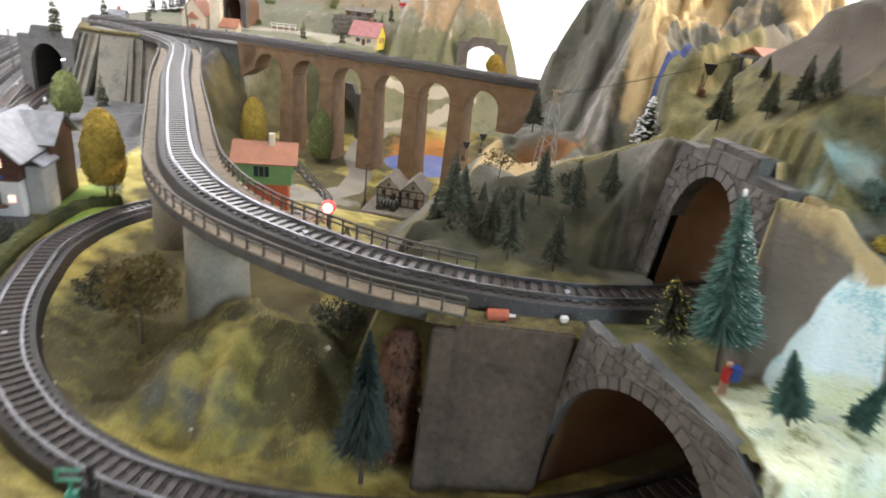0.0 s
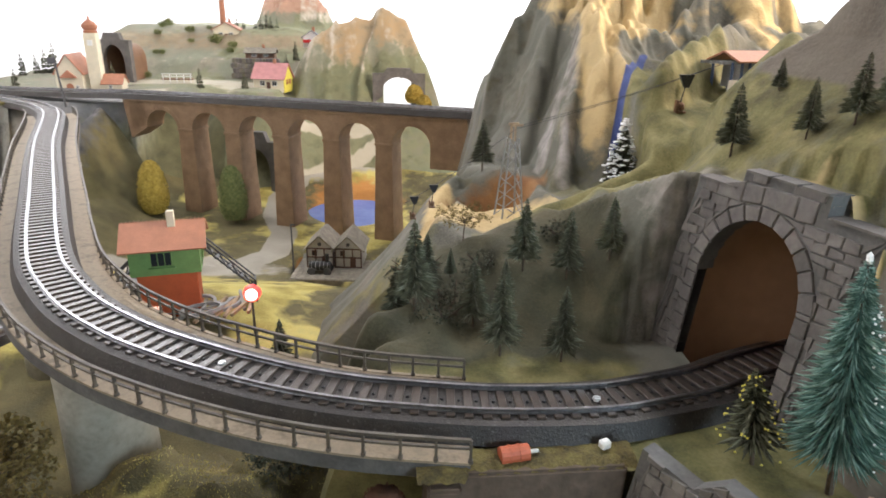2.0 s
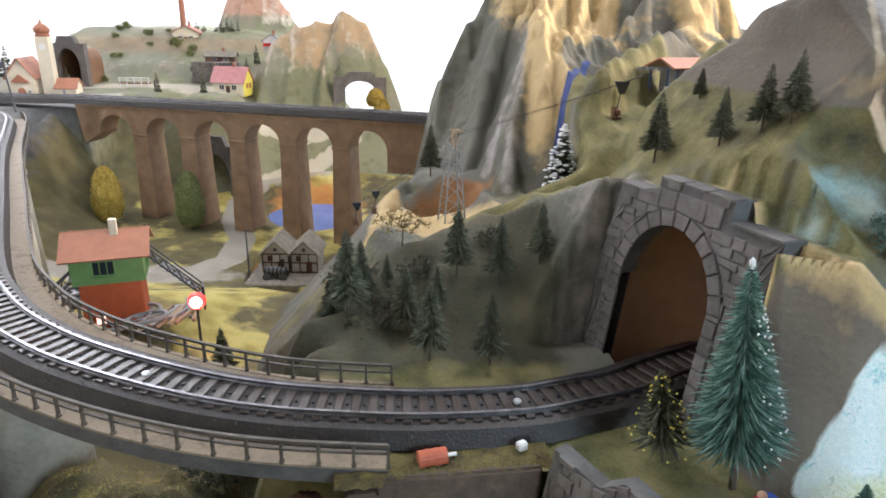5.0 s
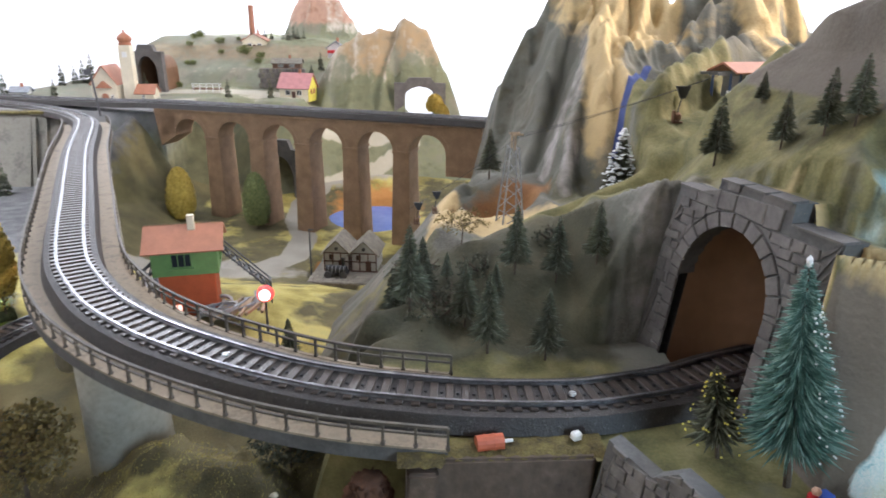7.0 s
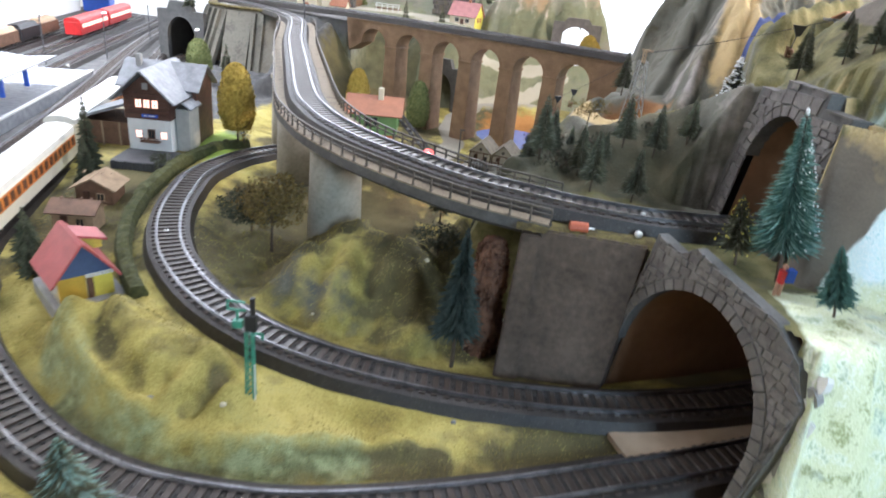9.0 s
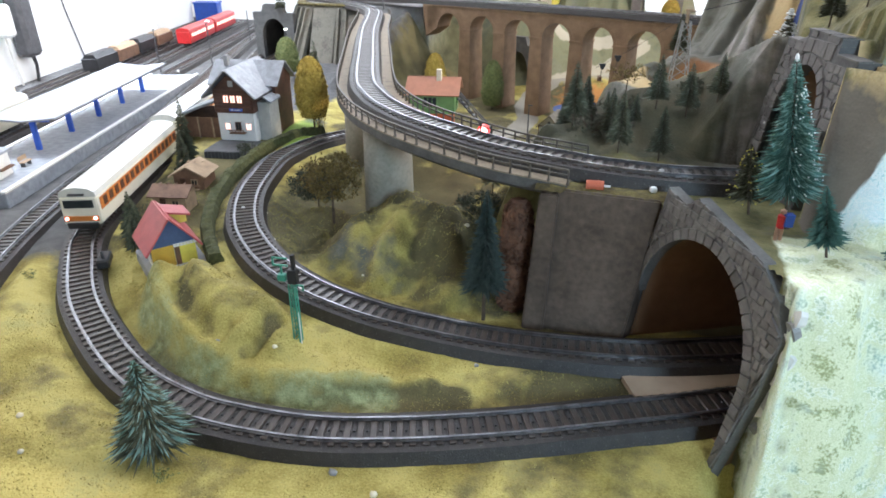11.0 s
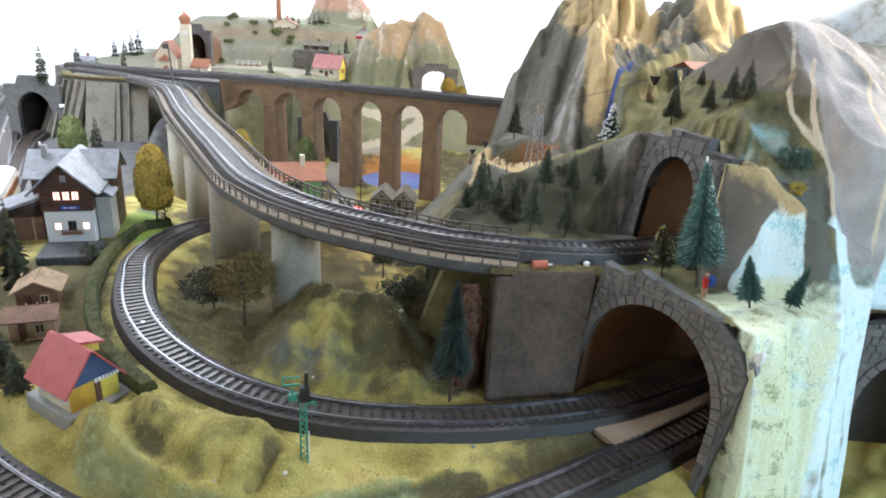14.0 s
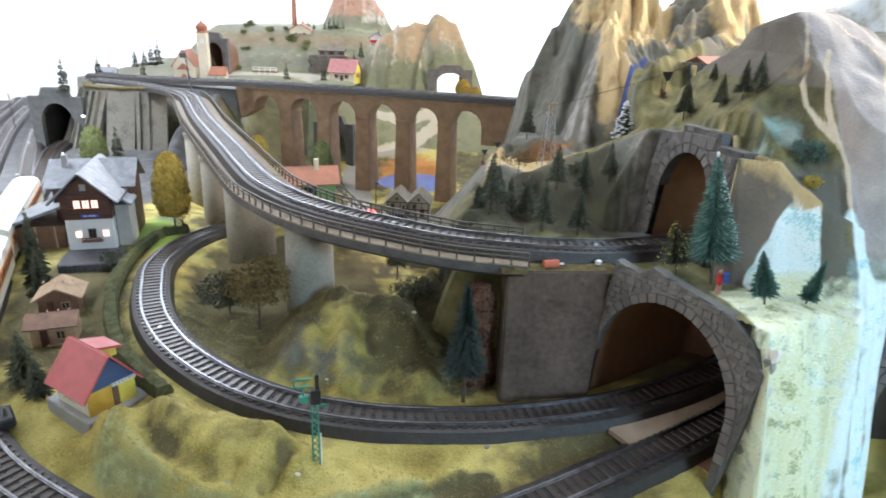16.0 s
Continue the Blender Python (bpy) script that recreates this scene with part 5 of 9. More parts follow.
data = bpy.data.meshes.new("grass_flock")
data.from_pydata(corners.reshape(-1, 3).tolist(), [], np.arange(len(tx) * 3).reshape(-1, 3).tolist())
tagged(finish(new("grass_flock", data), M_TUFT, False), "short yellow-green flock fibres standing on the grass", "grass", kind="stuff")

# ---------------------------------------------------------------- tracks
def make_stud_mesh():
    bm = bmesh.new()
    add_cone(bm, (0, 0, 0), (0, 0, 0.0006), 0.0009, 0.0007, 6)
    data = bpy.data.meshes.new("stud")
    bm.to_mesh(data)
    bm.free()
    data.materials.append(M_STUD)
    return data


def make_sleeper_mesh():
    bm = bmesh.new()
    add_box(bm, 0, 0, 0, 0.0255, 0.0040, 0.0013, 0.0003)
    data = bpy.data.meshes.new("sleeper")
    bm.to_mesh(data)
    bm.free()
    data.materials.append(M_SLEEPER)
    return data


SLEEPER, STUD = make_sleeper_mesh(), make_stud_mesh()
BED = [(-0.0195, -0.0115), (-0.0165, -0.0035), (-0.0135, -0.0030), (0.0135, -0.0030), (0.0165, -0.0035), (0.0195, -0.0115)]


def track(label, line, pieces=True, pick=None, step=0.0075, group=""):
    """A metal track with moulded roadbed: bed, two rails, sleepers."""
    pts = resample(line, step)
    fr = frames_of(pts)
    top = thing("track", label, "track", group=group)
    bm = bmesh.new()
    add_sweep(bm, fr, BED)
    part("roadbed", bm, M_BALLAST, top)
    for side in (-1, 1):
        bm = bmesh.new()
        c = side * 0.0089
        add_sweep(bm, fr, [(c - 0.0011, -0.0022), (c - 0.0011, -0.0017), (c - 0.0004, -0.0014), (c - 0.0004, -0.0008), (c - 0.0007, -0.0006), (c - 0.0007, 0.0),
                           (c + 0.0007, 0.0), (c + 0.0007, -0.0006), (c + 0.0004, -0.0008), (c + 0.0004, -0.0014), (c + 0.0011, -0.0017), (c + 0.0011, -0.0022)])
        part("rail", bm, M_RAIL, top)
    rest = bmesh.new()
    count = 0
    for k, (p, r, d) in enumerate(fr):
        m = Matrix.Translation(p + Vector((0, 0, -0.0026))) @ Matrix(((r.x, d.x, 0, 0), (r.y, d.y, 0, 0), (0, 0, 1, 0), (0, 0, 0, 1)))
        if pieces and (pick is None or pick(p)) and count < 300:
            ob = new("sleeper", SLEEPER)
            ob.matrix_world = m
            ob.parent = top
            count += 1
        else:
            add_box(rest, 0, 0, 0, 0.0255, 0.0040, 0.0013, 0, m)
    if len(rest.verts):
        tagged(part("sleeper", rest, M_SLEEPER, top), kind="stuff")
    else:
        rest.free()
    bm = bmesh.new()
    for p, r, d in fr:
        q = p + d * 0.00375
        add_cone(bm, q + Vector((0, 0, -0.0030)), q + Vector((0, 0, -0.0021)), 0.0008, 0.0006, 5)
    tagged(part("contact_stud", bm, M_BLACK, top), kind="stuff")
    return top


upper_track = track("dark metal track with moulded roadbed on the curved bridge", UPPER)
lower_track = track("dark metal track curving over the grass into the lower tunnel", LOWER)
outer_track = track("dusty metal track round the mound into the lower tunnel", OUTER, pick=lambda p: p.y < 0.62)
second_track = track("straight metal track beside the platform", SECOND, pieces=False)
far_track = track("dark metal track over the brick viaduct", FAR_LINE, pieces=False)
for line in YARD_LINES:
    track("grey yard track beside other tracks", line, pieces=False, step=0.0095, group="yard tracks")

# two pale screws in the upper track, one in the lower
for q in ((-0.085, 0.443, 0.1195), (0.082, 0.4155, 0.1115), (-0.280, 0.421, 0.0315)):
    bm = bmesh.new()
    add_cone(bm, (0, 0, 0), (0, 0, 0.0012), 0.0021, 0.0017, 10)
    add_box(bm, 0, 0, 0.0013, 0.003, 0.0005, 0.0004)
    tagged(part("track_screw", bm, M_STUD), "bright metal screw head between the rails", "screw", "track screws").matrix_world = pose(*q)

# ---------------------------------------------------------------- curved bridge
BRIDGE = [p for p in resample(UPPER, 0.0066) if p.x < 0.026 and p.y < 1.17]
BR = frames_of(BRIDGE)
M_WALKWAY = material("walkway_mat", [(0.15, 0.118, 0.080), (0.26, 0.205, 0.140), (0.20, 0.16, 0.11)], 70, 0.7, 0.3)
M_BARS = material("railing_bar_mat", [(0.050, 0.042, 0.034), (0.105, 0.088, 0.068)], 150, 0.55, 0.2)
bm = bmesh.new()
add_sweep(bm, BR, [(-0.029, -0.0128), (-0.029, -0.0205), (-0.024, -0.0240), (0.026, -0.0240), (0.031, -0.0205), (0.031, -0.0128)])
bridge = thing("bridge", "curved grey bridge deck carrying a track on round piers", "bridge")
part("deck_slab", bm, M_DECK, bridge)
for a, b in ((-0.0310, -0.0290), (0.0310, 0.0330)):
    bm = bmesh.new()
    add_sweep(bm, BR, [(a, -0.0122), (a, -0.0190), (b, -0.0190), (b, -0.0122)])
    part("edge_beam", bm, M_DECK, bridge)
for a, b in ((-0.0290, -0.0190), (0.0190, 0.0310)):
    bm = bmesh.new()
    add_sweep(bm, BR, [(a, -0.0127), (a, -0.0114), (b, -0.0114), (b, -0.0127)])
    part("walkway", bm, M_WALKWAY, bridge, "dusty tan walkway beside the roadbed")


def railing(side, label):
    top = thing("bridge_railing", label, "railing", group="bridge railings")
    off = -0.0298 if side < 0 else 0.0318
    for h, w, t, nm in ((-0.0010, 0.0015, 0.0013, "top_bar"), (-0.0048, 0.0010, 0.0010, "middle_bar"), (-0.0118, 0.0022, 0.0014, "foot_bar")):
        bm = bmesh.new()
        add_sweep(bm, BR, [(off - w / 2, h - t / 2), (off - w / 2, h + t / 2), (off + w / 2, h + t / 2), (off + w / 2, h - t / 2)])
        part(nm, bm, M_WALKWAY if nm == "foot_bar" else M_BARS, top)
    bm = bmesh.new()
    add_box(bm, 0, 0, 0.0055, 0.0013, 0.0011, 0.0112)
    add_box(bm, 0, 0, 0.0012, 0.0022, 0.0020, 0.0022, 0.0004)
    data = bpy.data.meshes.new("post")
    bm.to_mesh(data)
    bm.free()
    data.materials.append(M_BARS)
    for p, r, d in BR[::2]:
        ob = new("post", data)
        ob.matrix_world = Matrix.Translation(p + r * off + Vector((0, 0, -0.0122))) @ Matrix(((r.x, d.x, 0, 0), (r.y, d.y, 0, 0), (0, 0, 1, 0), (0, 0, 0, 1)))
        ob.parent = top
    return top


railing(-1, "thin brown bridge railing with two bars on the outer kerb")
railing(1, "thin brown bridge railing with two bars on the inner kerb")


def bridge_pier(k, length, width, foot, label):
    """A concrete pier with rounded ends across the deck at step k."""
    p, r, d = BR[k]
    top_z = p.z - 0.0215
    pts = []
    n = 10
    for s in (1, -1):
        for j in range(n + 1):
            a = -math.pi / 2 + math.pi * j / n
            pts.append((s * (length / 2 - width / 2) + s * math.cos(a) * width / 2, s * math.sin(a) * width / 2))
    bm = bmesh.new()
    rings = []
    for z, grow in ((foot, 1.10), (foot + (top_z - foot) * 0.5, 1.04), (top_z - 0.004, 1.0)):
        rings.append([bm.verts.new((a * grow, b * grow, z)) for a, b in pts])
    m = len(pts)
    for ra, rb in zip(rings[:-1], rings[1:]):
        for j in range(m):
            bm.faces.new((ra[j], ra[(j + 1) % m], rb[(j + 1) % m], rb[j]))
    bm.faces.new(rings[-1])
    bm.faces.new(rings[0][::-1])
    top = thing("bridge_pier", label, "pier", group="bridge piers")
    ob = part("shaft", bm, M_CONCRETE, top, shade=False)
    for f in ob.data.polygons:
        f.use_smooth = abs(f.normal.z) < 0.5
    bm = bmesh.new()
    lo, hi = ([bm.verts.new((a * 1.05, b * 1.05, z)) for a, b in pts] for z in (top_z - 0.0045, top_z))
    for j in range(m):
        bm.faces.new((lo[j], lo[(j + 1) % m], hi[(j + 1) % m], hi[j]))
    bm.faces.new(hi)
    bm.faces.new(lo[::-1])
    part("cap", bm, M_CONCRETE, top)
    top.matrix_world = Matrix.Translation((p.x, p.y, 0)) @ Matrix(((r.x, d.x, 0, 0), (r.y, d.y, 0, 0), (0, 0, 1, 0), (0, 0, 0, 1)))
    return top


def step_at(y):
    return min(range(len(BR)), key=lambda k: abs(BR[k][0].y - y))


bridge_pier(step_at(0.500), 0.046, 0.034, 0.0, "smooth grey concrete pier with rounded ends on a grassy knoll")
bridge_pier(step_at(0.640), 0.052, 0.036, -0.01, "smooth grey concrete pier with rounded ends beside the lower track")
bridge_pier(step_at(0.755), 0.064, 0.034, -0.03, "tall grey concrete pier under the straight deck")
bridge_pier(step_at(0.90), 0.064, 0.032, -0.06, "tall grey concrete pier under the far deck")

# ---------------------------------------------------------------- stone tunnel fronts
def arch_points(cx, hw, spring, rise, foot, n=22):
    left = [(cx - hw, foot)]
    arc = [(cx - hw * math.cos(math.pi * k / n), spring + rise * math.sin(math.pi * k / n)) for k in range(n + 1)]
    return left + arc + [(cx + hw, foot)]


def inside(poly, x, y):
    got = False
    for (ax, ay), (bx, by) in zip(poly, poly[1:] + poly[:1]):
        if (ay > y) != (by > y) and x < (bx - ax) * (y - ay) / (by - ay) + ax:
            got = not got
    return got


def stone_mesh(corners, depth, lip):
    """A stone: four or more corners in u, z, standing proud of the wall and bevelled."""
    bm = bmesh.new()
    cx, cz = sum(c[0] for c in corners) / len(corners), sum(c[1] for c in corners) / len(corners)
    rings = []
    for y, k in ((0.0, 1.0), (-depth * 0.65, 1.0), (-depth, 1 - lip)):
        rings.append([bm.verts.new((cx + (u - cx) * k, y, cz + (z - cz) * k)) for u, z in corners])
    n = len(corners)
    for ra, rb in zip(rings[:-1], rings[1:]):
        for j in range(n):
            bm.faces.new((ra[j], ra[(j + 1) % n], rb[(j + 1) % n], rb[j]))
    bm.faces.new(rings[-1])
    bmesh.ops.recalc_face_normals(bm, faces=bm.faces[:])
    return bm


def leaned(bm, batter, level):
    """Leans a front back: what lies under a level comes forward."""
    for v in bm.verts:
        v.co.y += batter * (v.co.z - level)
    return bm


def stone_front(name, label, frame_m, outline, arch, thick, row, width, band, seed, coping=None, batter=0.0, level=0.1, coarse=9.0):
    """A tunnel front in its own plane (u right, z up, y into the hill): a backing with the arch cut through, rough stones and a ring of voussoirs."""
    rnd = random.Random(seed)
    cx, hw, spring, rise, foot = arch
    hole = arch_points(*arch)
    bm = bmesh.new()
    # backing: columns between the outline and the hole
    us = sorted({round(u, 5) for u, _ in outline} | {round(u, 5) for u, _ in hole} | {round(x, 5) for x in np.linspace(min(u for u, _ in outline), max(u for u, _ in outline), 50)})

    def span(u):
        zs = []
        for (ax, az), (bx, bz) in zip(outline, outline[1:] + outline[:1]):
            if (ax - u) * (bx - u) <= 0 and abs(ax - bx) > 1e-9:
                zs.append(az + (bz - az) * (u - ax) / (bx - ax))
        return (min(zs), max(zs)) if len(zs) >= 2 else None

    def hole_top(u):
        if abs(u - cx) > hw:
            return None
        return spring + rise * math.sqrt(max(0, 1 - ((u - cx) / hw) ** 2))

    def block(u0, u1, lo0, lo1, hi0, hi1):
        if max(hi0 - lo0, hi1 - lo1) < 1e-4:
            return
        vs = [bm.verts.new(c) for c in ((u0, 0, lo0), (u1, 0, lo1), (u1, 0, hi1), (u0, 0, hi0), (u0, thick, lo0), (u1, thick, lo1), (u1, thick, hi1), (u0, thick, hi0))]
        for f in ((0, 1, 2, 3), (5, 4, 7, 6), (3, 2, 6, 7), (1, 0, 4, 5)):
            bm.faces.new([vs[k] for k in f])

    for u0, u1 in zip(us[:-1], us[1:]):
        s0, s1 = span(u0 + 1e-6), span(u1 - 1e-6)
        if not s0 or not s1:
            continue
        mid = (u0 + u1) / 2
        if abs(mid - cx) < hw:
            h0, h1 = hole_top(u0) or spring, hole_top(u1) or spring
            block(u0, u1, max(h0, s0[0]), max(h1, s1[0]), max(s0[1], h0), max(s1[1], h1))
        else:
            block(u0, u1, s0[0], s1[0], s0[1], s1[1])
    bmesh.ops.remove_doubles(bm, verts=bm.verts[:], dist=0.00002)
    wall = part(name, leaned(bm, batter, level), M_MORTAR)
    wall.matrix_world = frame_m
    tagged(wall, label, "tunnel portal", kind="structure")

    def stone(corners, depth, lip=0.10):
        ob = part("stone", leaned(stone_mesh(corners, depth, lip), batter, level), M_WALLSTONE, wall)
        return ob

    def pushed(u, z):
        """Keeps a corner out of the ring."""
        du, dz = u - cx, z - spring
        if dz < 0:
            lim = hw + band
            return (cx + math.copysign(lim, du), z) if abs(du) < lim else (u, z)
        k = math.hypot(du / (hw + band), dz / (rise + band))
        return (u, z) if k >= 1 else (cx + du / max(k, 1e-3), spring + dz / max(k, 1e-3))

    def area(cs):
        return 0.5 * abs(sum(a[0] * b[1] - b[0] * a[1] for a, b in zip(cs, cs[1:] + cs[:1])))

    def cut(cs):
        """Clips a stone to the outline's height over its own columns."""
        out = []
        for u, z in cs:
            s = span(min(max(u, us[0] + 1e-5), us[-1] - 1e-5))
            out.append((min(max(u, us[0]), us[-1]), min(max(z, s[0]), s[1]) if s else z))
        return out

    ring_n = max(11, int((math.pi * (hw + rise) / 2 + 2 * (spring - foot)) / (band * 1.05)))
    line = [Vector((u, 0, z)) for u, z in arch_points(cx, hw, spring, rise, foot, 60)]
    line = resample(line, sum((b - a).length for a, b in zip(line[:-1], line[1:])) / ring_n)
    for a, b in zip(line[:-1], line[1:]):
        def out(p, w):
            if p.z < spring:
                return (p.x + math.copysign(w, p.x - cx), p.z)
            n = Vector(((p.x - cx) / hw**2, 0, (p.z - spring) / rise**2)).normalized()
            return (p.x + n.x * w, p.z + n.z * w)
        a2, b2 = a.lerp(b, 0.05), b.lerp(a, 0.05)
        w = band * rnd.uniform(0.88, 1.0)
        cs = [(a2.x, a2.z), (b2.x, b2.z), out(b2, w), out(a2, w)]
        cs = cut(cs)
        if area(cs) > 0.25 * band * band * 0.5:
            stone(cs, 0.0013, 0.07)
    z0, z1 = min(z for _, z in outline), max(z for _, z in outline)
    rows = [z0]
    while rows[-1] < z1:
        rows.append(rows[-1] + row * rnd.uniform(0.75, 1.3) * (1.7 if rows[-1] > coarse else 1))
    low = [rnd.uniform(-1, 1) for _ in range(400)]
    for k, (za, zb) in enumerate(zip(rows[:-1], rows[1:])):
        u = us[0] - rnd.uniform(0, width)
        while u < us[-1]:
            w = width * rnd.uniform(0.6, 1.5) * (1.5 if za > coarse else 1)
            j = row * 0.13
            g = row * 0.045
            skew = lambda: rnd.uniform(-j, j)
            cs = [(u + g + skew() * 0.6, za + g + skew()), (u + w - g + skew() * 0.6, za + g + skew()), (u + w - g + skew() * 0.6, zb - g + skew()), (u + g + skew() * 0.6, zb - g + skew())]
            u += w
            mu, mz = sum(c[0] for c in cs) / 4, sum(c[1] for c in cs) / 4
            if not inside(outline, mu, mz) or inside(hole, mu, mz):
                continue
            before = area(cs)
            cs = cut([pushed(*c) for c in cs])
            if area(cs) > 0.2 * before:
                stone(cs, 0.0010 * rnd.uniform(0.6, 1.3), 0.09)
    for a, b, w in coping or ():
        n = max(1, int(abs(b[0] - a[0]) / 0.014))
        for k in range(n):
            s0, s1 = k / n + 0.02, (k + 1) / n - 0.02
            p = (a[0] + (b[0] - a[0]) * s0, a[1] + (b[1] - a[1]) * s0)
            q = (a[0] + (b[0] - a[0]) * s1, a[1] + (b[1] - a[1]) * s1)
            bmc = stone_mesh([p, q, (q[0], q[1] + w), (p[0], p[1] + w)], 0.0016, 0.06)
            for v in bmc.verts:
                if v.co.y > -0.0001:
                    v.co.y = 0.007
            part("coping_stone", leaned(bmc, batter, level), M_WALLSTONE, wall)
    return wall


# upper front: faces the bridge; u runs towards the visitor
UP_M = Matrix(((0.225, 0.974, 0, 0.1535), (-0.974, 0.225, 0, 0.4887), (0, 0, 1, 0), (0, 0, 0, 1)))
UP_ARCH = (0.0455, 0.0310, 0.149, 0.0350, 0.090)
stone_front("upper_tunnel_front", "grey rough-stone tunnel portal with a tall arch over the upper track", UP_M,
            [(-0.0075, 0.080), (0.092, 0.080), (0.0975, 0.150), (0.1035, 0.195), (0.0755, 0.195), (0.075, 0.204), (0.0275, 0.204), (0.027, 0.195), (-0.001, 0.195), (-0.006, 0.15)], UP_ARCH, 0.012, 0.0056, 0.0088, 0.0078, 5,
            [((0.0275, 0.204), (0.0752, 0.204), 0.0011), ((-0.001, 0.195), (0.0262, 0.195), 0.0009), ((0.0762, 0.195), (0.1035, 0.195), 0.0011)], 0.12, 0.19, 0.186)
LOW_D = (PORTAL_B - PORTAL_A).normalized()
LOW_M = Matrix(((LOW_D.x, -LOW_D.y, 0, PORTAL_A.x), (LOW_D.y, LOW_D.x, 0, PORTAL_A.y), (0, 0, 1, 0), (0, 0, 0, 1)))
LOW_ARCH = (0.0565, 0.0585, 0.036, 0.061, -0.03)
stone_front("lower_tunnel_front", "grey cobbled tunnel portal with a wide arch over two tracks", LOW_M,
            [(-0.006, -0.03), (0.117, -0.03), (0.1265, 0.045), (0.129, 0.080), (0.118, 0.097), (0.099, 0.109), (0.033, 0.1185), (0.023, 0.1105), (0.0, 0.1135), (-0.004, 0.06)], LOW_ARCH, 0.007, 0.0048, 0.0062, 0.0072, 8, None, 0.14, 0.105)

# third front beside the ice, only its near half in view
SIDE_M = pose(0.270, 0.330, 0, 0, 0, -8)
SIDE_ARCH = (0.066, 0.050, 0.018, 0.052, -0.06)
stone_front("side_tunnel_front", "dark cobbled tunnel portal half hidden behind the ice fall", SIDE_M,
            [(0.0, -0.06), (0.14, -0.06), (0.14, 0.100), (0.06, 0.098), (0.0, 0.086)], SIDE_ARCH, 0.007, 0.0075, 0.009, 0.008, 12)


def lining(name, m, arch, depth, mat, label, turn=0.0, steps=8, batter=0.0, level=0.1):
    """An arched tunnel lining that runs into the hill and is closed at its end."""
    bm = bmesh.new()
    prof = arch_points(*arch, 16)
    rings = []
    for k in range(steps + 1):
        s = k / steps
        a = radians(turn) * s
        rings.append([bm.verts.new(((u - arch[0]) * math.cos(a) + arch[0] + depth * s * math.sin(a * 0.5), 0.006 + depth * s, z)) for u, z in prof])
    for ra, rb in zip(rings[:-1], rings[1:]):
        for j in range(len(prof) - 1):
            bm.faces.new((ra[j], ra[j + 1], rb[j + 1], rb[j]))
    bm.faces.new(rings[-1])
    ob = part(name, leaned(bm, batter, level), mat, shade=True)
    ob.matrix_world = m
    return tagged(ob, label, "tunnel lining", kind="structure")


lining("upper_tunnel_lining", UP_M, (0.0455, 0.0314, 0.149, 0.0354, 0.08), 0.085, M_TUNNEL, "brown board lining inside the upper tunnel", 70, 8, 0.12, 0.19)
lining("lower_tunnel_lining", LOW_M, (0.0565, 0.059, 0.036, 0.0615, -0.03), 0.13, M_TUNNEL, "brown board lining inside the lower tunnel", 0.0, 8, 0.14, 0.105)
lining("side_tunnel_lining", SIDE_M, (0.066, 0.0505, 0.018, 0.0525, -0.06), 0.06, M_HOLESHADE, "lining inside the third tunnel, near-black for its shade")
bm = bmesh.new()
add_box(bm, 0.055, 0.06, -0.008, 0.12, 0.13, 0.004)
tagged(part("tunnel_floor", bm, M_TUNNEL), "bare brown board floor inside the lower tunnel", "floor", kind="structure").matrix_world = LOW_M

bm = bmesh.new()
add_sweep(bm, frames_of(resample([(0.082, 0.3085, 0.003), (0.12, 0.3285, 0.003), (0.19, 0.3670, 0.003), (0.30, 0.447, 0.003)], 0.01)), [(-0.011, -0.004), (-0.011, 0), (0.011, 0), (0.011, -0.004)])
tagged(part("floor_board", bm, M_BOARD), "bare tan board between the two tracks at the tunnel", "board", kind="structure")

# ---------------------------------------------------------------- plastered wall between bridge end and lower tunnel
bm = bmesh.new()
vs = []
for x0, x1, xr, yb, yt, zt, d in ((0.016, 0.0855, 0.0700, 0.359, 0.3825, 0.1015, 0.02), (0.004, 0.0175, 0.0165, 0.355, 0.3775, 0.0985, 0.03)):
    c = [bm.verts.new(v) for v in ((x0 - 0.004, yb, -0.02), (xr, yb, -0.02), (x1, yt, zt), (x0, yt, zt), (x0, yb + d + 0.02, -0.02), (x1, yb + d + 0.02, -0.02), (x1, yt + d, zt), (x0, yt + d, zt))]
    for f in ((0, 1, 2, 3), (5, 4, 7, 6), (3, 2, 6, 7), (1, 0, 4, 5), (0, 3, 7, 4), (2, 1, 5, 6)):
        bm.faces.new([c[k] for k in f])
bmesh.ops.bevel(bm, geom=bm.edges[:], offset=0.0012, segments=2, affect="EDGES")
M_PLASTER = material("abutment_plaster_mat", [(0.050, 0.033, 0.022), (0.078, 0.054, 0.038), (0.110, 0.078, 0.056)], 30, 0.8, 0.9, fine=8, bump_scale=160)
tagged(part("abutment_wall", bm, M_PLASTER), "brown-grey plastered abutment with a pilaster below the bridge end", "wall", kind="structure")

# ---------------------------------------------------------------- brick viaduct
V_A, V_B = Vector((-0.405, 1.246, 0)), Vector((0.110, 1.050, 0))
V_D = (V_B - V_A).normalized()
V_M = Matrix(((V_D.x, -V_D.y, 0, V_A.x), (V_D.y, V_D.x, 0, V_A.y), (0, 0, 1, 0), (0, 0, 0, 1)))
V_LEN = (V_B - V_A).length


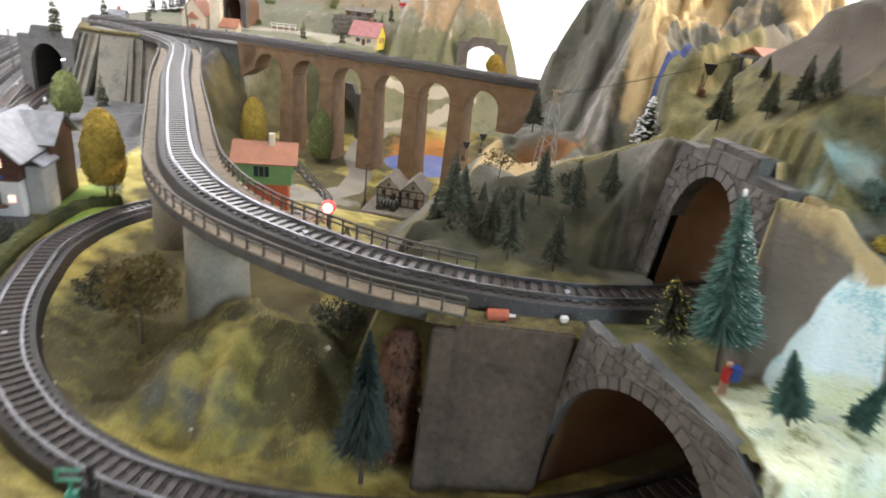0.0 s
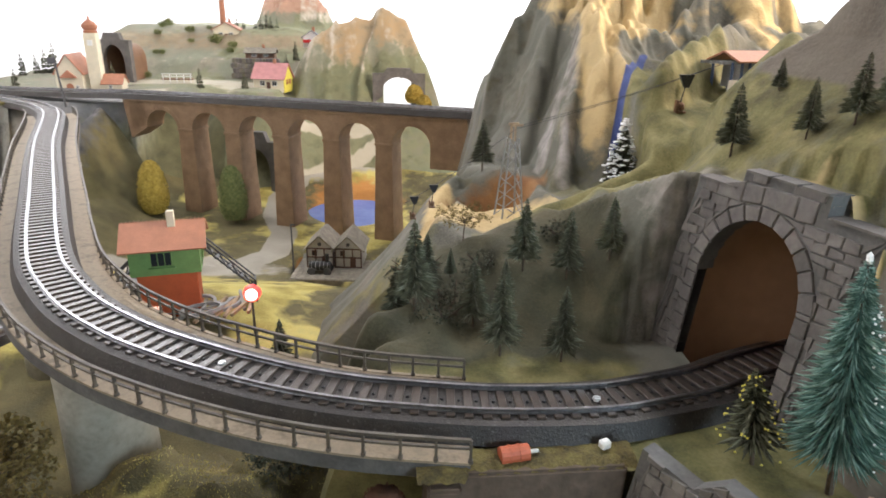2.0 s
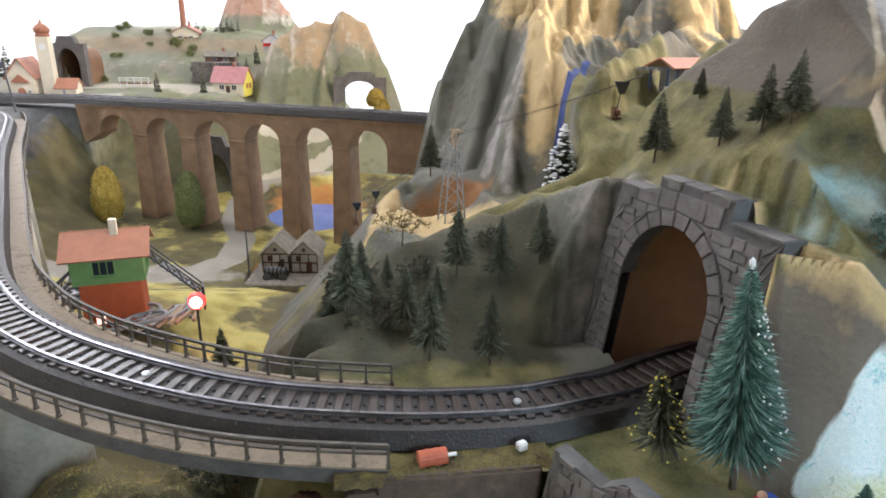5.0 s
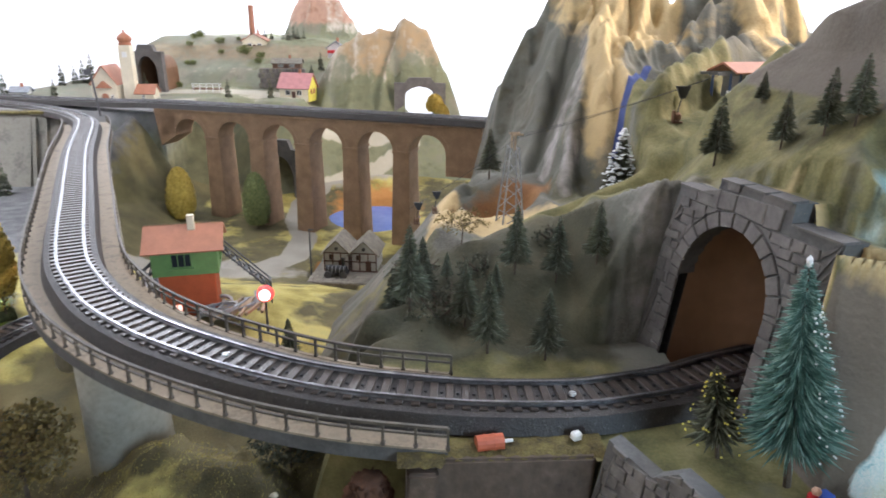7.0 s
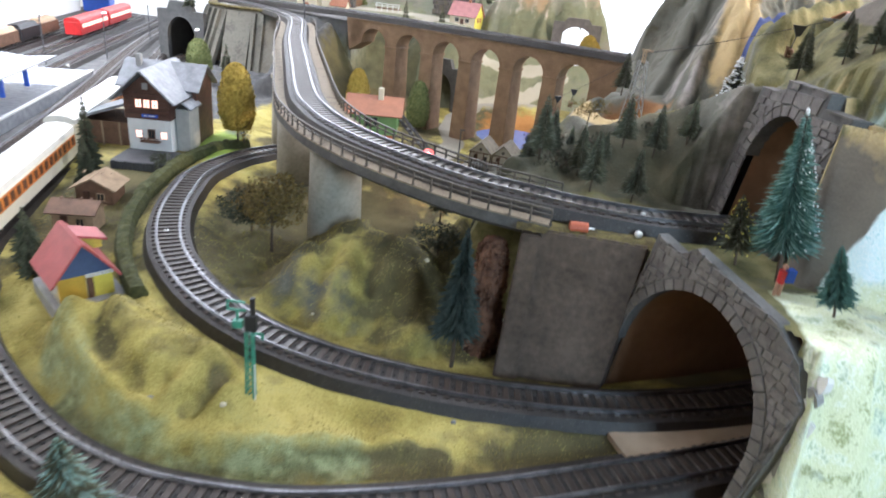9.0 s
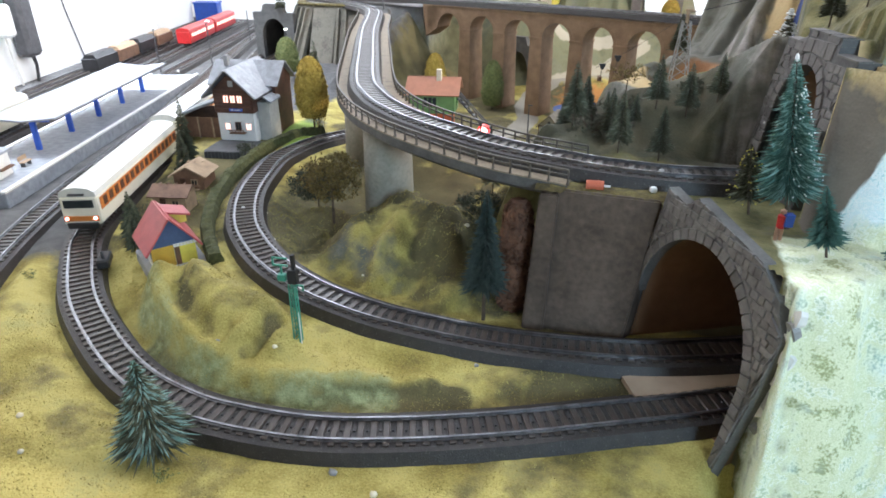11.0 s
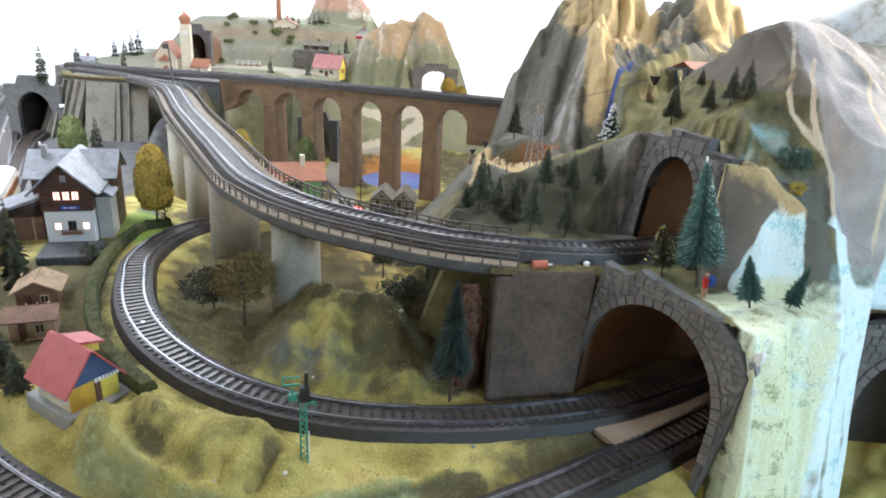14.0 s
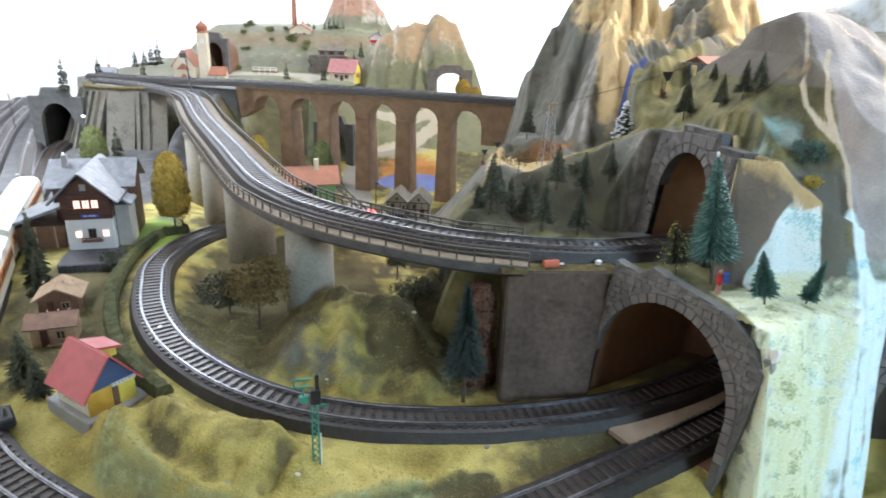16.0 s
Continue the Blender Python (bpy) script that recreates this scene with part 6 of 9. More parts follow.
def viaduct():
    top = thing("viaduct", "reddish-brown brick viaduct with six round arches on tall piers", "viaduct")
    zt, spring, foot, wide = 0.1365, 0.094, -0.06, 0.040
    piers = [0.098 + 0.0825 * k for k in range(5)]
    arches = [(0.028, piers[0] - 0.0125)] + [(a + 0.0125, b - 0.0125) for a, b in zip(piers[:-1], piers[1:])] + [(piers[-1] + 0.0125, piers[-1] + 0.0125 + 0.0575)]
    bm = bmesh.new()
    edge = 0.0
    for a, b in arches:
        cx, r = (a + b) / 2, (b - a) / 2
        add_prism(bm, [(edge, spring), (a, spring), (a, zt), (edge, zt)], wide)
        n = 16
        pts = [(cx - r * math.cos(math.pi * k / n), spring + r * math.sin(math.pi * k / n)) for k in range(n + 1)]
        for p, q in zip(pts[:-1], pts[1:]):
            add_prism(bm, [p, q, (q[0], zt), (p[0], zt)], wide)
        edge = b
    add_prism(bm, [(edge, spring - 0.03), (V_LEN, spring - 0.03), (V_LEN, zt), (edge, zt)], wide)
    bmesh.ops.remove_doubles(bm, verts=bm.verts[:], dist=0.00005)
    part("arcade", bm, M_BRICK, top).matrix_world = V_M
    for p in piers:
        bm = bmesh.new()
        a, b, grow = p - 0.0125, p + 0.0125, 0.003
        c = []
        for z, g in ((foot, grow), (spring, 0.0)):
            c += [bm.verts.new(v) for v in ((a - g, -g, z), (b + g, -g, z), (b + g, wide + g, z), (a - g, wide + g, z))]
        for f in ((0, 1, 5, 4), (1, 2, 6, 5), (2, 3, 7, 6), (3, 0, 4, 7), (4, 5, 6, 7)):
            bm.faces.new([c[k] for k in f])
        part("pier", bm, M_BRICK, top).matrix_world = V_M
        bm = bmesh.new()
        add_box(bm, p, wide / 2, spring, 0.0285, wide + 0.0035, 0.004, 0.0008)
        part("impost", bm, M_BRICK, top).matrix_world = V_M
    for a, b in arches:
        cx, r = (a + b) / 2, (b - a) / 2
        n = 15
        for k in range(n):
            s0, s1 = math.pi * (k + 0.06) / n, math.pi * (k + 0.94) / n
            bm = bmesh.new()
            add_prism(bm, [(cx - rr * math.cos(s), spring + rr * math.sin(s)) for rr, s in ((r, s0), (r, s1), (r + 0.006, s1), (r + 0.006, s0))], 0.002, Matrix.Translation((0, -0.001, 0)))
            part("voussoir", bm, M_BRICK, top).matrix_world = V_M
    bm = bmesh.new()
    add_box(bm, V_LEN / 2, wide / 2, zt - 0.001, V_LEN, wide + 0.006, 0.004, 0.0008)
    part("cornice", bm, M_BRICK, top).matrix_world = V_M
    bm = bmesh.new()
    add_prism(bm, [(-0.004, 0.075), (0.028, 0.094), (0.028, zt), (-0.012, zt)], wide)
    part("abutment", bm, M_BRICK, top).matrix_world = V_M
    return top


viaduct()
# pond under the viaduct and the brook
bm = bmesh.new()
add_box(bm, -0.058, 1.265, -0.0580, 0.22, 0.26, 0.004)
tagged(part("pond", bm, M_WATER), "small blue pond with a clay bank under the viaduct", "pond", kind="structure")

# grassy verge on the abutment's top, beside the upper track
bm = bmesh.new()
rows = []
for x in np.linspace(0.0, 0.09, 40):
    rows.append([bm.verts.new((x, y, 0.1018 + 0.0012 * vnoise(np.array(x), np.array(y), 0.004, 5) + (0.0006 if 0 < k < 5 else -0.002))) for k, y in enumerate(np.linspace(0.3835 - 0.004 * (x < 0.02), 0.4005, 6) + 0.0008 * math.sin(x * 900))])
for ra, rb in zip(rows[:-1], rows[1:]):
    for k in range(5):
        bm.faces.new((ra[k], rb[k], rb[k + 1], ra[k + 1]))
tagged(part("grass_verge", bm, M_VERGE, shade=True), "strip of flocked grass on top of the abutment", "grass", kind="structure")

# brook water before the barn
bm = bmesh.new()
pts = frames_of(resample([(x, y, -0.0575) for x, y in BROOK], 0.01))
add_sweep(bm, pts, [(-0.012, -0.002), (-0.012, 0), (0.012, 0), (0.012, -0.002)])
tagged(part("brook", bm, M_BROOK, shade=False), "dark blue brook with a clay bank beside the barn", "brook", kind="structure")

# ---------------------------------------------------------------- trees
def fir_mesh(h, r, seed, tiers, blades, droop=0.25, bare=0.12, fine=1.0):
    """The needles of a bottle-brush fir: tiers of uneven twigs, each a thin ridge of needles round the stem."""
    rnd = random.Random(seed)
    bm = bmesh.new()
    for k in range(tiers):
        s = (k + rnd.uniform(-0.3, 0.3)) / (tiers - 1)
        s = min(1, max(0, s))
        z = h * (bare + (1 - bare) * s)
        reach = r * (1 - s) ** 0.85 * rnd.uniform(0.78, 1.12) + r * 0.05
        n = max(5, int(blades * (0.35 + 0.65 * (1 - s))))
        off = rnd.random() * 6.28
        for j in range(n):
            a = off + 2 * math.pi * j / n + rnd.uniform(-0.3, 0.3)
            l = reach * (rnd.uniform(0.72, 1.14) if rnd.random() < 0.7 else rnd.uniform(0.35, 0.75))
            d = Vector((math.cos(a), math.sin(a), 0))
            w = d.cross(Vector((0, 0, 1))) * (0.0011 * fine + 0.05 * l * fine)
            base, tip = Vector((0, 0, z)), d * l + Vector((0, 0, z - droop * l * rnd.uniform(-0.2, 1.3)))
            mid = base.lerp(tip, 0.6) + Vector((0, 0, 0.08 * l))
            vs = [bm.verts.new(v) for v in (base, mid - w, tip, mid + w)]
            bm.faces.new(vs)
            vs = [bm.verts.new(v) for v in (base.lerp(tip, 0.15), mid + Vector((0, 0, -0.06 * l - 0.0010 * fine)), tip, mid + Vector((0, 0, 0.0010 * fine)))]
            bm.faces.new(vs)
    return bm


def trunk_mesh(h, r, lean=0.0):
    bm = bmesh.new()
    add_cone(bm, (0, 0, -0.004), (lean * h, 0, h * 0.5), r, r * 0.7, 7)
    add_cone(bm, (lean * h, 0, h * 0.5), (lean * h, 0, h), r * 0.7, r * 0.15, 7)
    return bm


def fir(label, h, r, seed, needles=None, tiers=26, blades=22, bare=0.14, droop=0.25, fine=1.0, group="", name="fir_tree"):
    top = thing(name, label, "fir tree", group=group)
    part("trunk", trunk_mesh(h, max(0.0008, h * 0.016)), M_BARK, top)
    part("crown", fir_mesh(h, r, seed, tiers, blades, droop, bare, fine), needles or M_FIR, top)
    if fine < 0.5 and needles not in (M_FIRGREEN, M_FIRDARK):
        tagged(part("dusted_needles", fir_mesh(h, r * 1.03, seed + 50, tiers, max(5, blades // 4), droop * 0.6, bare, fine * 0.8), M_FIRDUST, top), kind="stuff")
    return top


def at(ob, x, y, z, turn=0, scale=1.0, tip=0.0):
    ob.matrix_world = pose(x, y, z, tip, 0, turn) @ Matrix.Scale(scale, 4)
    return ob


def clump_mesh(spread, count, size, seed, leaf=6, hollow=0.55):
    """A crown of many small leaf faces in uneven clumps."""
    rnd = random.Random(seed)
    bm = bmesh.new()
    sx, sy, sz = spread
    for _ in range(count):
        while True:
            p = Vector((rnd.uniform(-1, 1), rnd.uniform(-1, 1), rnd.uniform(-1, 1)))
            if hollow < p.length < 1:
                break
        k = 1 + 0.22 * noise.noise(p * 2.1 + Vector((seed, 0, 0)))
        c = Vector((p.x * sx, p.y * sy, p.z * sz)) * k
        for _ in range(leaf):
            o = c + Vector((rnd.gauss(0, 1), rnd.gauss(0, 1), rnd.gauss(0, 1))) * size * 0.8
            a, b = Vector((rnd.gauss(0, 1), rnd.gauss(0, 1), rnd.gauss(0, 1))).normalized() * size, Vector((rnd.gauss(0, 1), rnd.gauss(0, 1), rnd.gauss(0, 1))).normalized() * size
            vs = [bm.verts.new(v) for v in (o - a * 0.6, o + b * 0.5, o + a * 0.6, o - b * 0.5)]
            bm.faces.new(vs)
    return bm


def foam_crown(profile, seed, bumps=0.10, rings=26, around=30):
    """A solid foam-like crown turned from a profile of (height, radius), with a lumpy skin and loose flakes."""
    bm = bmesh.new()
    hs = np.linspace(0, 1, rings)
    grid = []
    for s in hs:
        z = np.interp(s, [p[0] for p in profile], [p[1] for p in profile])
        r = np.interp(s, [p[0] for p in profile], [p[2] for p in profile])
        row = []
        for k in range(around):
            a = 2 * math.pi * k / around
            n = noise.noise(Vector((math.cos(a) * 2.2, math.sin(a) * 2.2, s * 5 + seed * 7))) + 0.6 * noise.noise(Vector((math.cos(a) * 7, math.sin(a) * 7, s * 16 + seed * 7)))
            rr = r * (1 + bumps * n + 0.05 * noise.noise(Vector((math.cos(a) * 16, math.sin(a) * 16, s * 34 + seed))))
            row.append(bm.verts.new((rr * math.cos(a), rr * math.sin(a), z + r * 0.08 * n)))
        grid.append(row)
    for ra, rb in zip(grid[:-1], grid[1:]):
        for k in range(around):
            bm.faces.new((ra[k], ra[(k + 1) % around], rb[(k + 1) % around], rb[k]))
    bm.faces.new(grid[0][::-1])
    bm.faces.new(grid[-1])
    rnd = random.Random(seed)
    for _ in range(2200):
        s, a = rnd.uniform(0.03, 0.99), rnd.uniform(0, 6.283)
        z = np.interp(s, [p[0] for p in profile], [p[1] for p in profile])
        r = np.interp(s, [p[0] for p in profile], [p[2] for p in profile]) * rnd.uniform(0.97, 1.13)
        o = Vector((r * math.cos(a), r * math.sin(a), z))
        u, v = (Vector((rnd.gauss(0, 1), rnd.gauss(0, 1), rnd.gauss(0, 1))).normalized() * 0.0014 for _ in range(2))
        bm.faces.new([bm.verts.new(q) for q in (o - u, o + v, o + u, o - v)])
    return bm


def round_tree(label, h, r, stem, seed, leaf, skew=0.0):
    top = thing("round_tree", label, "tree", group="")
    part("trunk", trunk_mesh(stem * 1.6, 0.0016), M_BARK, top)
    prof = [(0, stem, r * 0.25), (0.08, stem + 0.03 * (h - stem), r * 0.72), (0.3, stem + 0.25 * (h - stem), r), (0.55, stem + 0.52 * (h - stem), r * 0.96), (0.8, stem + 0.82 * (h - stem), r * 0.70), (0.93, stem + 0.95 * (h - stem), r * 0.40), (1, h, r * 0.08)]
    part("crown", foam_crown(prof, seed), leaf, top)
    return top


def limb_tree(label, h, spread, seed, leaf, count=90, size=0.0022):
    """A tapered trunk with limbs and a loose crown."""
    rnd = random.Random(seed)
    top = thing("leafy_tree", label, "tree")
    bm = bmesh.new()
    add_cone(bm, (0, 0, -0.004), (0.001, 0, h * 0.55), h * 0.022, h * 0.014, 7)
    for k in range(9):
        a = k * 2.4 + rnd.uniform(-0.3, 0.3)
        z = h * rnd.uniform(0.32, 0.6)
        d = Vector((math.cos(a) * spread[0], math.sin(a) * spread[1], spread[2] * rnd.uniform(0.2, 1.1))) * rnd.uniform(0.6, 0.9)
        add_cone(bm, (0, 0, z), Vector((0, 0, z)) + d, h * 0.011, h * 0.003, 5)
    part("trunk", bm, M_BARK, top)
    cm = clump_mesh(spread, count, size, seed, 9, 0.35)
    bmesh.ops.translate(cm, vec=(0, 0, h - spread[2]), verts=cm.verts[:])
    part("crown", cm, leaf, top)
    return top


# the big wire-brush fir and its small neighbour by the upper tunnel
big = fir("tall bright blue-green wire fir with frosted tips on the shelf", 0.101, 0.0185, 3, M_FIRGREEN, 62, 70, 0.22, 0.10, 0.17)
big.matrix_world = pose(0.157, 0.3625, 0.103) @ Matrix.Rotation(radians(-10.0), 4, "Y") @ Matrix.Rotation(radians(5.0), 4, "X")
tagged(part("frosted_needles", fir_mesh(0.1015, 0.0195, 77, 54, 26, 0.06, 0.22, 0.15), M_FIRTIP, big, "pale frosted needle tips"), kind="stuff")
rnd = random.Random(5)
bm = bmesh.new()
for k in range(70):
    a, s = rnd.uniform(-1.6, 0.9), rnd.uniform(0.05, 0.8)
    r = 0.0190 * (1 - s) ** 0.85
    add_ball(bm, (r * math.cos(a), r * math.sin(a), 0.101 * (0.22 + 0.78 * s) - 0.1 * r), 0.00050, sub=1)
add_ball(bm, (0, 0, 0.1005), 0.0012, (1, 1, 2.2), 1)
tagged(part("frost", bm, M_SNOW, big), kind="stuff")
small = fir("small dark fir flecked with yellow beside the upper tunnel", 0.036, 0.0115, 4, M_FIR, 30, 26, 0.20, 0.12, 0.35)
small.matrix_world = pose(0.1375, 0.3825, 0.103) @ Matrix.Rotation(radians(-9.0), 4, "Y") @ Matrix.Scale(1.18, 4)
rnd = random.Random(6)
bm = bmesh.new()
for k in range(60):
    a, s = rnd.uniform(0, 6.28), rnd.uniform(0.0, 0.95)
    r = 0.0125 * (1 - s) ** 0.85
    add_ball(bm, (r * math.cos(a), r * math.sin(a), 0.036 * (0.2 + 0.8 * s)), 0.00045, sub=1)
tagged(part("blossom", bm, M_YELLOW, small), kind="stuff")

FIRS = [fir("slim grey-green model fir on the wooded slope", 0.05, 0.0120, 20 + k, M_FIR, 36, 30, 0.24, 0.16, 0.30, "slope firs") for k in range(3)]
SPOTS = [(0.048, 0.466, 0.062), (0.079, 0.461, 0.055), (0.071, 0.523, 0.058), (0.095, 0.514, 0.056), (0.116, 0.505, 0.056), (0.038, 0.495, 0.060), (0.006, 0.505, 0.070), (0.014, 0.520, 0.060), (-0.004, 0.520, 0.062),
         (0.181, 0.512, 0.060), (0.191, 0.467, 0.050), (0.205, 0.437, 0.052), (0.0835, 0.757, 0.074), (0.030, 0.540, 0.034), (0.207, 0.520, 0.030), (0.199, 0.448, 0.048), (0.056, 0.500, 0.046)]
for k, (x, y, h) in enumerate(SPOTS):
    base = FIRS[k % 3]
    z = float(mountain_height(np.array([x]), np.array([y]))[0])
    m = pose(x, y, z - 0.002, 0, 0, 67 * k) @ Matrix.Scale(h * (0.80 if k < 9 else 0.70) / 0.05, 4)
    if k < 3:
        base.matrix_world = m
    else:
        copy_thing(base, m)
copy_thing(FIRS[0], pose(-0.083, 0.585, 0.011) @ Matrix.Scale(1.2, 4))
# dark firs on the shelf edge, by the abutment, by the station and on the near bank
SHELF = fir("dark green fir with bare forked foot on the icy shelf", 0.046, 0.0105, 31, M_FIRGREEN, 40, 30, 0.32, 0.12, 0.3, "shelf firs")
SHELF.matrix_world = pose(0.1695, 0.3095, 0.103) @ Matrix.Rotation(radians(-13.0), 4, "Y")
copy_thing(SHELF, pose(0.1985, 0.3145, 0.098, 8, -6, 70) @ Matrix.Scale(0.98, 4) @ Matrix.Diagonal((0.75, 0.75, 1, 1)))
at(fir("tall dense dark fir in front of the abutment gap", 0.10, 0.0175, 33, M_FIRDARK, 70, 44, 0.26, 0.25, 0.45), -0.028, 0.358, 0.004, 10)
near = at(fir("dark fir beside the near track with frosted green tips", 0.062, 0.021, 35, M_FIR, 46, 50, 0.16, 0.25, 0.4, name="fir_tree"), -0.163, 0.166, 0.0, 30)
tagged(part("frosted_needles", fir_mesh(0.0625, 0.0215, 78, 40, 26, 0.12, 0.17, 0.3), M_FIRTIP, near, "pale frosted needle tips"), kind="stuff")
at(fir("tall dark fir beside the station and train", 0.085, 0.015, 36, M_FIR, 34, 24, 0.08, 0.3, 0.9), -0.448, 0.548, 0.010, 10)
at(fir("dark fir close behind the tall one by the train", 0.055, 0.015, 37, M_FIR, 26, 22, 0.08, 0.3, 0.9), -0.430, 0.520, 0.010, 50)
at(fir("green fir behind the red-roofed house", 0.045, 0.014, 38, M_FIR, 24, 24, 0.10, 0.3, 0.9), -0.365, 0.372, 0.010, 50)
at(fir("bushy fir between train and house", 0.034, 0.012, 39, M_FIR, 20, 22, 0.10, 0.3, 0.9), -0.345, 0.352, 0.010, 80)
# snowy fir under the crag
snowy = fir("fir heavy with snow below the crag", 0.052, 0.014, 41, M_FIR, 34, 28, 0.12, 0.35, 0.6)
at(snowy, 0.1745, 0.650, float(mountain_height(np.array([0.1745]), np.array([0.650]))[0]) - 0.009, 0, 1.28)
rnd = random.Random(9)
bm = bmesh.new()
for k in range(260):
    a, s = rnd.uniform(0, 6.28), rnd.uniform(0, 1)
    r = 0.016 * (1 - s) ** 0.85 * rnd.uniform(0.5, 1.05)
    add_ball(bm, (r * math.cos(a), r * math.sin(a), 0.052 * (0.14 + 0.86 * s) - 0.2 * r + 0.001), rnd.uniform(0.0006, 0.0014), (1.5, 1.5, 0.6), 1)
tagged(part("snow", bm, M_SNOW, snowy), kind="stuff")
# small firs far back
FARFIR = fir("tiny dark fir on the far plateau", 0.05, 0.013, 45, M_FIR, 14, 12, 0.05, 0.3, 1.6, "far firs")
FAR = [(-0.66, 1.42, 0.126, 0.042), (-0.60, 1.53, 0.13, 0.036), (-0.575, 1.56, 0.13, 0.044), (-0.56, 1.54, 0.13, 0.05), (-0.545, 1.56, 0.13, 0.05), (-0.40, 1.92, 0.215, 0.05), (-0.385, 1.93, 0.215, 0.055), (-0.365, 1.92, 0.215, 0.06), (-0.35, 1.93, 0.215, 0.05),
       (-0.315, 1.90, 0.212, 0.050), (-0.300, 1.89, 0.212, 0.062), (-0.288, 1.90, 0.212, 0.066), (-0.276, 1.89, 0.212, 0.060), (-0.262, 1.90, 0.212, 0.055), (-0.198, 1.72, 0.170, 0.05), (-0.212, 1.66, 0.150, 0.045), (-0.36, 1.50, 0.13, 0.045), (-0.27, 1.48, 0.13, 0.045), (-0.742, 1.236, 0.122, 0.075), (-0.795, 1.716, 0.127, 0.06), (-0.788, 1.764, 0.127, 0.055), (-0.774, 1.777, 0.127, 0.07), (-0.758, 1.786, 0.127, 0.085), (-0.775, 1.46, 0.126, 0.06), (-0.62, 1.15, 0.01, 0.075)]
at(FARFIR, *FAR[0][:3], 0, FAR[0][3] / 0.05)
for k, (x, y, z, h) in enumerate(FAR[1:]):
    copy_thing(FARFIR, pose(x, y, z - 0.003, 0, 0, 50 * k) @ Matrix.Scale(h / 0.05, 4))
at(round_tree("egg-shaped golden yellow foam tree in the valley", 0.098, 0.021, 0.014, 2, M_GOLD), -0.362, 1.173, -0.044)
at(round_tree("upright olive green foam tree in the valley", 0.100, 0.020, 0.014, 3, M_OLIVE), -0.238, 1.155, -0.050)
at(round_tree("tall golden foam tree on a bare stem by the bridge", 0.099, 0.020, 0.020, 4, M_GOLD), -0.358, 0.691, 0.024)
at(round_tree("round yellow-green foam tree behind the station", 0.075, 0.020, 0.012, 5, M_OLIVE), -0.600, 1.02, 0.018)
at(round_tree("small yellow foam tree before the far arch", 0.05, 0.013, 0.008, 6, M_GOLD), 0.062, 1.22, 0.10)
at(limb_tree("spreading brown autumn tree by the lower track", 0.056, (0.025, 0.022, 0.019), 3, M_AUTUMN, 300), -0.206, 0.457, 0.016, 0, 1.15)
at(limb_tree("dark drooping bush-like tree beside the autumn tree", 0.036, (0.030, 0.022, 0.015), 4, M_DARKLEAF, 340), -0.242, 0.492, 0.014)
at(limb_tree("yellow-tipped young tree in front of the golden tree", 0.045, (0.011, 0.011, 0.017), 5, M_GOLD, 60, 0.0016), -0.346, 0.682, 0.022)
at(limb_tree("bare brown shrub on the sandy pad by the mast", 0.024, (0.020, 0.014, 0.008), 6, M_AUTUMN, 90, 0.0012), 0.042, 0.575, float(mountain_height(np.array([0.042]), np.array([0.575]))[0]))
at(limb_tree("dark bush before the station fence", 0.026, (0.014, 0.012, 0.010), 7, M_DARKLEAF, 150, 0.0018), -0.385, 0.578, 0.012)
at(limb_tree("dark green bush under the bridge end", 0.034, (0.022, 0.016, 0.010), 8, M_DARKLEAF, 180, 0.0018), -0.065, 0.475, 0.02)
at(limb_tree("low grey-green bush in the ravine over the ice", 0.018, (0.014, 0.011, 0.009), 9, M_TEAL, 260, 0.0013), 0.222, 0.381, float(mountain_height(np.array([0.222]), np.array([0.381]))[0]) - 0.004)
at(limb_tree("small yellow-flowered shrub on the cliff's sandy rim", 0.010, (0.0065, 0.005, 0.0045), 14, M_FLOWER, 70, 0.0011), 0.2165, 0.3610, float(mountain_height(np.array([0.2165]), np.array([0.361]))[0]) - 0.001)

# long clipped hedge round the lower track
HEDGE = resample([(-0.345, 0.690, 0.020), (-0.367, 0.655, 0.022), (-0.371, 0.585, 0.022), (-0.357, 0.512, 0.020), (-0.333, 0.449, 0.018), (-0.302, 0.396, 0.017), (-0.268, 0.356, 0.017), (-0.246, 0.334, 0.018)], 0.003)
bm = bmesh.new()
rings = []
for k, (p, r, d) in enumerate(frames_of(HEDGE)):
    row = []
    for a, b in ((-0.0055, -0.004), (-0.0062, 0.006), (-0.0045, 0.0125), (0, 0.0138), (0.0045, 0.0125), (0.0062, 0.006), (0.0055, -0.004)):
        j = 1 + 0.22 * noise.noise(Vector((p.x * 160, p.y * 160, b * 300 + a * 200)))
        row.append(bm.verts.new(p + r * a * j + Vector((0, 0, b * (1 + 0.12 * noise.noise(p * 120)) * j))))
    rings.append(row)
for ra, rb in zip(rings[:-1], rings[1:]):
    for k in range(6):
        bm.faces.new((ra[k], ra[k + 1], rb[k + 1], rb[k]))
bm.faces.new(rings[0])
bm.faces.new(rings[-1][::-1])
tagged(part("hedge", bm, M_HEDGE), "long clipped olive green hedge beside the lower track", "hedge")

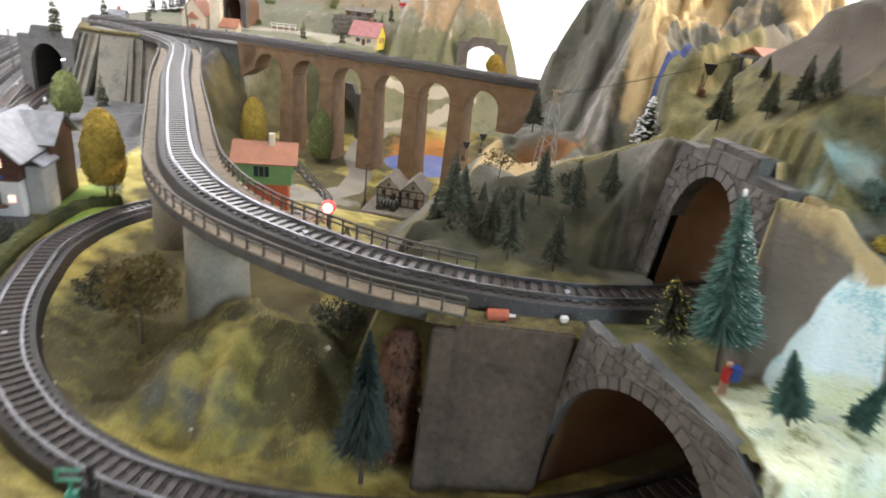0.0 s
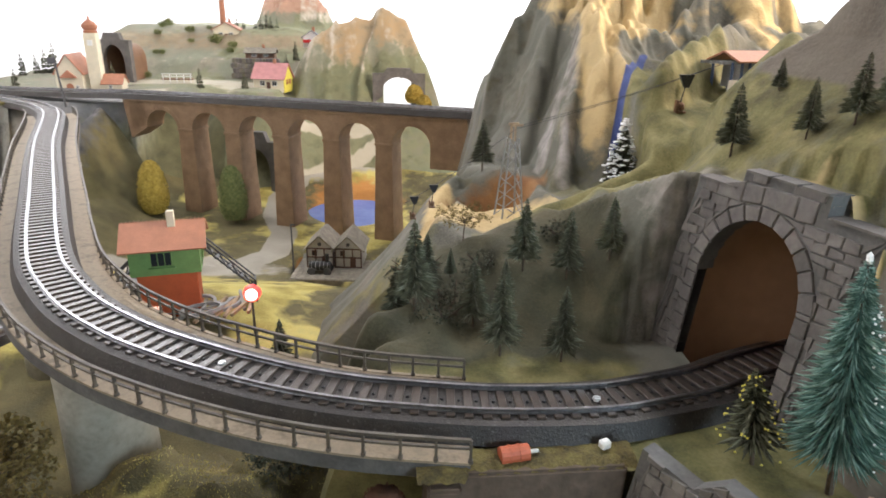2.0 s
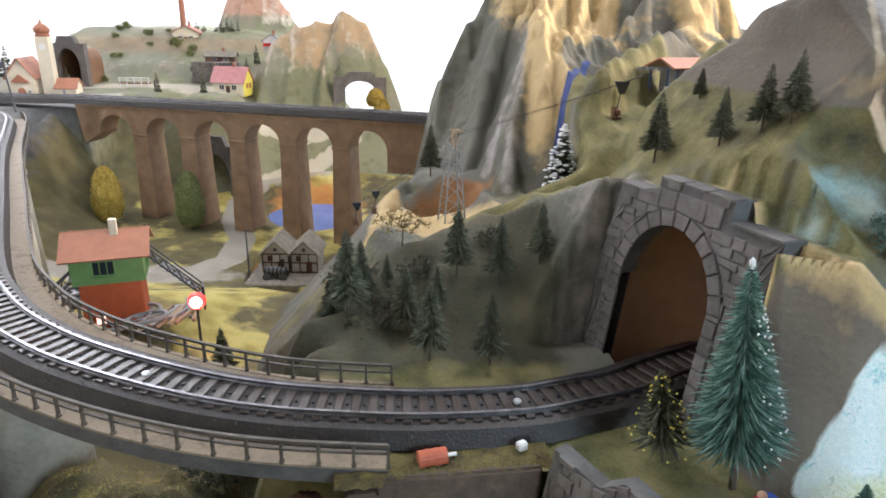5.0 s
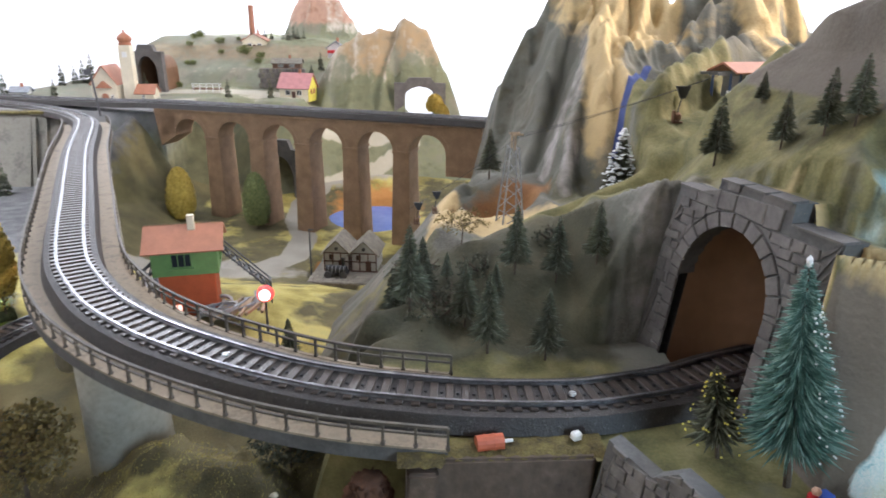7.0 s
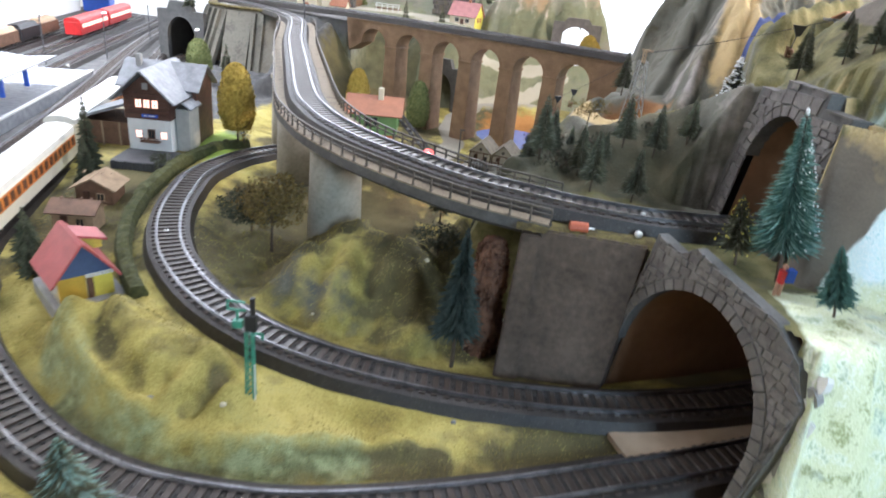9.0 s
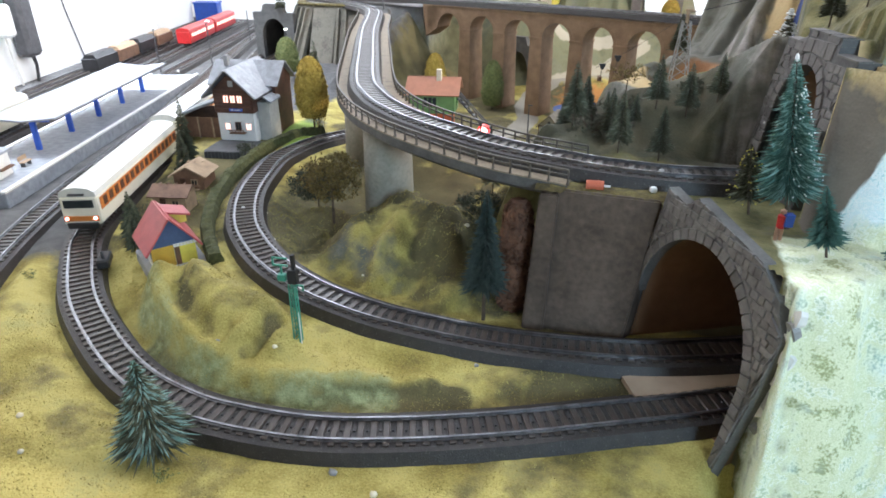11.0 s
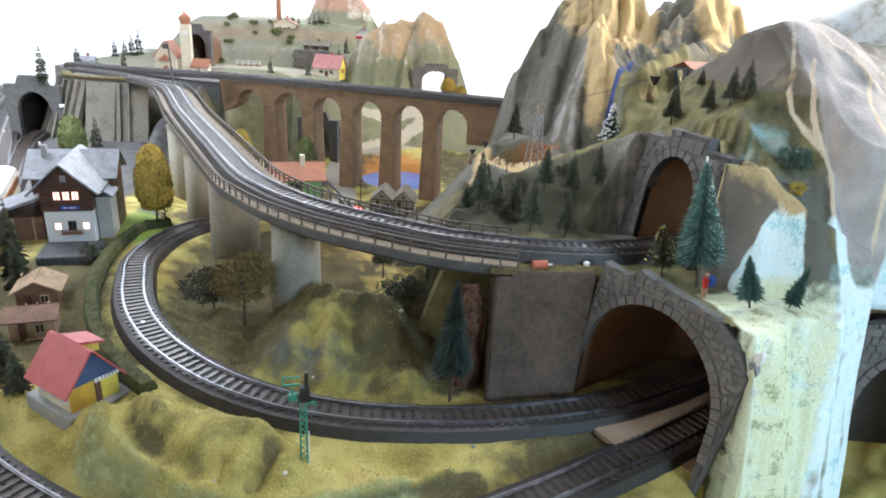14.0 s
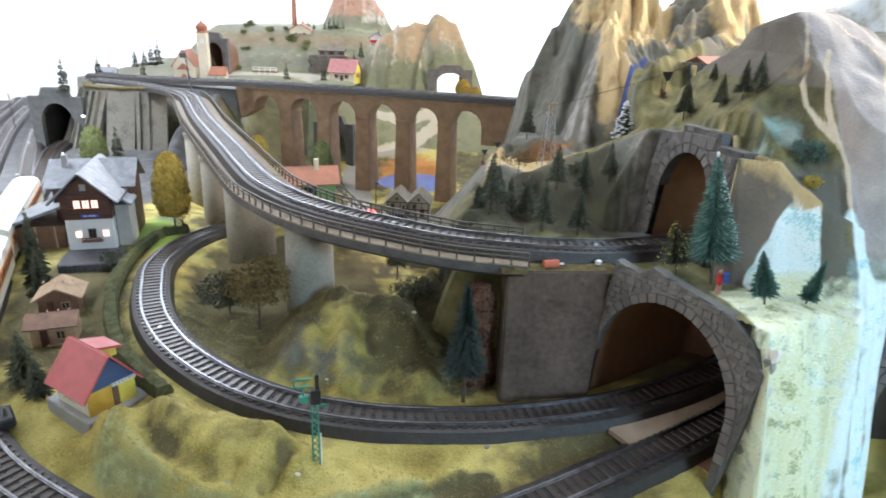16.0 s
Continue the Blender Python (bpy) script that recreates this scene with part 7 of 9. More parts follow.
# dark brushwood on the shaded end of the wooded slope
for k, (x, y, w) in enumerate(((0.022, 0.500, 0.020), (0.030, 0.520, 0.018), (0.052, 0.545, 0.016), (0.010, 0.545, 0.020), (0.100, 0.548, 0.012))):
    bush = thing("brushwood", "tangled dark brown brushwood on the wooded slope", "shrub", group="slope brushwood")
    z = float(mountain_height(np.array([x]), np.array([y]))[0])
    bush.matrix_world = pose(x, y, z, 0, 0, 50 * k)
    part("foliage", clump_mesh((w, w, w * 0.55), 110, 0.0014, 60 + k, 9, 0.2), M_DARKLEAF, bush)
    bm = bmesh.new()
    rnd = random.Random(80 + k)
    for _ in range(9):
        a = rnd.uniform(0, 6.28)
        add_cone(bm, (0, 0, -0.003), (w * 0.8 * math.cos(a), w * 0.8 * math.sin(a), w * rnd.uniform(0.2, 0.6)), 0.0007, 0.0003, 4)
    part("twigs", bm, M_BARK, bush)

at(round_tree("small round yellow tree inside the hill's arch", 0.040, 0.017, 0.004, 19, M_GOLD), 0.062, 1.50, 0.098)
SHRUB = thing("shrub", "grey-green flocked shrub on the far plateau", "shrub", group="far shrubs")
part("foliage", clump_mesh((0.020, 0.020, 0.012), 50, 0.006, 71), M_OLIVE, SHRUB)
rnd = random.Random(12)
for k in range(15):
    x, y = rnd.uniform(-0.56, -0.22), rnd.uniform(1.66, 1.92)
    m = pose(x, y, float(plateau_height(np.array([x]), np.array([y]))[0]) + 0.006, 0, 0, 40 * k) @ Matrix.Scale(rnd.uniform(0.4, 0.85), 4)
    if k:
        copy_thing(SHRUB, m)
    else:
        SHRUB.matrix_world = m

# ---------------------------------------------------------------- buildings
def local(origin, g, z):
    """A frame with u along the front (to its right), v into the building, z up."""
    g = Vector((g[0], g[1], 0)).normalized()
    return Matrix(((g.x, -g.y, 0, origin[0]), (g.y, g.x, 0, origin[1]), (0, 0, 1, z), (0, 0, 0, 1)))


def piece(name, mat, parent, fill, label=""):
    bm = bmesh.new()
    fill(bm)
    return part(name, bm, mat, parent, label)


def gable_roof(bm, u0, u1, v0, v1, eave, ridge, over=0.003, thick=0.0012, along="v"):
    """Two roof planes with thickness; the ridge runs along v or u."""
    def plane(a, b, c, d):
        n = (Vector(b) - Vector(a)).cross(Vector(d) - Vector(a)).normalized() * thick
        if n.z < 0:
            n = -n
        lo = [bm.verts.new(Vector(p)) for p in (a, b, c, d)]
        hi = [bm.verts.new(Vector(p) + n) for p in (a, b, c, d)]
        fs = [bm.faces.new(lo), bm.faces.new(hi)] + [bm.faces.new((lo[k], lo[(k + 1) % 4], hi[(k + 1) % 4], hi[k])) for k in range(4)]
        bmesh.ops.recalc_face_normals(bm, faces=fs)
    if along == "v":
        m, h = (u0 + u1) / 2, (u1 - u0) / 2
        drop = (ridge - eave) * over / h
        plane((m, v0 - over, ridge), (m, v1 + over, ridge), (u0 - over, v1 + over, eave - drop), (u0 - over, v0 - over, eave - drop))
        plane((m, v0 - over, ridge), (m, v1 + over, ridge), (u1 + over, v1 + over, eave - drop), (u1 + over, v0 - over, eave - drop))
    else:
        m, h = (v0 + v1) / 2, (v1 - v0) / 2
        drop = (ridge - eave) * over / h
        plane((u0 - over, m, ridge), (u1 + over, m, ridge), (u1 + over, v0 - over, eave - drop), (u0 - over, v0 - over, eave - drop))
        plane((u0 - over, m, ridge), (u1 + over, m, ridge), (u1 + over, v1 + over, eave - drop), (u0 - over, v1 + over, eave - drop))


def gable_wall(bm, u0, u1, v0, v1, base, eave, ridge, along="v"):
    if along == "v":
        add_prism(bm, [(u0, base), (u1, base), (u1, eave), ((u0 + u1) / 2, ridge), (u0, eave)], v1 - v0, Matrix.Translation((0, v0, 0)))
    else:
        add_prism(bm, [(v0, base), (v1, base), (v1, eave), ((v0 + v1) / 2, ridge), (v0, eave)], u1 - u0, Matrix(((0, 1, 0, u0), (1, 0, 0, 0), (0, 0, 1, 0), (0, 0, 0, 1))))


def window(parent, u, z, w, h, v, pane, frame_mat, depth=0.0012, bars=1, facing=-1):
    """A framed window on a wall at depth v that faces -v (or +v)."""
    y = v + facing * depth / 2
    fr = piece("window", frame_mat, parent, lambda bm: [add_box(bm, u - w / 2, y, z, 0.0009, depth, h), add_box(bm, u + w / 2, y, z, 0.0009, depth, h), add_box(bm, u, y, z + h / 2, w + 0.0009, depth, 0.0009), add_box(bm, u, y, z - h / 2, w + 0.0009, depth, 0.0009)]
               + [add_box(bm, u - w / 2 + w * (k + 1) / (bars + 1), y, z, 0.0006, depth, h) for k in range(bars)])
    piece("pane", pane, fr, lambda bm: add_box(bm, u, v + facing * 0.0002, z, w, 0.0006, h))
    return fr


# red-roofed house on the mound
house = thing("toy_house", "yellow model house with red roof and blue gable", "house")
house.matrix_world = local((-0.2888, 0.3121), (0.58, 0.815), 0.0165)
W, D = 0.034, 0.041
piece("base", M_GREY, house, lambda bm: add_box(bm, W / 2 + 0.001, D / 2, -0.0045, W + 0.012, D + 0.014, 0.015, 0.0008), "grey stone footing")
piece("wall", M_CREAM, house, lambda bm: add_prism(bm, [(0, 0.003), (W, 0.003), (W, 0.021), (0, 0.021)], D - 0.002, Matrix.Translation((0, 0.001, 0))))
piece("front_wall", M_OCHRE, house, lambda bm: add_box(bm, 0.0085, 0.0, 0.012, 0.017, 0.0016, 0.018), "ochre boarded front")
piece("front_panel", M_YELLOW, house, lambda bm: add_box(bm, 0.0278, 0.0, 0.012, 0.0124, 0.0016, 0.018), "bright yellow panel")
piece("door", M_HUTWOOD, house, lambda bm: add_box(bm, 0.0195, -0.0004, 0.0105, 0.0038, 0.0012, 0.015), "dark door")
piece("gable", M_BLUEGABLE, house, lambda bm: add_prism(bm, [(-0.001, 0.021), (W + 0.001, 0.021), (W / 2, 0.042)], 0.003, Matrix.Translation((0, -0.0012, 0))), "blue boarded gable")
piece("back_gable", M_BLUEGABLE, house, lambda bm: add_prism(bm, [(-0.001, 0.021), (W + 0.001, 0.021), (W / 2, 0.042)], 0.002, Matrix.Translation((0, D - 0.002, 0))))
piece("roof", M_REDROOF, house, lambda bm: gable_roof(bm, 0, W, 0, D, 0.0215, 0.0435, 0.0042, 0.0014))
dorm = piece("dormer", M_YELLOW, house, lambda bm: add_prism(bm, [(W / 2, 0.030), (W + 0.001, 0.030), (W + 0.001, 0.036), (W / 2, 0.042)], 0.016, Matrix.Translation((0, 0.019, 0))), "yellow dormer")
piece("dormer_roof", M_REDROOF, dorm, lambda bm: add_prism(bm, [(W / 2 - 0.001, 0.0420), (W + 0.004, 0.0355), (W + 0.004, 0.0372), (W / 2 - 0.001, 0.0437)], 0.022, Matrix.Translation((0, 0.016, 0))))
piece("trim", M_WHITE, house, lambda bm: [add_box(bm, 0.018 + 0.0026 * k, -0.0016, 0.0203, 0.0020, 0.0012, 0.0026) for k in range(7)], "white scalloped trim")
for k in range(3):
    window(house, 0, 0, 0.006, 0.007, 0, M_GLASS, M_WHITE).matrix_local = Matrix(((0, 1, 0, -0.0004), (-1, 0, 0, 0.008 + 0.012 * k), (0, 0, 1, 0.013), (0, 0, 0, 1)))

# station
st = thing("station_building", "two-storey station with brown boarded upper floor, slate roof and lit windows", "station")
st.matrix_world = local((-0.4445, 0.6067), (0.962, 0.20), 0.028)
W, D = 0.049, 0.085
piece("ground_floor", M_WHITE, st, lambda bm: add_box(bm, W / 2, D / 2, 0.017, W - 0.002, D, 0.038, 0.0006), "white plastered ground floor")
piece("upper_floor", M_BROWNWOOD, st, lambda bm: gable_wall(bm, 0, W, -0.002, D, 0.036, 0.064, 0.0855), "dark brown boarded upper floor")
for k in range(6):
    piece("board", M_BROWNWOOD, st, lambda bm: add_box(bm, W / 2, -0.0026, 0.040 + 0.0045 * k, W - 0.002, 0.0012, 0.0036))
piece("roof", M_SHEET, st, lambda bm: gable_roof(bm, 0, W, -0.006, D - 0.005, 0.065, 0.0885, 0.009, 0.0018), "pale grey sheet-metal roof")
cross = piece("cross_wing", M_BROWNWOOD, st, lambda bm: gable_wall(bm, -0.018, W + 0.014, D - 0.045, D + 0.010, 0.0, 0.066, 0.086, "u"))
piece("cross_roof", M_SLATE, st, lambda bm: gable_roof(bm, -0.018, W + 0.014, D - 0.045, D + 0.010, 0.066, 0.087, 0.006, 0.0018, "u"), "grey slate roof of the cross wing")
for k, (u, z, w) in enumerate(((0.0165, 0.0535, 0.0070), (0.0252, 0.0535, 0.0070), (0.0339, 0.0535, 0.0070))):
    window(st, u, z, w, 0.0095, -0.0030, M_LITWINDOW, M_HUTWOOD)
for u in (0.0130, 0.0400):
    window(st, u, 0.019, 0.0070, 0.0085, 0.0, M_LITWINDOW, M_WHITE)
window(st, 0.0265, 0.019, 0.0070, 0.0105, 0.0, M_GLASS, M_HUTWOOD)
piece("attic_panel", M_GREY, st, lambda bm: add_box(bm, W / 2, -0.0030, 0.072, 0.006, 0.001, 0.007))
bal = piece("balcony", M_HUTWOOD, st, lambda bm: [add_box(bm, 0.0265, -0.004, 0.0118, 0.020, 0.007, 0.0012), add_box(bm, 0.0265, -0.0072, 0.0160, 0.020, 0.0008, 0.0010)], "wooden balcony")
for k in range(6):
    piece("baluster", M_HUTWOOD, bal, lambda bm: add_box(bm, 0.0175 + 0.0036 * k, -0.0072, 0.0140, 0.0009, 0.0008, 0.0045))
sign = piece("sign_board", M_BLUE, st, lambda bm: add_box(bm, 0.0275, -0.0036, 0.0405, 0.017, 0.0010, 0.0032), "blue name board")
for k, w in enumerate((0.003, 0.0072)):
    piece("lettering", M_WHITE, sign, lambda bm: add_box(bm, 0.0230 + 0.0068 * k, -0.0042, 0.0405, w, 0.0004, 0.0012), "plain pale bar")
for gx in (-0.0095, W + 0.0095):
    piece("gutter", M_DARKGREY, st, lambda bm: add_cone(bm, (gx, -0.010, 0.056), (gx, D - 0.04, 0.056), 0.0010, 0.0010, 6))
piece("chimney", M_GREY, st, lambda bm: add_box(bm, -0.006, D - 0.025, 0.088, 0.006, 0.006, 0.014, 0.0005))
an = piece("annex", M_HUTWOOD, st, lambda bm: add_box(bm, -0.030, 0.045, 0.012, 0.050, 0.060, 0.026), "low annex")
piece("annex_roof", M_SLATE, an, lambda bm: add_prism(bm, [(-0.058, 0.026), (-0.003, 0.046), (-0.003, 0.049), (-0.058, 0.029)], 0.072, Matrix.Translation((0, 0.010, 0))))
for k in range(3):
    piece("canopy_post", M_WOOD, an, lambda bm: add_box(bm, -0.052 + 0.019 * k, 0.012, 0.012, 0.0016, 0.0016, 0.028))
lean = piece("lean_to_roof", M_SHEET, st, lambda bm: add_prism(bm, [(W + 0.002, 0.058), (W + 0.018, 0.046), (W + 0.018, 0.048), (W + 0.002, 0.060)], 0.036, Matrix.Translation((0, 0.010, 0))), "pale lean-to roof")
piece("lean_to_wall", M_BARNWALL, st, lambda bm: add_box(bm, W + 0.0075, 0.028, 0.019, 0.015, 0.032, 0.056, 0.0006), "pale plastered side wall")

fence = thing("station_terrace", "dark blue-grey terrace wall in front of the station", "terrace")
fence.matrix_world = local((-0.4345, 0.5620), (0.962, 0.20), 0.012)
piece("front_wall", M_DARKGREY, fence, lambda bm: add_box(bm, 0.028, 0, 0.0085, 0.056, 0.003, 0.018, 0.0004))
piece("side_wall", M_DARKGREY, fence, lambda bm: add_box(bm, 0.0565, 0.022, 0.0085, 0.003, 0.044, 0.018, 0.0004))
piece("floor", M_DARKGREY, fence, lambda bm: add_box(bm, 0.027, 0.024, 0.0155, 0.056, 0.045, 0.003))
for k in range(12):
    piece("board", M_DARKGREY, fence, lambda bm: add_box(bm, 0.0025 + 0.0046 * k, -0.0021, 0.0085, 0.0038, 0.0012, 0.0165))


def hut(label, origin, g, z, w, d, eave, ridge, wall_mat, roof_mat, along, lit=False):
    top = thing("wooden_hut", label, "hut")
    top.matrix_world = local(origin, g, z)
    piece("wall", wall_mat, top, lambda bm: gable_wall(bm, 0, w, 0, d, -0.002, eave, ridge, along))
    piece("roof", roof_mat, top, lambda bm: gable_roof(bm, 0, w, 0, d, eave, ridge, 0.004, 0.0014, along))
    for k in range(4):
        piece("plank", roof_mat, top, lambda bm: add_box(bm, w * (k + 0.5) / 4, d / 2, ridge + 0.0018, 0.0012, d * 0.2, 0.0008))
    piece("door", M_BROWNWOOD, top, lambda bm: add_box(bm, w * 0.3, -0.0006, eave * 0.42, w * 0.16, 0.0012, eave * 0.8))
    window(top, w * 0.68, eave * 0.55, w * 0.2, eave * 0.35, 0.0, M_GLASS, M_WOOD)
    piece("bench", M_WOOD, top, lambda bm: [add_box(bm, w * 0.6, -0.004, 0.004, w * 0.5, 0.003, 0.0008), add_box(bm, w * 0.42, -0.004, 0.002, 0.0009, 0.0025, 0.004), add_box(bm, w * 0.78, -0.004, 0.002, 0.0009, 0.0025, 0.004)])
    return top


hut("small brown chalet with pale plank roof by the train", (-0.413, 0.482), (0.96, 0.27), 0.009, 0.033, 0.030, 0.019, 0.028, M_HUTWOOD, M_WOOD, "v")
hut("low wooden shed with a flat-pitched brown roof", (-0.388, 0.423), (0.96, 0.27), 0.009, 0.033, 0.024, 0.021, 0.027, M_WOOD, M_HUTWOOD, "u")

# signal box: green upper floor on an orange brick base
sb = thing("signal_box", "signal box with green upper floor, orange brick base and brown roof", "signal box")
sb.matrix_world = local((-0.2135, 0.676), (0.97, 0.20), 0.022)
W, D = 0.054, 0.040
piece("base", M_ORANGEWALL, sb, lambda bm: add_box(bm, W / 2, D / 2, 0.020, W * 0.86, D * 0.86, 0.052, 0.0005), "orange-red brick base")
piece("upper_floor", M_GREENWALL, sb, lambda bm: gable_wall(bm, 0, W, 0, D, 0.044, 0.071, 0.082, "u"), "green boarded upper floor")
piece("roof", M_TILEROOF, sb, lambda bm: gable_roof(bm, 0, W, 0, D, 0.070, 0.083, 0.006, 0.0016, "u"))
piece("roof_batten", M_TILEROOF, sb, lambda bm: [add_box(bm, -0.004 + 0.0031 * k, D / 2, 0.0848, 0.0004, 0.004, 0.0006) for k in range(21)])
piece("chimney", M_CREAM, sb, lambda bm: add_box(bm, W * 0.62, D * 0.40, 0.086, 0.006, 0.005, 0.016, 0.0004), "cream chimney")
window(sb, W * 0.45, 0.058, 0.016, 0.012, 0.0, M_GLASS, M_GREENWALL, bars=2)
piece("window_ledge", M_GREENWALL, sb, lambda bm: add_box(bm, W * 0.45, -0.0015, 0.0505, 0.020, 0.003, 0.001))
window(sb, W * 0.30, 0.012, 0.008, 0.009, D * 0.07, M_LITWINDOW, M_ORANGEWALL)
window(sb, 0, 0, 0.012, 0.011, 0, M_GLASS, M_GREENWALL).matrix_local = Matrix(((0, -1, 0, W + 0.0004), (1, 0, 0, D / 2), (0, 0, 1, 0.058), (0, 0, 0, 1)))
for s, (p, q) in enumerate((((W, D * 0.6, 0.060), (W + 0.042, D * 0.6, 0.016)), ((0, D * 0.6, 0.045), (-0.030, D * 0.6, 0.018)))):
    stair = piece("staircase", M_DARKGREY, sb, lambda bm: [add_cone(bm, (p[0], p[1] + o, p[2] + h), (q[0], q[1] + o, q[2] + h), 0.0008, 0.0008, 5) for o in (-0.005, 0.005) for h in (0, 0.008)], "dark lattice staircase")
    n = 9
    for k in range(n):
        c = Vector(p).lerp(Vector(q), (k + 0.5) / n)
        piece("tread", M_DARKGREY, stair, lambda bm: add_box(bm, c.x, c.y, c.z, 0.004, 0.011, 0.0008))
        a, b = Vector(p).lerp(Vector(q), k / n), Vector(p).lerp(Vector(q), (k + 1) / n)
        piece("lattice_bar", M_DARKGREY, stair, lambda bm: [add_cone(bm, (a.x, a.y - 0.005, a.z + (0.008 if k % 2 else 0)), (b.x, b.y - 0.005, b.z + (0 if k % 2 else 0.008)), 0.0005, 0.0005, 4)])
    piece("newel", M_DARKGREY, stair, lambda bm: add_box(bm, q[0], q[1], q[2] - 0.002, 0.0018, 0.012, 0.022))

# crossing lamp glowing red, and the heap of track parts beside the signal box
lamp = thing("crossing_lamp", "glowing red warning lamp on a short post", "lamp")
lamp.matrix_world = pose(-0.116, 0.660, 0.024)
piece("post", M_DARKGREY, lamp, lambda bm: add_cone(bm, (0, 0, -0.004), (0, 0, 0.029), 0.0012, 0.0009, 8))
piece("bulb", M_LAMPRED, lamp, lambda bm: add_ball(bm, (0, -0.002, 0.033), 0.0050, sub=2))
# the bulb's red halo, built as a glowing disc behind it
piece("halo_disc", M_HALO, lamp, lambda bm: add_cone(bm, (0, 0.003, 0.033), (0, -0.001, 0.033), 0.0072, 0.0066, 18), "glowing red disc that stands in for the bulb's halo")
point = bpy.data.lights.new("crossing_bulb", "POINT")
point.energy, point.color, point.shadow_soft_size = 0.018, (1.0, 0.12, 0.07), 0.004
new("crossing_bulb", point).matrix_world = pose(-0.116, 0.652, 0.060)
heap = thing("wheel_heap", "heap of grey spoked wheels and rail offcuts", "scrap heap")
heap.matrix_world = pose(-0.166, 0.684, 0.026) @ Matrix.Scale(1.35, 4)
rnd = random.Random(12)
for k, (x, y, r) in enumerate(((-0.020, 0.0, 0.012), (-0.002, 0.006, 0.011), (0.016, 0.002, 0.010), (0.004, -0.008, 0.012), (-0.028, 0.010, 0.009))):
    bm = bmesh.new()
    ring = [Vector((r * math.cos(a), r * math.sin(a), 0)) for a in np.linspace(0, 2 * math.pi, 21)]
    add_sweep(bm, frames_of(ring), [(-0.001, -0.001), (-0.001, 0.001), (0.001, 0.001), (0.001, -0.001)], caps=False)
    wheel = part("wheel", bm, M_GREY, heap)
    wheel.matrix_local = pose(x, y, 0.003 + 0.002 * k, rnd.uniform(-14, 14), rnd.uniform(-14, 14), 30 * k)
    for j in range(6):
        a = math.pi * j / 3
        bm = bmesh.new()
        add_cone(bm, (0, 0, 0), (r * math.cos(a), r * math.sin(a), 0), 0.0006, 0.0005, 5)
        part("spoke", bm, M_GREY, wheel)
for k in range(9):
    piece("rail_offcut", M_WOOD if k % 3 else M_GREY, heap, lambda bm: add_box(bm, 0.006 + 0.004 * k, rnd.uniform(-0.006, 0.006), 0.004, 0.0018, 0.026, 0.0018)).matrix_local = pose(-0.004, 0, 0.001 * k, 4, 0, rnd.uniform(-25, 25))

# timber barn with two gables on a loading dock by the brook
barn = thing("timber_barn", "half-timbered barn with twin gables and plank dock", "barn")
barn.matrix_world = local((-0.112, 0.945), (0.985, -0.12), -0.040)
W, D = 0.072, 0.050
piece("dock", M_OLDROOF, barn, lambda bm: add_box(bm, 0.048, -0.002, 0.001, 0.110, 0.072, 0.007, 0.0005), "plank loading dock")
for k in range(18):
    piece("dock_plank", M_OLDROOF, barn, lambda bm: add_box(bm, -0.004 + 0.006 * k, -0.020, 0.0049, 0.0052, 0.034, 0.0008))
for k in range(2):
    u0 = 0.036 * k + 0.006
    bay = piece("bay", M_BARNWALL, barn, lambda bm: gable_wall(bm, u0, u0 + 0.034, 0.004, D, 0.004, 0.030, 0.046))
    piece("bay_roof", M_OLDROOF, bay, lambda bm: gable_roof(bm, u0, u0 + 0.034, 0.004, D, 0.030, 0.0465, 0.0035, 0.0014), "grey-brown plank roof")
    for j in range(4):
        piece("timber", M_BROWNWOOD, bay, lambda bm: add_box(bm, u0 + 0.0005 + 0.011 * j, 0.0036, 0.017, 0.0013, 0.0014, 0.026))
    for z in (0.0055, 0.0185, 0.0300):
        piece("rail", M_BROWNWOOD, bay, lambda bm: add_box(bm, u0 + 0.017, 0.0034, z, 0.034, 0.0014, 0.0013))
    window(bay, u0 + 0.010, 0.024, 0.005, 0.006, 0.004, M_GLASS, M_BROWNWOOD)
    piece("door", M_BROWNWOOD, bay, lambda bm: add_box(bm, u0 + 0.023, 0.0034, 0.0125, 0.007, 0.0012, 0.0145))
    piece("roundel", M_DARKGREY, bay, lambda bm: add_cone(bm, (u0 + 0.017, 0.0036, 0.0360), (u0 + 0.017, 0.0022, 0.0360), 0.0024, 0.0024, 10))
engine = thing("steam_engine", "black portable steam engine on wheels on the barn dock", "engine")
engine.matrix_world = local((-0.100, 0.928), (0.985, -0.12), -0.036)
piece("boiler", M_BLACK, engine, lambda bm: add_cone(bm, (0, 0, 0.010), (0.026, 0, 0.010), 0.006, 0.006, 14))
piece("stack", M_BLACK, engine, lambda bm: add_cone(bm, (0.022, 0, 0.014), (0.022, 0, 0.026), 0.0016, 0.0024, 10))
for x in (0.003, 0.023):
    for y in (-0.007, 0.007):
        piece("wheel", M_DARKGREY, engine, lambda bm: add_cone(bm, (x, y - 0.0008, 0.005), (x, y + 0.0008, 0.005), 0.005, 0.005, 14))
for k in range(5):
    piece("band", M_GREY, engine, lambda bm: add_cone(bm, (0.003 + 0.005 * k, 0, 0.010), (0.0036 + 0.005 * k, 0, 0.010), 0.0063, 0.0063, 14))
pole = thing("lamp_post", "thin dark lamp post by the brook", "lamp post")
pole.matrix_world = pose(-0.124, 0.955, -0.040)
piece("post", M_DARKGREY, pole, lambda bm: add_cone(bm, (0, 0, -0.005), (0, 0, 0.058), 0.0012, 0.0008, 6))
piece("head", M_DARKGREY, pole, lambda bm: add_box(bm, 0.002, 0, 0.059, 0.007, 0.002, 0.002, 0.0004))

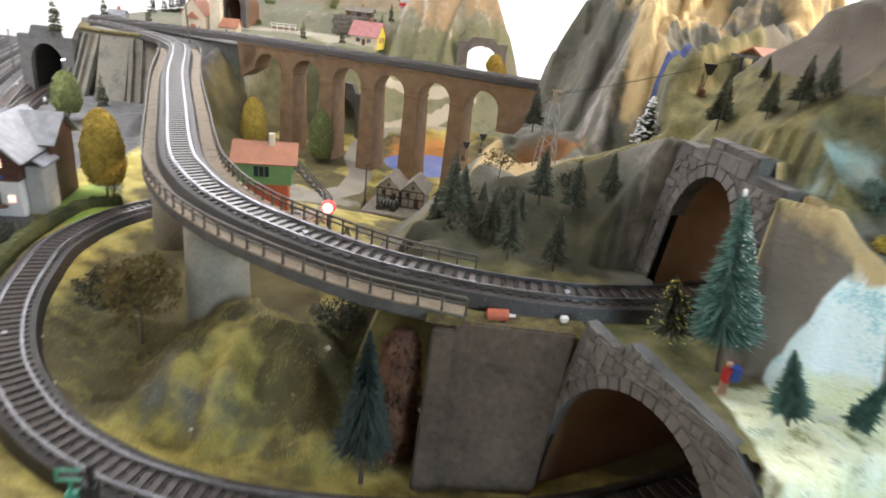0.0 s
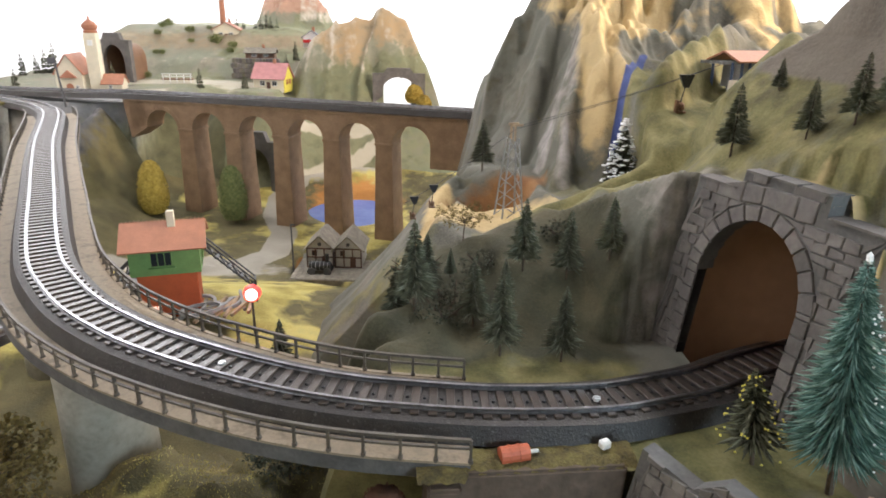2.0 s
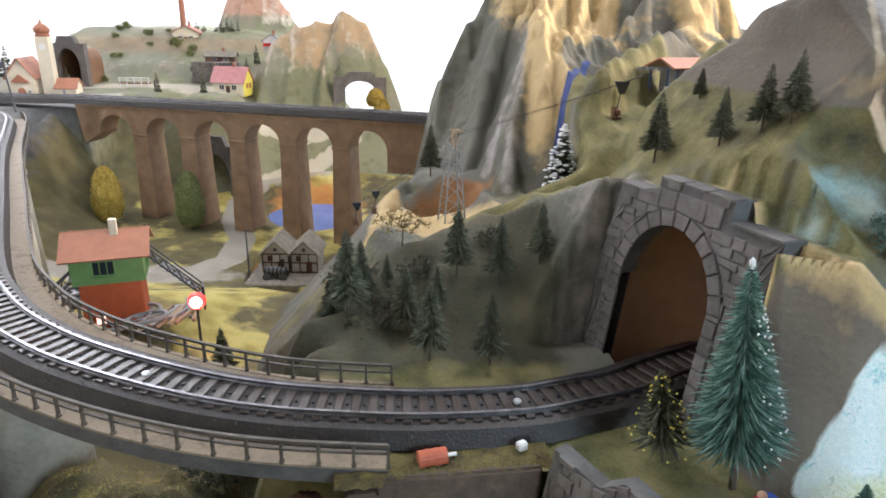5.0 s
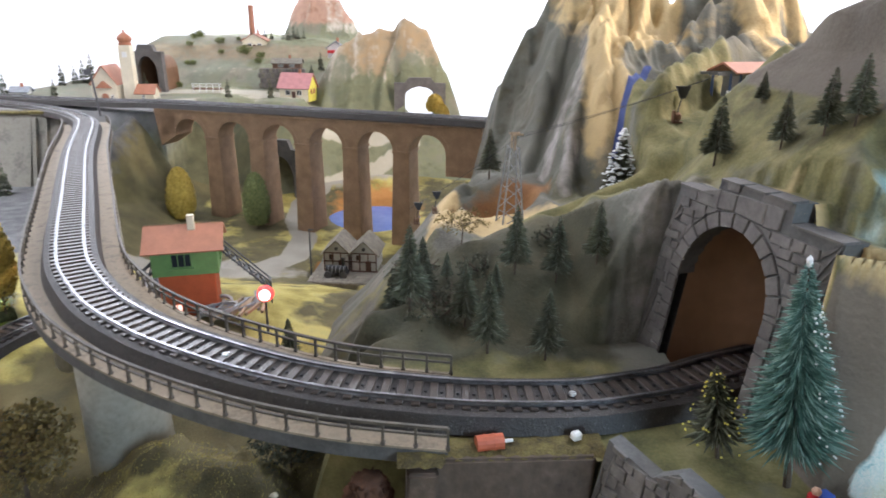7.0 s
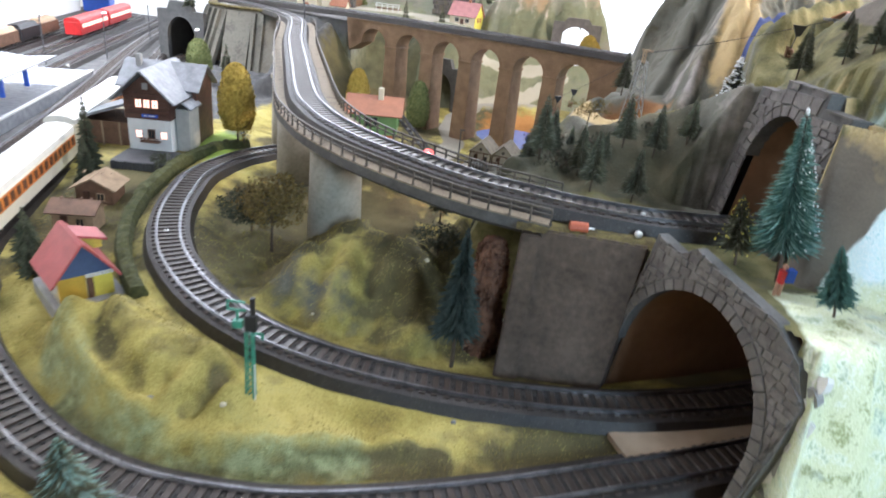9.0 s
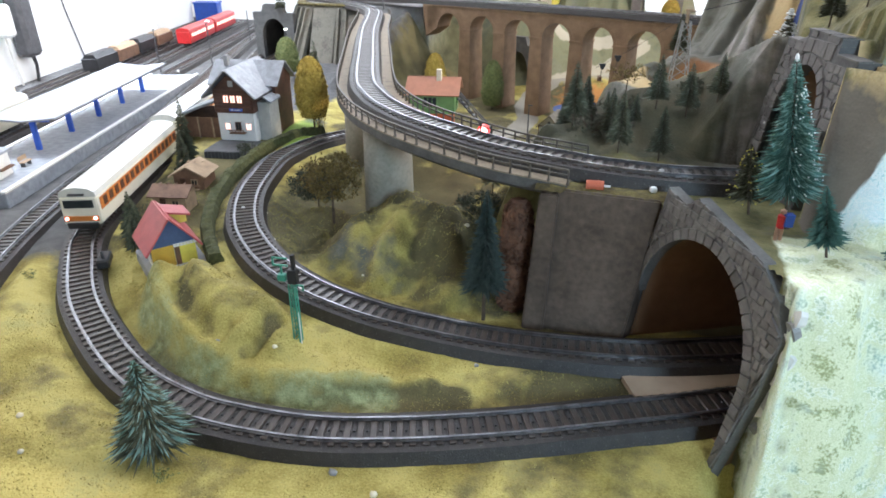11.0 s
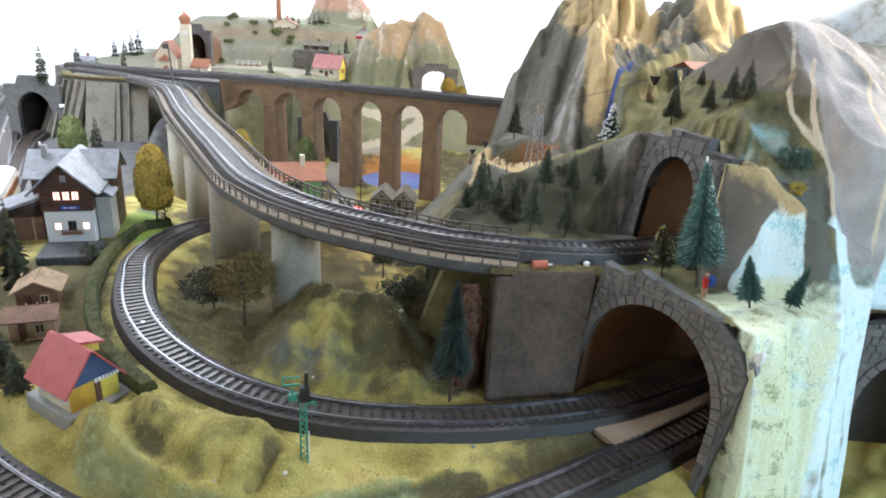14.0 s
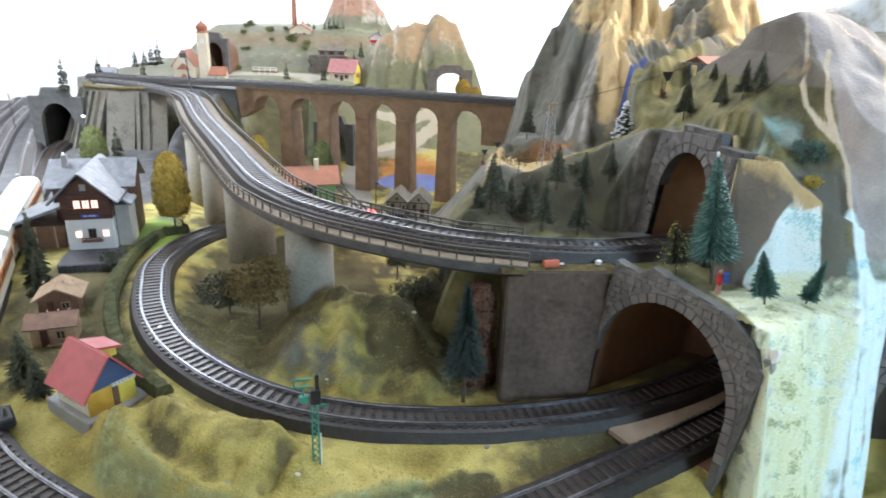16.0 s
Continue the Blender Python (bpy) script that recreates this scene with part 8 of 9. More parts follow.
# church with onion dome
ch = thing("church", "cream village church with tall tower and red onion dome", "church")
ch.matrix_world = local((-0.604, 1.45), (1, 0.05), 0.122)
piece("nave", M_CREAM, ch, lambda bm: gable_wall(bm, 0, 0.046, 0, 0.07, 0, 0.035, 0.066), "pinkish cream nave")
piece("nave_roof", M_TILEROOF, ch, lambda bm: gable_roof(bm, 0, 0.046, 0, 0.07, 0.035, 0.067, 0.003, 0.0015))
piece("porch_roof", M_TILEROOF, ch, lambda bm: add_prism(bm, [(0.008, 0.026), (0.023, 0.040), (0.038, 0.026)], 0.006, Matrix.Translation((0, -0.006, 0))))
piece("porch_door", M_TILEROOF, ch, lambda bm: add_prism(bm, arch_points(0.023, 0.006, 0.010, 0.006, 0.0, 10), 0.002, Matrix.Translation((0, -0.002, 0))))
tow = piece("tower", M_CREAM, ch, lambda bm: add_box(bm, 0.066, 0.020, 0.052, 0.022, 0.022, 0.106, 0.0006), "cream bell tower")
piece("clock", M_WHITE, tow, lambda bm: add_box(bm, 0.066, 0.0085, 0.088, 0.009, 0.001, 0.010))
def onion(bm):
    prof = [(0.0, 0.0115), (0.003, 0.0125), (0.005, 0.010), (0.009, 0.0135), (0.014, 0.0135), (0.019, 0.009), (0.023, 0.003), (0.030, 0.0008)]
    for (z0, r0), (z1, r1) in zip(prof[:-1], prof[1:]):
        add_cone(bm, (0.066, 0.020, 0.105 + z0), (0.066, 0.020, 0.105 + z1), r0, r1, 14)
piece("dome", M_TILEROOF, tow, onion, "red onion dome")
piece("sacristy", M_CREAM, ch, lambda bm: gable_wall(bm, 0.078, 0.112, 0.004, 0.040, 0, 0.016, 0.030, "u"))
piece("sacristy_roof", M_TILEROOF, ch, lambda bm: gable_roof(bm, 0.078, 0.112, 0.004, 0.040, 0.016, 0.031, 0.003, 0.0015, "u"))
for u in (0.036, 0.092):
    window(ch, u, 0.009, 0.005, 0.007, 0.0 if u < 0.05 else 0.004, M_GLASS, M_WHITE)


def far_house(label, x, y, z, w, d, eave, ridge, wall_mat, roof_mat, along="u", turn=0.0, end_mat=None):
    top = thing("village_house", label, "house")
    top.matrix_world = pose(x, y, z, 0, 0, turn)
    piece("wall", wall_mat, top, lambda bm: gable_wall(bm, 0, w, 0, d, -0.006, eave, ridge, along))
    piece("roof", roof_mat, top, lambda bm: gable_roof(bm, 0, w, 0, d, eave, ridge, 0.004, 0.0016, along))
    for k in range(2):
        window(top, w * (0.3 + 0.4 * k), eave * 0.5, w * 0.16, eave * 0.4, 0.0, M_GLASS, M_WHITE)
    piece("door", M_BROWNWOOD, top, lambda bm: add_box(bm, w * 0.5, -0.0006, eave * 0.3, w * 0.12, 0.0012, eave * 0.6))
    piece("chimney", M_TILEROOF, top, lambda bm: add_box(bm, w * 0.6, d * 0.5, ridge + 0.002, 0.005, 0.005, 0.012))
    if end_mat:
        piece("end_wall", end_mat, top, lambda bm: gable_wall(bm, w - 0.001, w + 0.0008, 0.0005, d - 0.0005, -0.006, eave, ridge - 0.001, along), "yellow end wall")
        for k in range(2):
            piece("shutter", M_TILEROOF, top, lambda bm: add_box(bm, w + 0.0014, d * (0.35 + 0.3 * k), eave * 0.6, 0.0012, d * 0.16, eave * 0.4))
    return top


far_house("small house with faded pink roof and yellow end wall", -0.264, 1.54, 0.122, 0.064, 0.048, 0.024, 0.050, M_CREAM, M_PINKROOF, "u", -14, M_YELLOW)
far_house("cream cottage with red balcony on the far hill", -0.410, 1.86, 0.204, 0.060, 0.045, 0.024, 0.040, M_CREAM, M_TILEROOF, "v", 0)
cottage = far_house("small white house with red balcony and dark roof", -0.166, 1.600, 0.208, 0.034, 0.028, 0.015, 0.027, M_WHITE, M_SLATE, "v", 0)
piece("balcony", M_RED, cottage, lambda bm: add_box(bm, 0.017, -0.003, 0.0065, 0.034, 0.006, 0.006, 0.0004), "red balcony")
far_house("long low brown barn above the terrace wall", -0.307, 1.700, 0.172, 0.064, 0.035, 0.012, 0.021, M_HUTWOOD, M_OLDROOF, "u", 0)
tw = thing("terrace_wall", "dark rubble terrace wall below the far barn", "retaining wall")
tw.matrix_world = pose(-0.330, 1.655, 0.120)
rnd = random.Random(61)
for k in range(14):
    for j in range(4):
        piece("stone", M_WALLSTONE if (k + j) % 3 else M_OLDCONCRETE, tw, lambda bm: add_box(bm, 0.0035 + 0.0072 * k + 0.0036 * (j % 2), rnd.uniform(-0.001, 0.001), 0.018 + 0.0105 * j, 0.0068, 0.012, 0.0100, 0.0008))
far_house("small pale hut at the plateau's edge", -0.80, 1.52, 0.120, 0.030, 0.03, 0.012, 0.020, M_WHITE, M_SHEET, "u", 10)
bm = bmesh.new()
add_cone(bm, (0, 0, -0.02), (0, 0, 0.10), 0.0085, 0.0072, 12)
add_cone(bm, (0, 0, 0.10), (0, 0, 0.103), 0.0080, 0.0080, 12)
tagged(part("factory_chimney", bm, M_TILEROOF), "tall brown brick chimney behind the cottage", "chimney").matrix_world = pose(-0.424, 2.04, 0.212)
ben = thing("white_footbridge", "low footbridge with white rails on the plateau", "footbridge")
ben.matrix_world = pose(-0.46, 1.60, 0.126)
piece("deck", M_HUTWOOD, ben, lambda bm: add_box(bm, 0.03, 0, 0.008, 0.062, 0.014, 0.003))
for h in (0.014, 0.019):
    piece("handrail", M_WHITE, ben, lambda bm: add_box(bm, 0.03, -0.007, h, 0.062, 0.001, 0.0016))
for k in range(5):
    piece("post", M_WHITE, ben, lambda bm: add_box(bm, 0.002 + 0.014 * k, -0.007, 0.009, 0.0014, 0.001, 0.020))


def small_portal(name, label, m, w, h, depth, mat):
    """A plain stone arch front with a dark vault behind it."""
    bm = bmesh.new()
    hw = w / 2
    inner = arch_points(0, hw * 0.62, h * 0.42, h * 0.34, 0, 14)
    outer = [(-hw, 0)] + [(-hw + w * k / 14, h * (0.86 + (0.14 if 3 < k < 11 else 0))) for k in range(15)] + [(hw, 0)]
    n = len(inner)
    outer = [outer[round(k * (len(outer) - 1) / (n - 1))] for k in range(n)]
    for a, b, c, d in zip(inner[:-1], inner[1:], outer[1:], outer[:-1]):
        add_prism(bm, [a, b, c, d], 0.012)
    top = part(name, bm, mat)
    top.matrix_world = m
    tagged(top, label, "tunnel portal", kind="structure")
    bm = bmesh.new()
    ra, rb = [bm.verts.new((u * 1.01, 0.004, z)) for u, z in inner], [bm.verts.new((u * 1.01, depth, z)) for u, z in inner]
    for k in range(n - 1):
        bm.faces.new((ra[k], ra[k + 1], rb[k + 1], rb[k]))
    return top, bm, rb


top, bm, rb = small_portal("plateau_portal", "grey stone tunnel portal behind the church", local((-0.553, 1.60), (0.97, -0.22), 0.126), 0.075, 0.098, 0.08, M_WALLSTONE)
bm.faces.new(rb)
part("vault", bm, M_TUNNEL, top)
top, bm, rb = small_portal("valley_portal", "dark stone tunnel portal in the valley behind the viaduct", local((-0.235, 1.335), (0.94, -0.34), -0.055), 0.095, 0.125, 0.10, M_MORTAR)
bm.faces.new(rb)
part("vault", bm, M_HOLESHADE, top)
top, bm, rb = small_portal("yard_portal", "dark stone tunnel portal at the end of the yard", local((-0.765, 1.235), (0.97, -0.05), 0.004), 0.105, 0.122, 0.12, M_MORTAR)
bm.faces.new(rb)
part("vault", bm, M_HOLESHADE, top)
top, bm, rb = small_portal("hill_arch", "stone arch through the foot of the grey hill", local((0.0315, 1.525), (1, 0.0), 0.092), 0.108, 0.076, 0.10, M_WALLSTONE)
part("vault", bm, M_TUNNEL, top)

# retaining wall with ribs under the plateau's corner
rw = thing("retaining_wall", "grey concrete retaining wall with upright ribs under the plateau", "retaining wall")
RW = [(-0.745, 1.325), (-0.715, 1.268), (-0.665, 1.245), (-0.612, 1.248), (-0.555, 1.256)]
for n, (a, b) in enumerate(zip(RW[:-1], RW[1:])):
    l = math.dist(a, b)
    m = local(a, (b[0] - a[0], b[1] - a[1]), 0.0)
    piece("panel", M_OLDCONCRETE, rw, lambda bm: (add_prism(bm, [(0, -0.01), (l, -0.01), (l, 0.126), (0, 0.126)], 0.010), leaned(bm, 0.42, 0.126))).matrix_world = m
    piece("coping", M_VERGE, rw, lambda bm: add_box(bm, l / 2, 0.004, 0.1275, l, 0.018, 0.005, 0.0015)).matrix_world = m
    for k in range(0 if n == 2 else int(l / 0.017)):
        if n == 3 and k == 2:
            break
        piece("rib", M_OLDCONCRETE, rw, lambda bm: (add_prism(bm, [(0.004 + 0.017 * k, -0.01), (0.0095 + 0.017 * k, -0.01), (0.0085 + 0.017 * k, 0.120), (0.005 + 0.017 * k, 0.120)], 0.009), leaned(bm, 0.42, 0.126))).matrix_world = m @ Matrix.Translation((0, -0.008, 0))
sg = thing("semaphore_post", "dark semaphore post where the lines join", "signal")
sg.matrix_world = pose(-0.505, 1.255, 0.122, 0, -4, 0)
piece("post", M_DARKGREY, sg, lambda bm: add_cone(bm, (0, 0, 0), (0, 0, 0.078), 0.002, 0.0014, 6))
piece("arm", M_DARKGREY, sg, lambda bm: add_box(bm, -0.005, 0, 0.071, 0.012, 0.0016, 0.009, 0.0004))

# ---------------------------------------------------------------- lift, mast, signal, small things
mast = thing("lift_mast", "tall grey lattice mast of the chair lift on a sandy pad", "mast")
mast.matrix_world = pose(0.0862, 0.642, 0.125, 0, 0, 10)
TOP, FOOT = 0.0035, 0.009
corners = [(-1, -1), (1, -1), (1, 1), (-1, 1)]
for a, b in corners:
    piece("leg", M_GREY, mast, lambda bm: add_cone(bm, (a * FOOT, b * FOOT, -0.006), (a * TOP, b * TOP, 0.062), 0.0008, 0.0006, 5))
for k in range(6):
    s0, s1 = k / 6, (k + 1) / 6
    for (a, b), (c, d) in zip(corners, corners[1:] + corners[:1]):
        r0, r1 = FOOT + (TOP - FOOT) * s0, FOOT + (TOP - FOOT) * s1
        piece("brace", M_GREY, mast, lambda bm: add_cone(bm, (a * r0, b * r0, 0.062 * s0), (c * r1, d * r1, 0.062 * s1), 0.0004, 0.0004, 4))
for k in range(2):
    piece("head_frame", M_WOOD, mast, lambda bm: [add_box(bm, 0, (-1) ** k * 0.004, 0.066, 0.0014, 0.0014, 0.012), add_box(bm, 0.002, (-1) ** k * 0.004, 0.0715, 0.008, 0.0014, 0.0014)], "pale yellow head frame")
lift = thing("lift_station", "lift hut on stilts with a red roof and grey gantry", "lift station")
lift.matrix_world = local((0.262, 0.668), (0.96, 0.28), 0.212)
piece("cabin", M_GREY, lift, lambda bm: add_box(bm, 0.028, 0.012, 0.018, 0.030, 0.022, 0.018, 0.0006))
piece("roof", M_TILEROOF, lift, lambda bm: gable_roof(bm, 0.004, 0.046, -0.002, 0.026, 0.030, 0.036, 0.003, 0.0014, "u"), "red-orange roof")
for k in range(3):
    piece("gantry_arm", M_SHEET, lift, lambda bm: add_box(bm, 0.006, 0.002 + 0.010 * k, 0.0285, 0.034, 0.0014, 0.0022))
for u, v in ((0.0, 0.0), (0.010, 0.0), (0.018, 0.0), (0.0, 0.020), (0.018, 0.020), (0.04, 0.0)):
    piece("stilt", M_BLUEGABLE, lift, lambda bm: add_cone(bm, (u + 0.002, v, -0.010), (u, v, 0.029), 0.0013, 0.0011, 6))
piece("sign", M_WHITE, lift, lambda bm: add_box(bm, 0.0, -0.003, 0.008, 0.009, 0.001, 0.016))


def cable(a, b, sag, label):
    pts = [Vector(a).lerp(Vector(b), s) - Vector((0, 0, sag * 4 * s * (1 - s))) for s in np.linspace(0, 1, 24)]
    bm = bmesh.new()
    add_sweep(bm, frames_of(pts), [(-0.00016, -0.00016), (-0.00016, 0.00016), (0.00016, 0.00016), (0.00016, -0.00016)])
    tagged(part("lift_cable", bm, M_BLACK), label, "cable", "lift cables")
    return pts


C1 = cable((0.2392, 0.6400, 0.2420), (0.0872, 0.638, 0.194), 0.002, "thin black lift cable from hut to mast")
C2 = cable((0.2432, 0.6480, 0.2415), (0.0872, 0.646, 0.194), 0.002, "thin black lift cable from hut to mast")
C3 = cable((0.0872, 0.638, 0.194), (0.006, 0.632, 0.140), 0.002, "thin black lift cable falling from the mast")


def chair(p, label, size=0.72):
    top = thing("lift_chair", label, "lift chair", group="lift chairs")
    top.matrix_world = Matrix.Translation(p) @ Matrix.Scale(size, 4)
    piece("hanger", M_BLACK, top, lambda bm: add_prism(bm, [(-0.005, 0.001), (0.005, 0.001), (0.002, -0.007), (-0.001, -0.007)], 0.002))
    piece("rod", M_BLACK, top, lambda bm: add_cone(bm, (0, 0.001, -0.006), (-0.002, 0.001, -0.019), 0.0004, 0.0004, 4))
    piece("seat", M_HUTWOOD, top, lambda bm: [add_box(bm, -0.001, 0.001, -0.0225, 0.006, 0.004, 0.0012), add_box(bm, -0.004, 0.001, -0.0190, 0.0012, 0.004, 0.008), add_ball(bm, (-0.001, 0.001, -0.0190), 0.0026, (1, 0.9, 1.3), 1)], "plain brown seat load")
    return top


chair(C1[4], "small black hanger with a brown seat on the lift cable", 1.15)
for k in (17, 21):
    chair(C3[k], "tiny black hanger with a reddish seat below the mast")

# figure of a hiker: one plain shape
bm = bmesh.new()
add_cone(bm, (-0.0012, 0, 0), (-0.0012, 0, 0.008), 0.0011, 0.0012, 7, 1)
add_cone(bm, (0.0014, 0, 0), (0.0013, 0, 0.008), 0.0011, 0.0012, 7, 1)
add_cone(bm, (0, 0, 0.0075), (0, 0, 0.0150), 0.0022, 0.0026, 8, 0)
add_ball(bm, (0, 0, 0.0172), 0.0019, sub=1, mat=1)
add_box(bm, 0.0030, -0.0012, 0.0128, 0.0046, 0.0042, 0.0072, mat=2)
ob = part("hiker_figure", bm, [M_RED, M_SKIN, M_BLUE])
ob.matrix_world = pose(0.1485, 0.336, 0.1045, 0, 0, 15)
tagged(ob, "small painted hiker figurine with a blue pack on the shelf", "figurine")

sig = thing("lattice_signal", "green lattice signal mast with a lantern frame beside the mound", "signal")
sig.matrix_world = pose(-0.129, 0.265, 0.002, 0, 0, 8)
piece("foot", M_STEELGREEN, sig, lambda bm: add_box(bm, 0, 0, 0.002, 0.008, 0.008, 0.006, 0.0006))
for a, b in corners:
    piece("leg", M_STEELGREEN, sig, lambda bm: add_cone(bm, (a * 0.0022, b * 0.0022, 0), (a * 0.0017, b * 0.0017, 0.060), 0.0006, 0.0005, 5))
for k in range(12):
    for (a, b), (c, d) in zip(corners, corners[1:] + corners[:1]):
        piece("brace", M_STEELGREEN, sig, lambda bm: add_cone(bm, (a * 0.0021, b * 0.0021, 0.004 + 0.0045 * k), (c * 0.0021, d * 0.0021, 0.0085 + 0.0045 * k), 0.00035, 0.00035, 4))
piece("lamp_box", M_BLACK, sig, lambda bm: [add_box(bm, 0.0012, 0, 0.0655, 0.006, 0.005, 0.010, 0.0005), add_box(bm, 0.0022, 0, 0.0745, 0.0022, 0.0022, 0.012)], "black lamp housing")
piece("arm_frame", M_STEELGREEN, sig, lambda bm: [add_box(bm, -0.0065, 0, 0.0775, 0.010, 0.0010, 0.0010), add_box(bm, -0.0112, 0, 0.0750, 0.0010, 0.0010, 0.006), add_box(bm, -0.0065, 0, 0.0725, 0.010, 0.0010, 0.0010), add_box(bm, -0.0062, 0, 0.0680, 0.0010, 0.0010, 0.009)], "pale green lantern frame")
piece("box", M_STEELGREEN, sig, lambda bm: add_box(bm, -0.006, 0, 0.0640, 0.0055, 0.004, 0.0045, 0.0004))
piece("bracket", M_STEELGREEN, sig, lambda bm: [add_box(bm, 0.0045, 0, 0.0590, 0.006, 0.001, 0.001), add_box(bm, 0.0072, 0, 0.0575, 0.001, 0.001, 0.004)])
piece("wire", M_WHITE, sig, lambda bm: add_cone(bm, (0.003, -0.0022, 0.003), (0.0032, -0.0022, 0.040), 0.0004, 0.0004, 4), "pale wire")

drum = thing("oil_drum", "red oil drum with a white peg lying on the wall's edge", "drum")
drum.matrix_world = pose(0.034, 0.3895, 0.1045, 0, 0, 8)
M_DRUM = plain("orange_drum_mat", (0.42, 0.10, 0.045), 0.5)
piece("barrel", M_DRUM, drum, lambda bm: [add_cone(bm, (0, 0, 0), (0.012, 0, 0), 0.0036, 0.0036, 14), add_cone(bm, (0.0036, 0, 0), (0.0044, 0, 0), 0.0039, 0.0039, 14), add_cone(bm, (0.0076, 0, 0), (0.0084, 0, 0), 0.0039, 0.0039, 14)])
piece("peg", M_WHITE, drum, lambda bm: add_cone(bm, (0.012, 0, 0), (0.0165, 0, 0), 0.0008, 0.0008, 8), "white peg")
bm = bmesh.new()
add_box(bm, 0, 0, 0.002, 0.0048, 0.0040, 0.0040, 0.0009)
tagged(part("white_block", bm, M_WHITE), "small white plastic block beside the upper track", "block").matrix_world = pose(0.0785, 0.3925, 0.1035, 0, 0, 20)
bm = foam_crown([(0, -0.004, 0.012), (0.2, 0.016, 0.013), (0.45, 0.038, 0.010), (0.6, 0.052, 0.012), (0.85, 0.076, 0.010), (1, 0.086, 0.006)], 23, 0.30, 40, 26)
tagged(part("rust_rock", bm, M_RUST, shade=True), "knobbly rust-brown rock column under the bridge end", "rock").matrix_world = pose(-0.013, 0.392, 0.0)
gu = thing("point_motor", "black point motor housing beside the turnout", "point motor")
gu.matrix_world = pose(-0.352, 0.322, 0.010, 0, 0, -52)
piece("housing", M_BLACK, gu, lambda bm: add_box(bm, 0, 0, 0.003, 0.022, 0.010, 0.008, 0.0014))
piece("lever", M_DARKGREY, gu, lambda bm: add_cone(bm, (0.004, 0, 0.007), (0.004, 0, 0.013), 0.0015, 0.0010, 8))
rnd = random.Random(31)
for k in range(26):
    bm = bmesh.new()
    add_ball(bm, (0, 0, 0), rnd.uniform(0.0012, 0.0030), (1, 0.8, 0.6), 1, 0.6, k)
    x, y = rnd.uniform(-0.30, 0.06), rnd.uniform(0.12, 0.44)
    z = float(ground_height(np.array([x]), np.array([y]))[0])
    tagged(part("pebble", bm, M_CREAM if k % 3 else M_GREY, shade=True), "pale pebble lying in the grass", "pebble", "pebbles").matrix_world = pose(x, y, z + 0.0008)
rnd = random.Random(32)
for k in range(14):
    cm = clump_mesh((0.006, 0.006, 0.004), 16, 0.0014, 60 + k, 6, 0.2)
    x, y = ((rnd.uniform(-0.50, -0.38), rnd.uniform(0.20, 0.29)) if k < 8 else (rnd.uniform(-0.28, -0.12), rnd.uniform(0.10, 0.16)))
    z = float(ground_height(np.array([x]), np.array([y]))[0])
    tagged(part("shrub", cm, M_OLIVE if k % 2 else M_DARKLEAF), "small green flock shrub on the near bank", "shrub", "bank shrubs").matrix_world = pose(x, y, z + 0.002)

# ---------------------------------------------------------------- yard: trains, platform, far things
def coach(origin, g, z, length, body_mat, roof_mat, window_mat, label, cab=False, stripe=None, group="", lit=False, name="railway_coach"):
    """A coach with its own window band, roof, bogies and, if a cab car, a sloped front. u runs forward."""
    top = thing(name, label, "railway coach", group=group)
    top.matrix_world = local(origin, g, z)
    w, h0, h1 = 0.0165, 0.007, 0.034
    piece("body", body_mat, top, lambda bm: add_box(bm, -length / 2, 0, (h0 + h1) / 2, length, 2 * w, h1 - h0, 0.0014))
    def roof(bm):
        prof = [(-w, h1), (-w * 0.92, h1 + 0.0045), (-w * 0.6, h1 + 0.0075), (0, h1 + 0.0088), (w * 0.6, h1 + 0.0075), (w * 0.92, h1 + 0.0045), (w, h1)]
        add_prism(bm, prof, length - 0.002, Matrix(((0, -1, 0, -0.001), (1, 0, 0, 0), (0, 0, 1, 0), (0, 0, 0, 1))))
    piece("roof", roof_mat, top, roof)
    n = int(length / 0.0135)
    for side in (-1, 1):
        band = piece("window_band", stripe or body_mat, top, lambda bm: add_box(bm, -length / 2, side * w, 0.0255, length - 0.012, 0.0010, 0.0115))
        for k in range(n - 1):
            piece("pane", window_mat, band, lambda bm: add_box(bm, -0.016 - (length - 0.03) * k / (n - 2), side * (w + 0.0006), 0.0258, 0.0078, 0.0006, 0.0080))
    for x in (-0.035, -length + 0.035):
        bog = piece("bogie", M_BLACK, top, lambda bm: add_box(bm, x, 0, 0.0055, 0.034, 0.020, 0.005, 0.0008))
        for dx in (-0.011, 0.011):
            piece("wheelset", M_DARKGREY, bog, lambda bm: [add_cone(bm, (x + dx, -0.0095, 0.0048), (x + dx, -0.0075, 0.0048), 0.0052, 0.0052, 12), add_cone(bm, (x + dx, 0.0075, 0.0048), (x + dx, 0.0095, 0.0048), 0.0052, 0.0052, 12)])
    if cab:
        piece("windscreen", M_GLASS, top, lambda bm: add_box(bm, 0.0004, 0, 0.0275, 0.0014, 0.026, 0.0075, 0.0004))
        piece("front_stripe", M_ORANGE, top, lambda bm: add_box(bm, 0.0004, 0, 0.0135, 0.0014, 0.031, 0.0050, 0.0004), "orange front stripe")
        for y in (-0.0125, 0.0125):
            piece("headlight", M_LAMPRED if lit else M_RED, top, lambda bm: add_cone(bm, (0.0008, y, 0.0140), (0.0018, y, 0.0140), 0.0016, 0.0016, 10), "red tail light")
        piece("buffer_beam", M_BLACK, top, lambda bm: add_box(bm, 0.0, 0, 0.0065, 0.003, 0.028, 0.006, 0.0008))
        piece("destination_board", M_DARKGREY, top, lambda bm: add_box(bm, 0.0006, 0, 0.0365, 0.0014, 0.014, 0.0022))
    return top


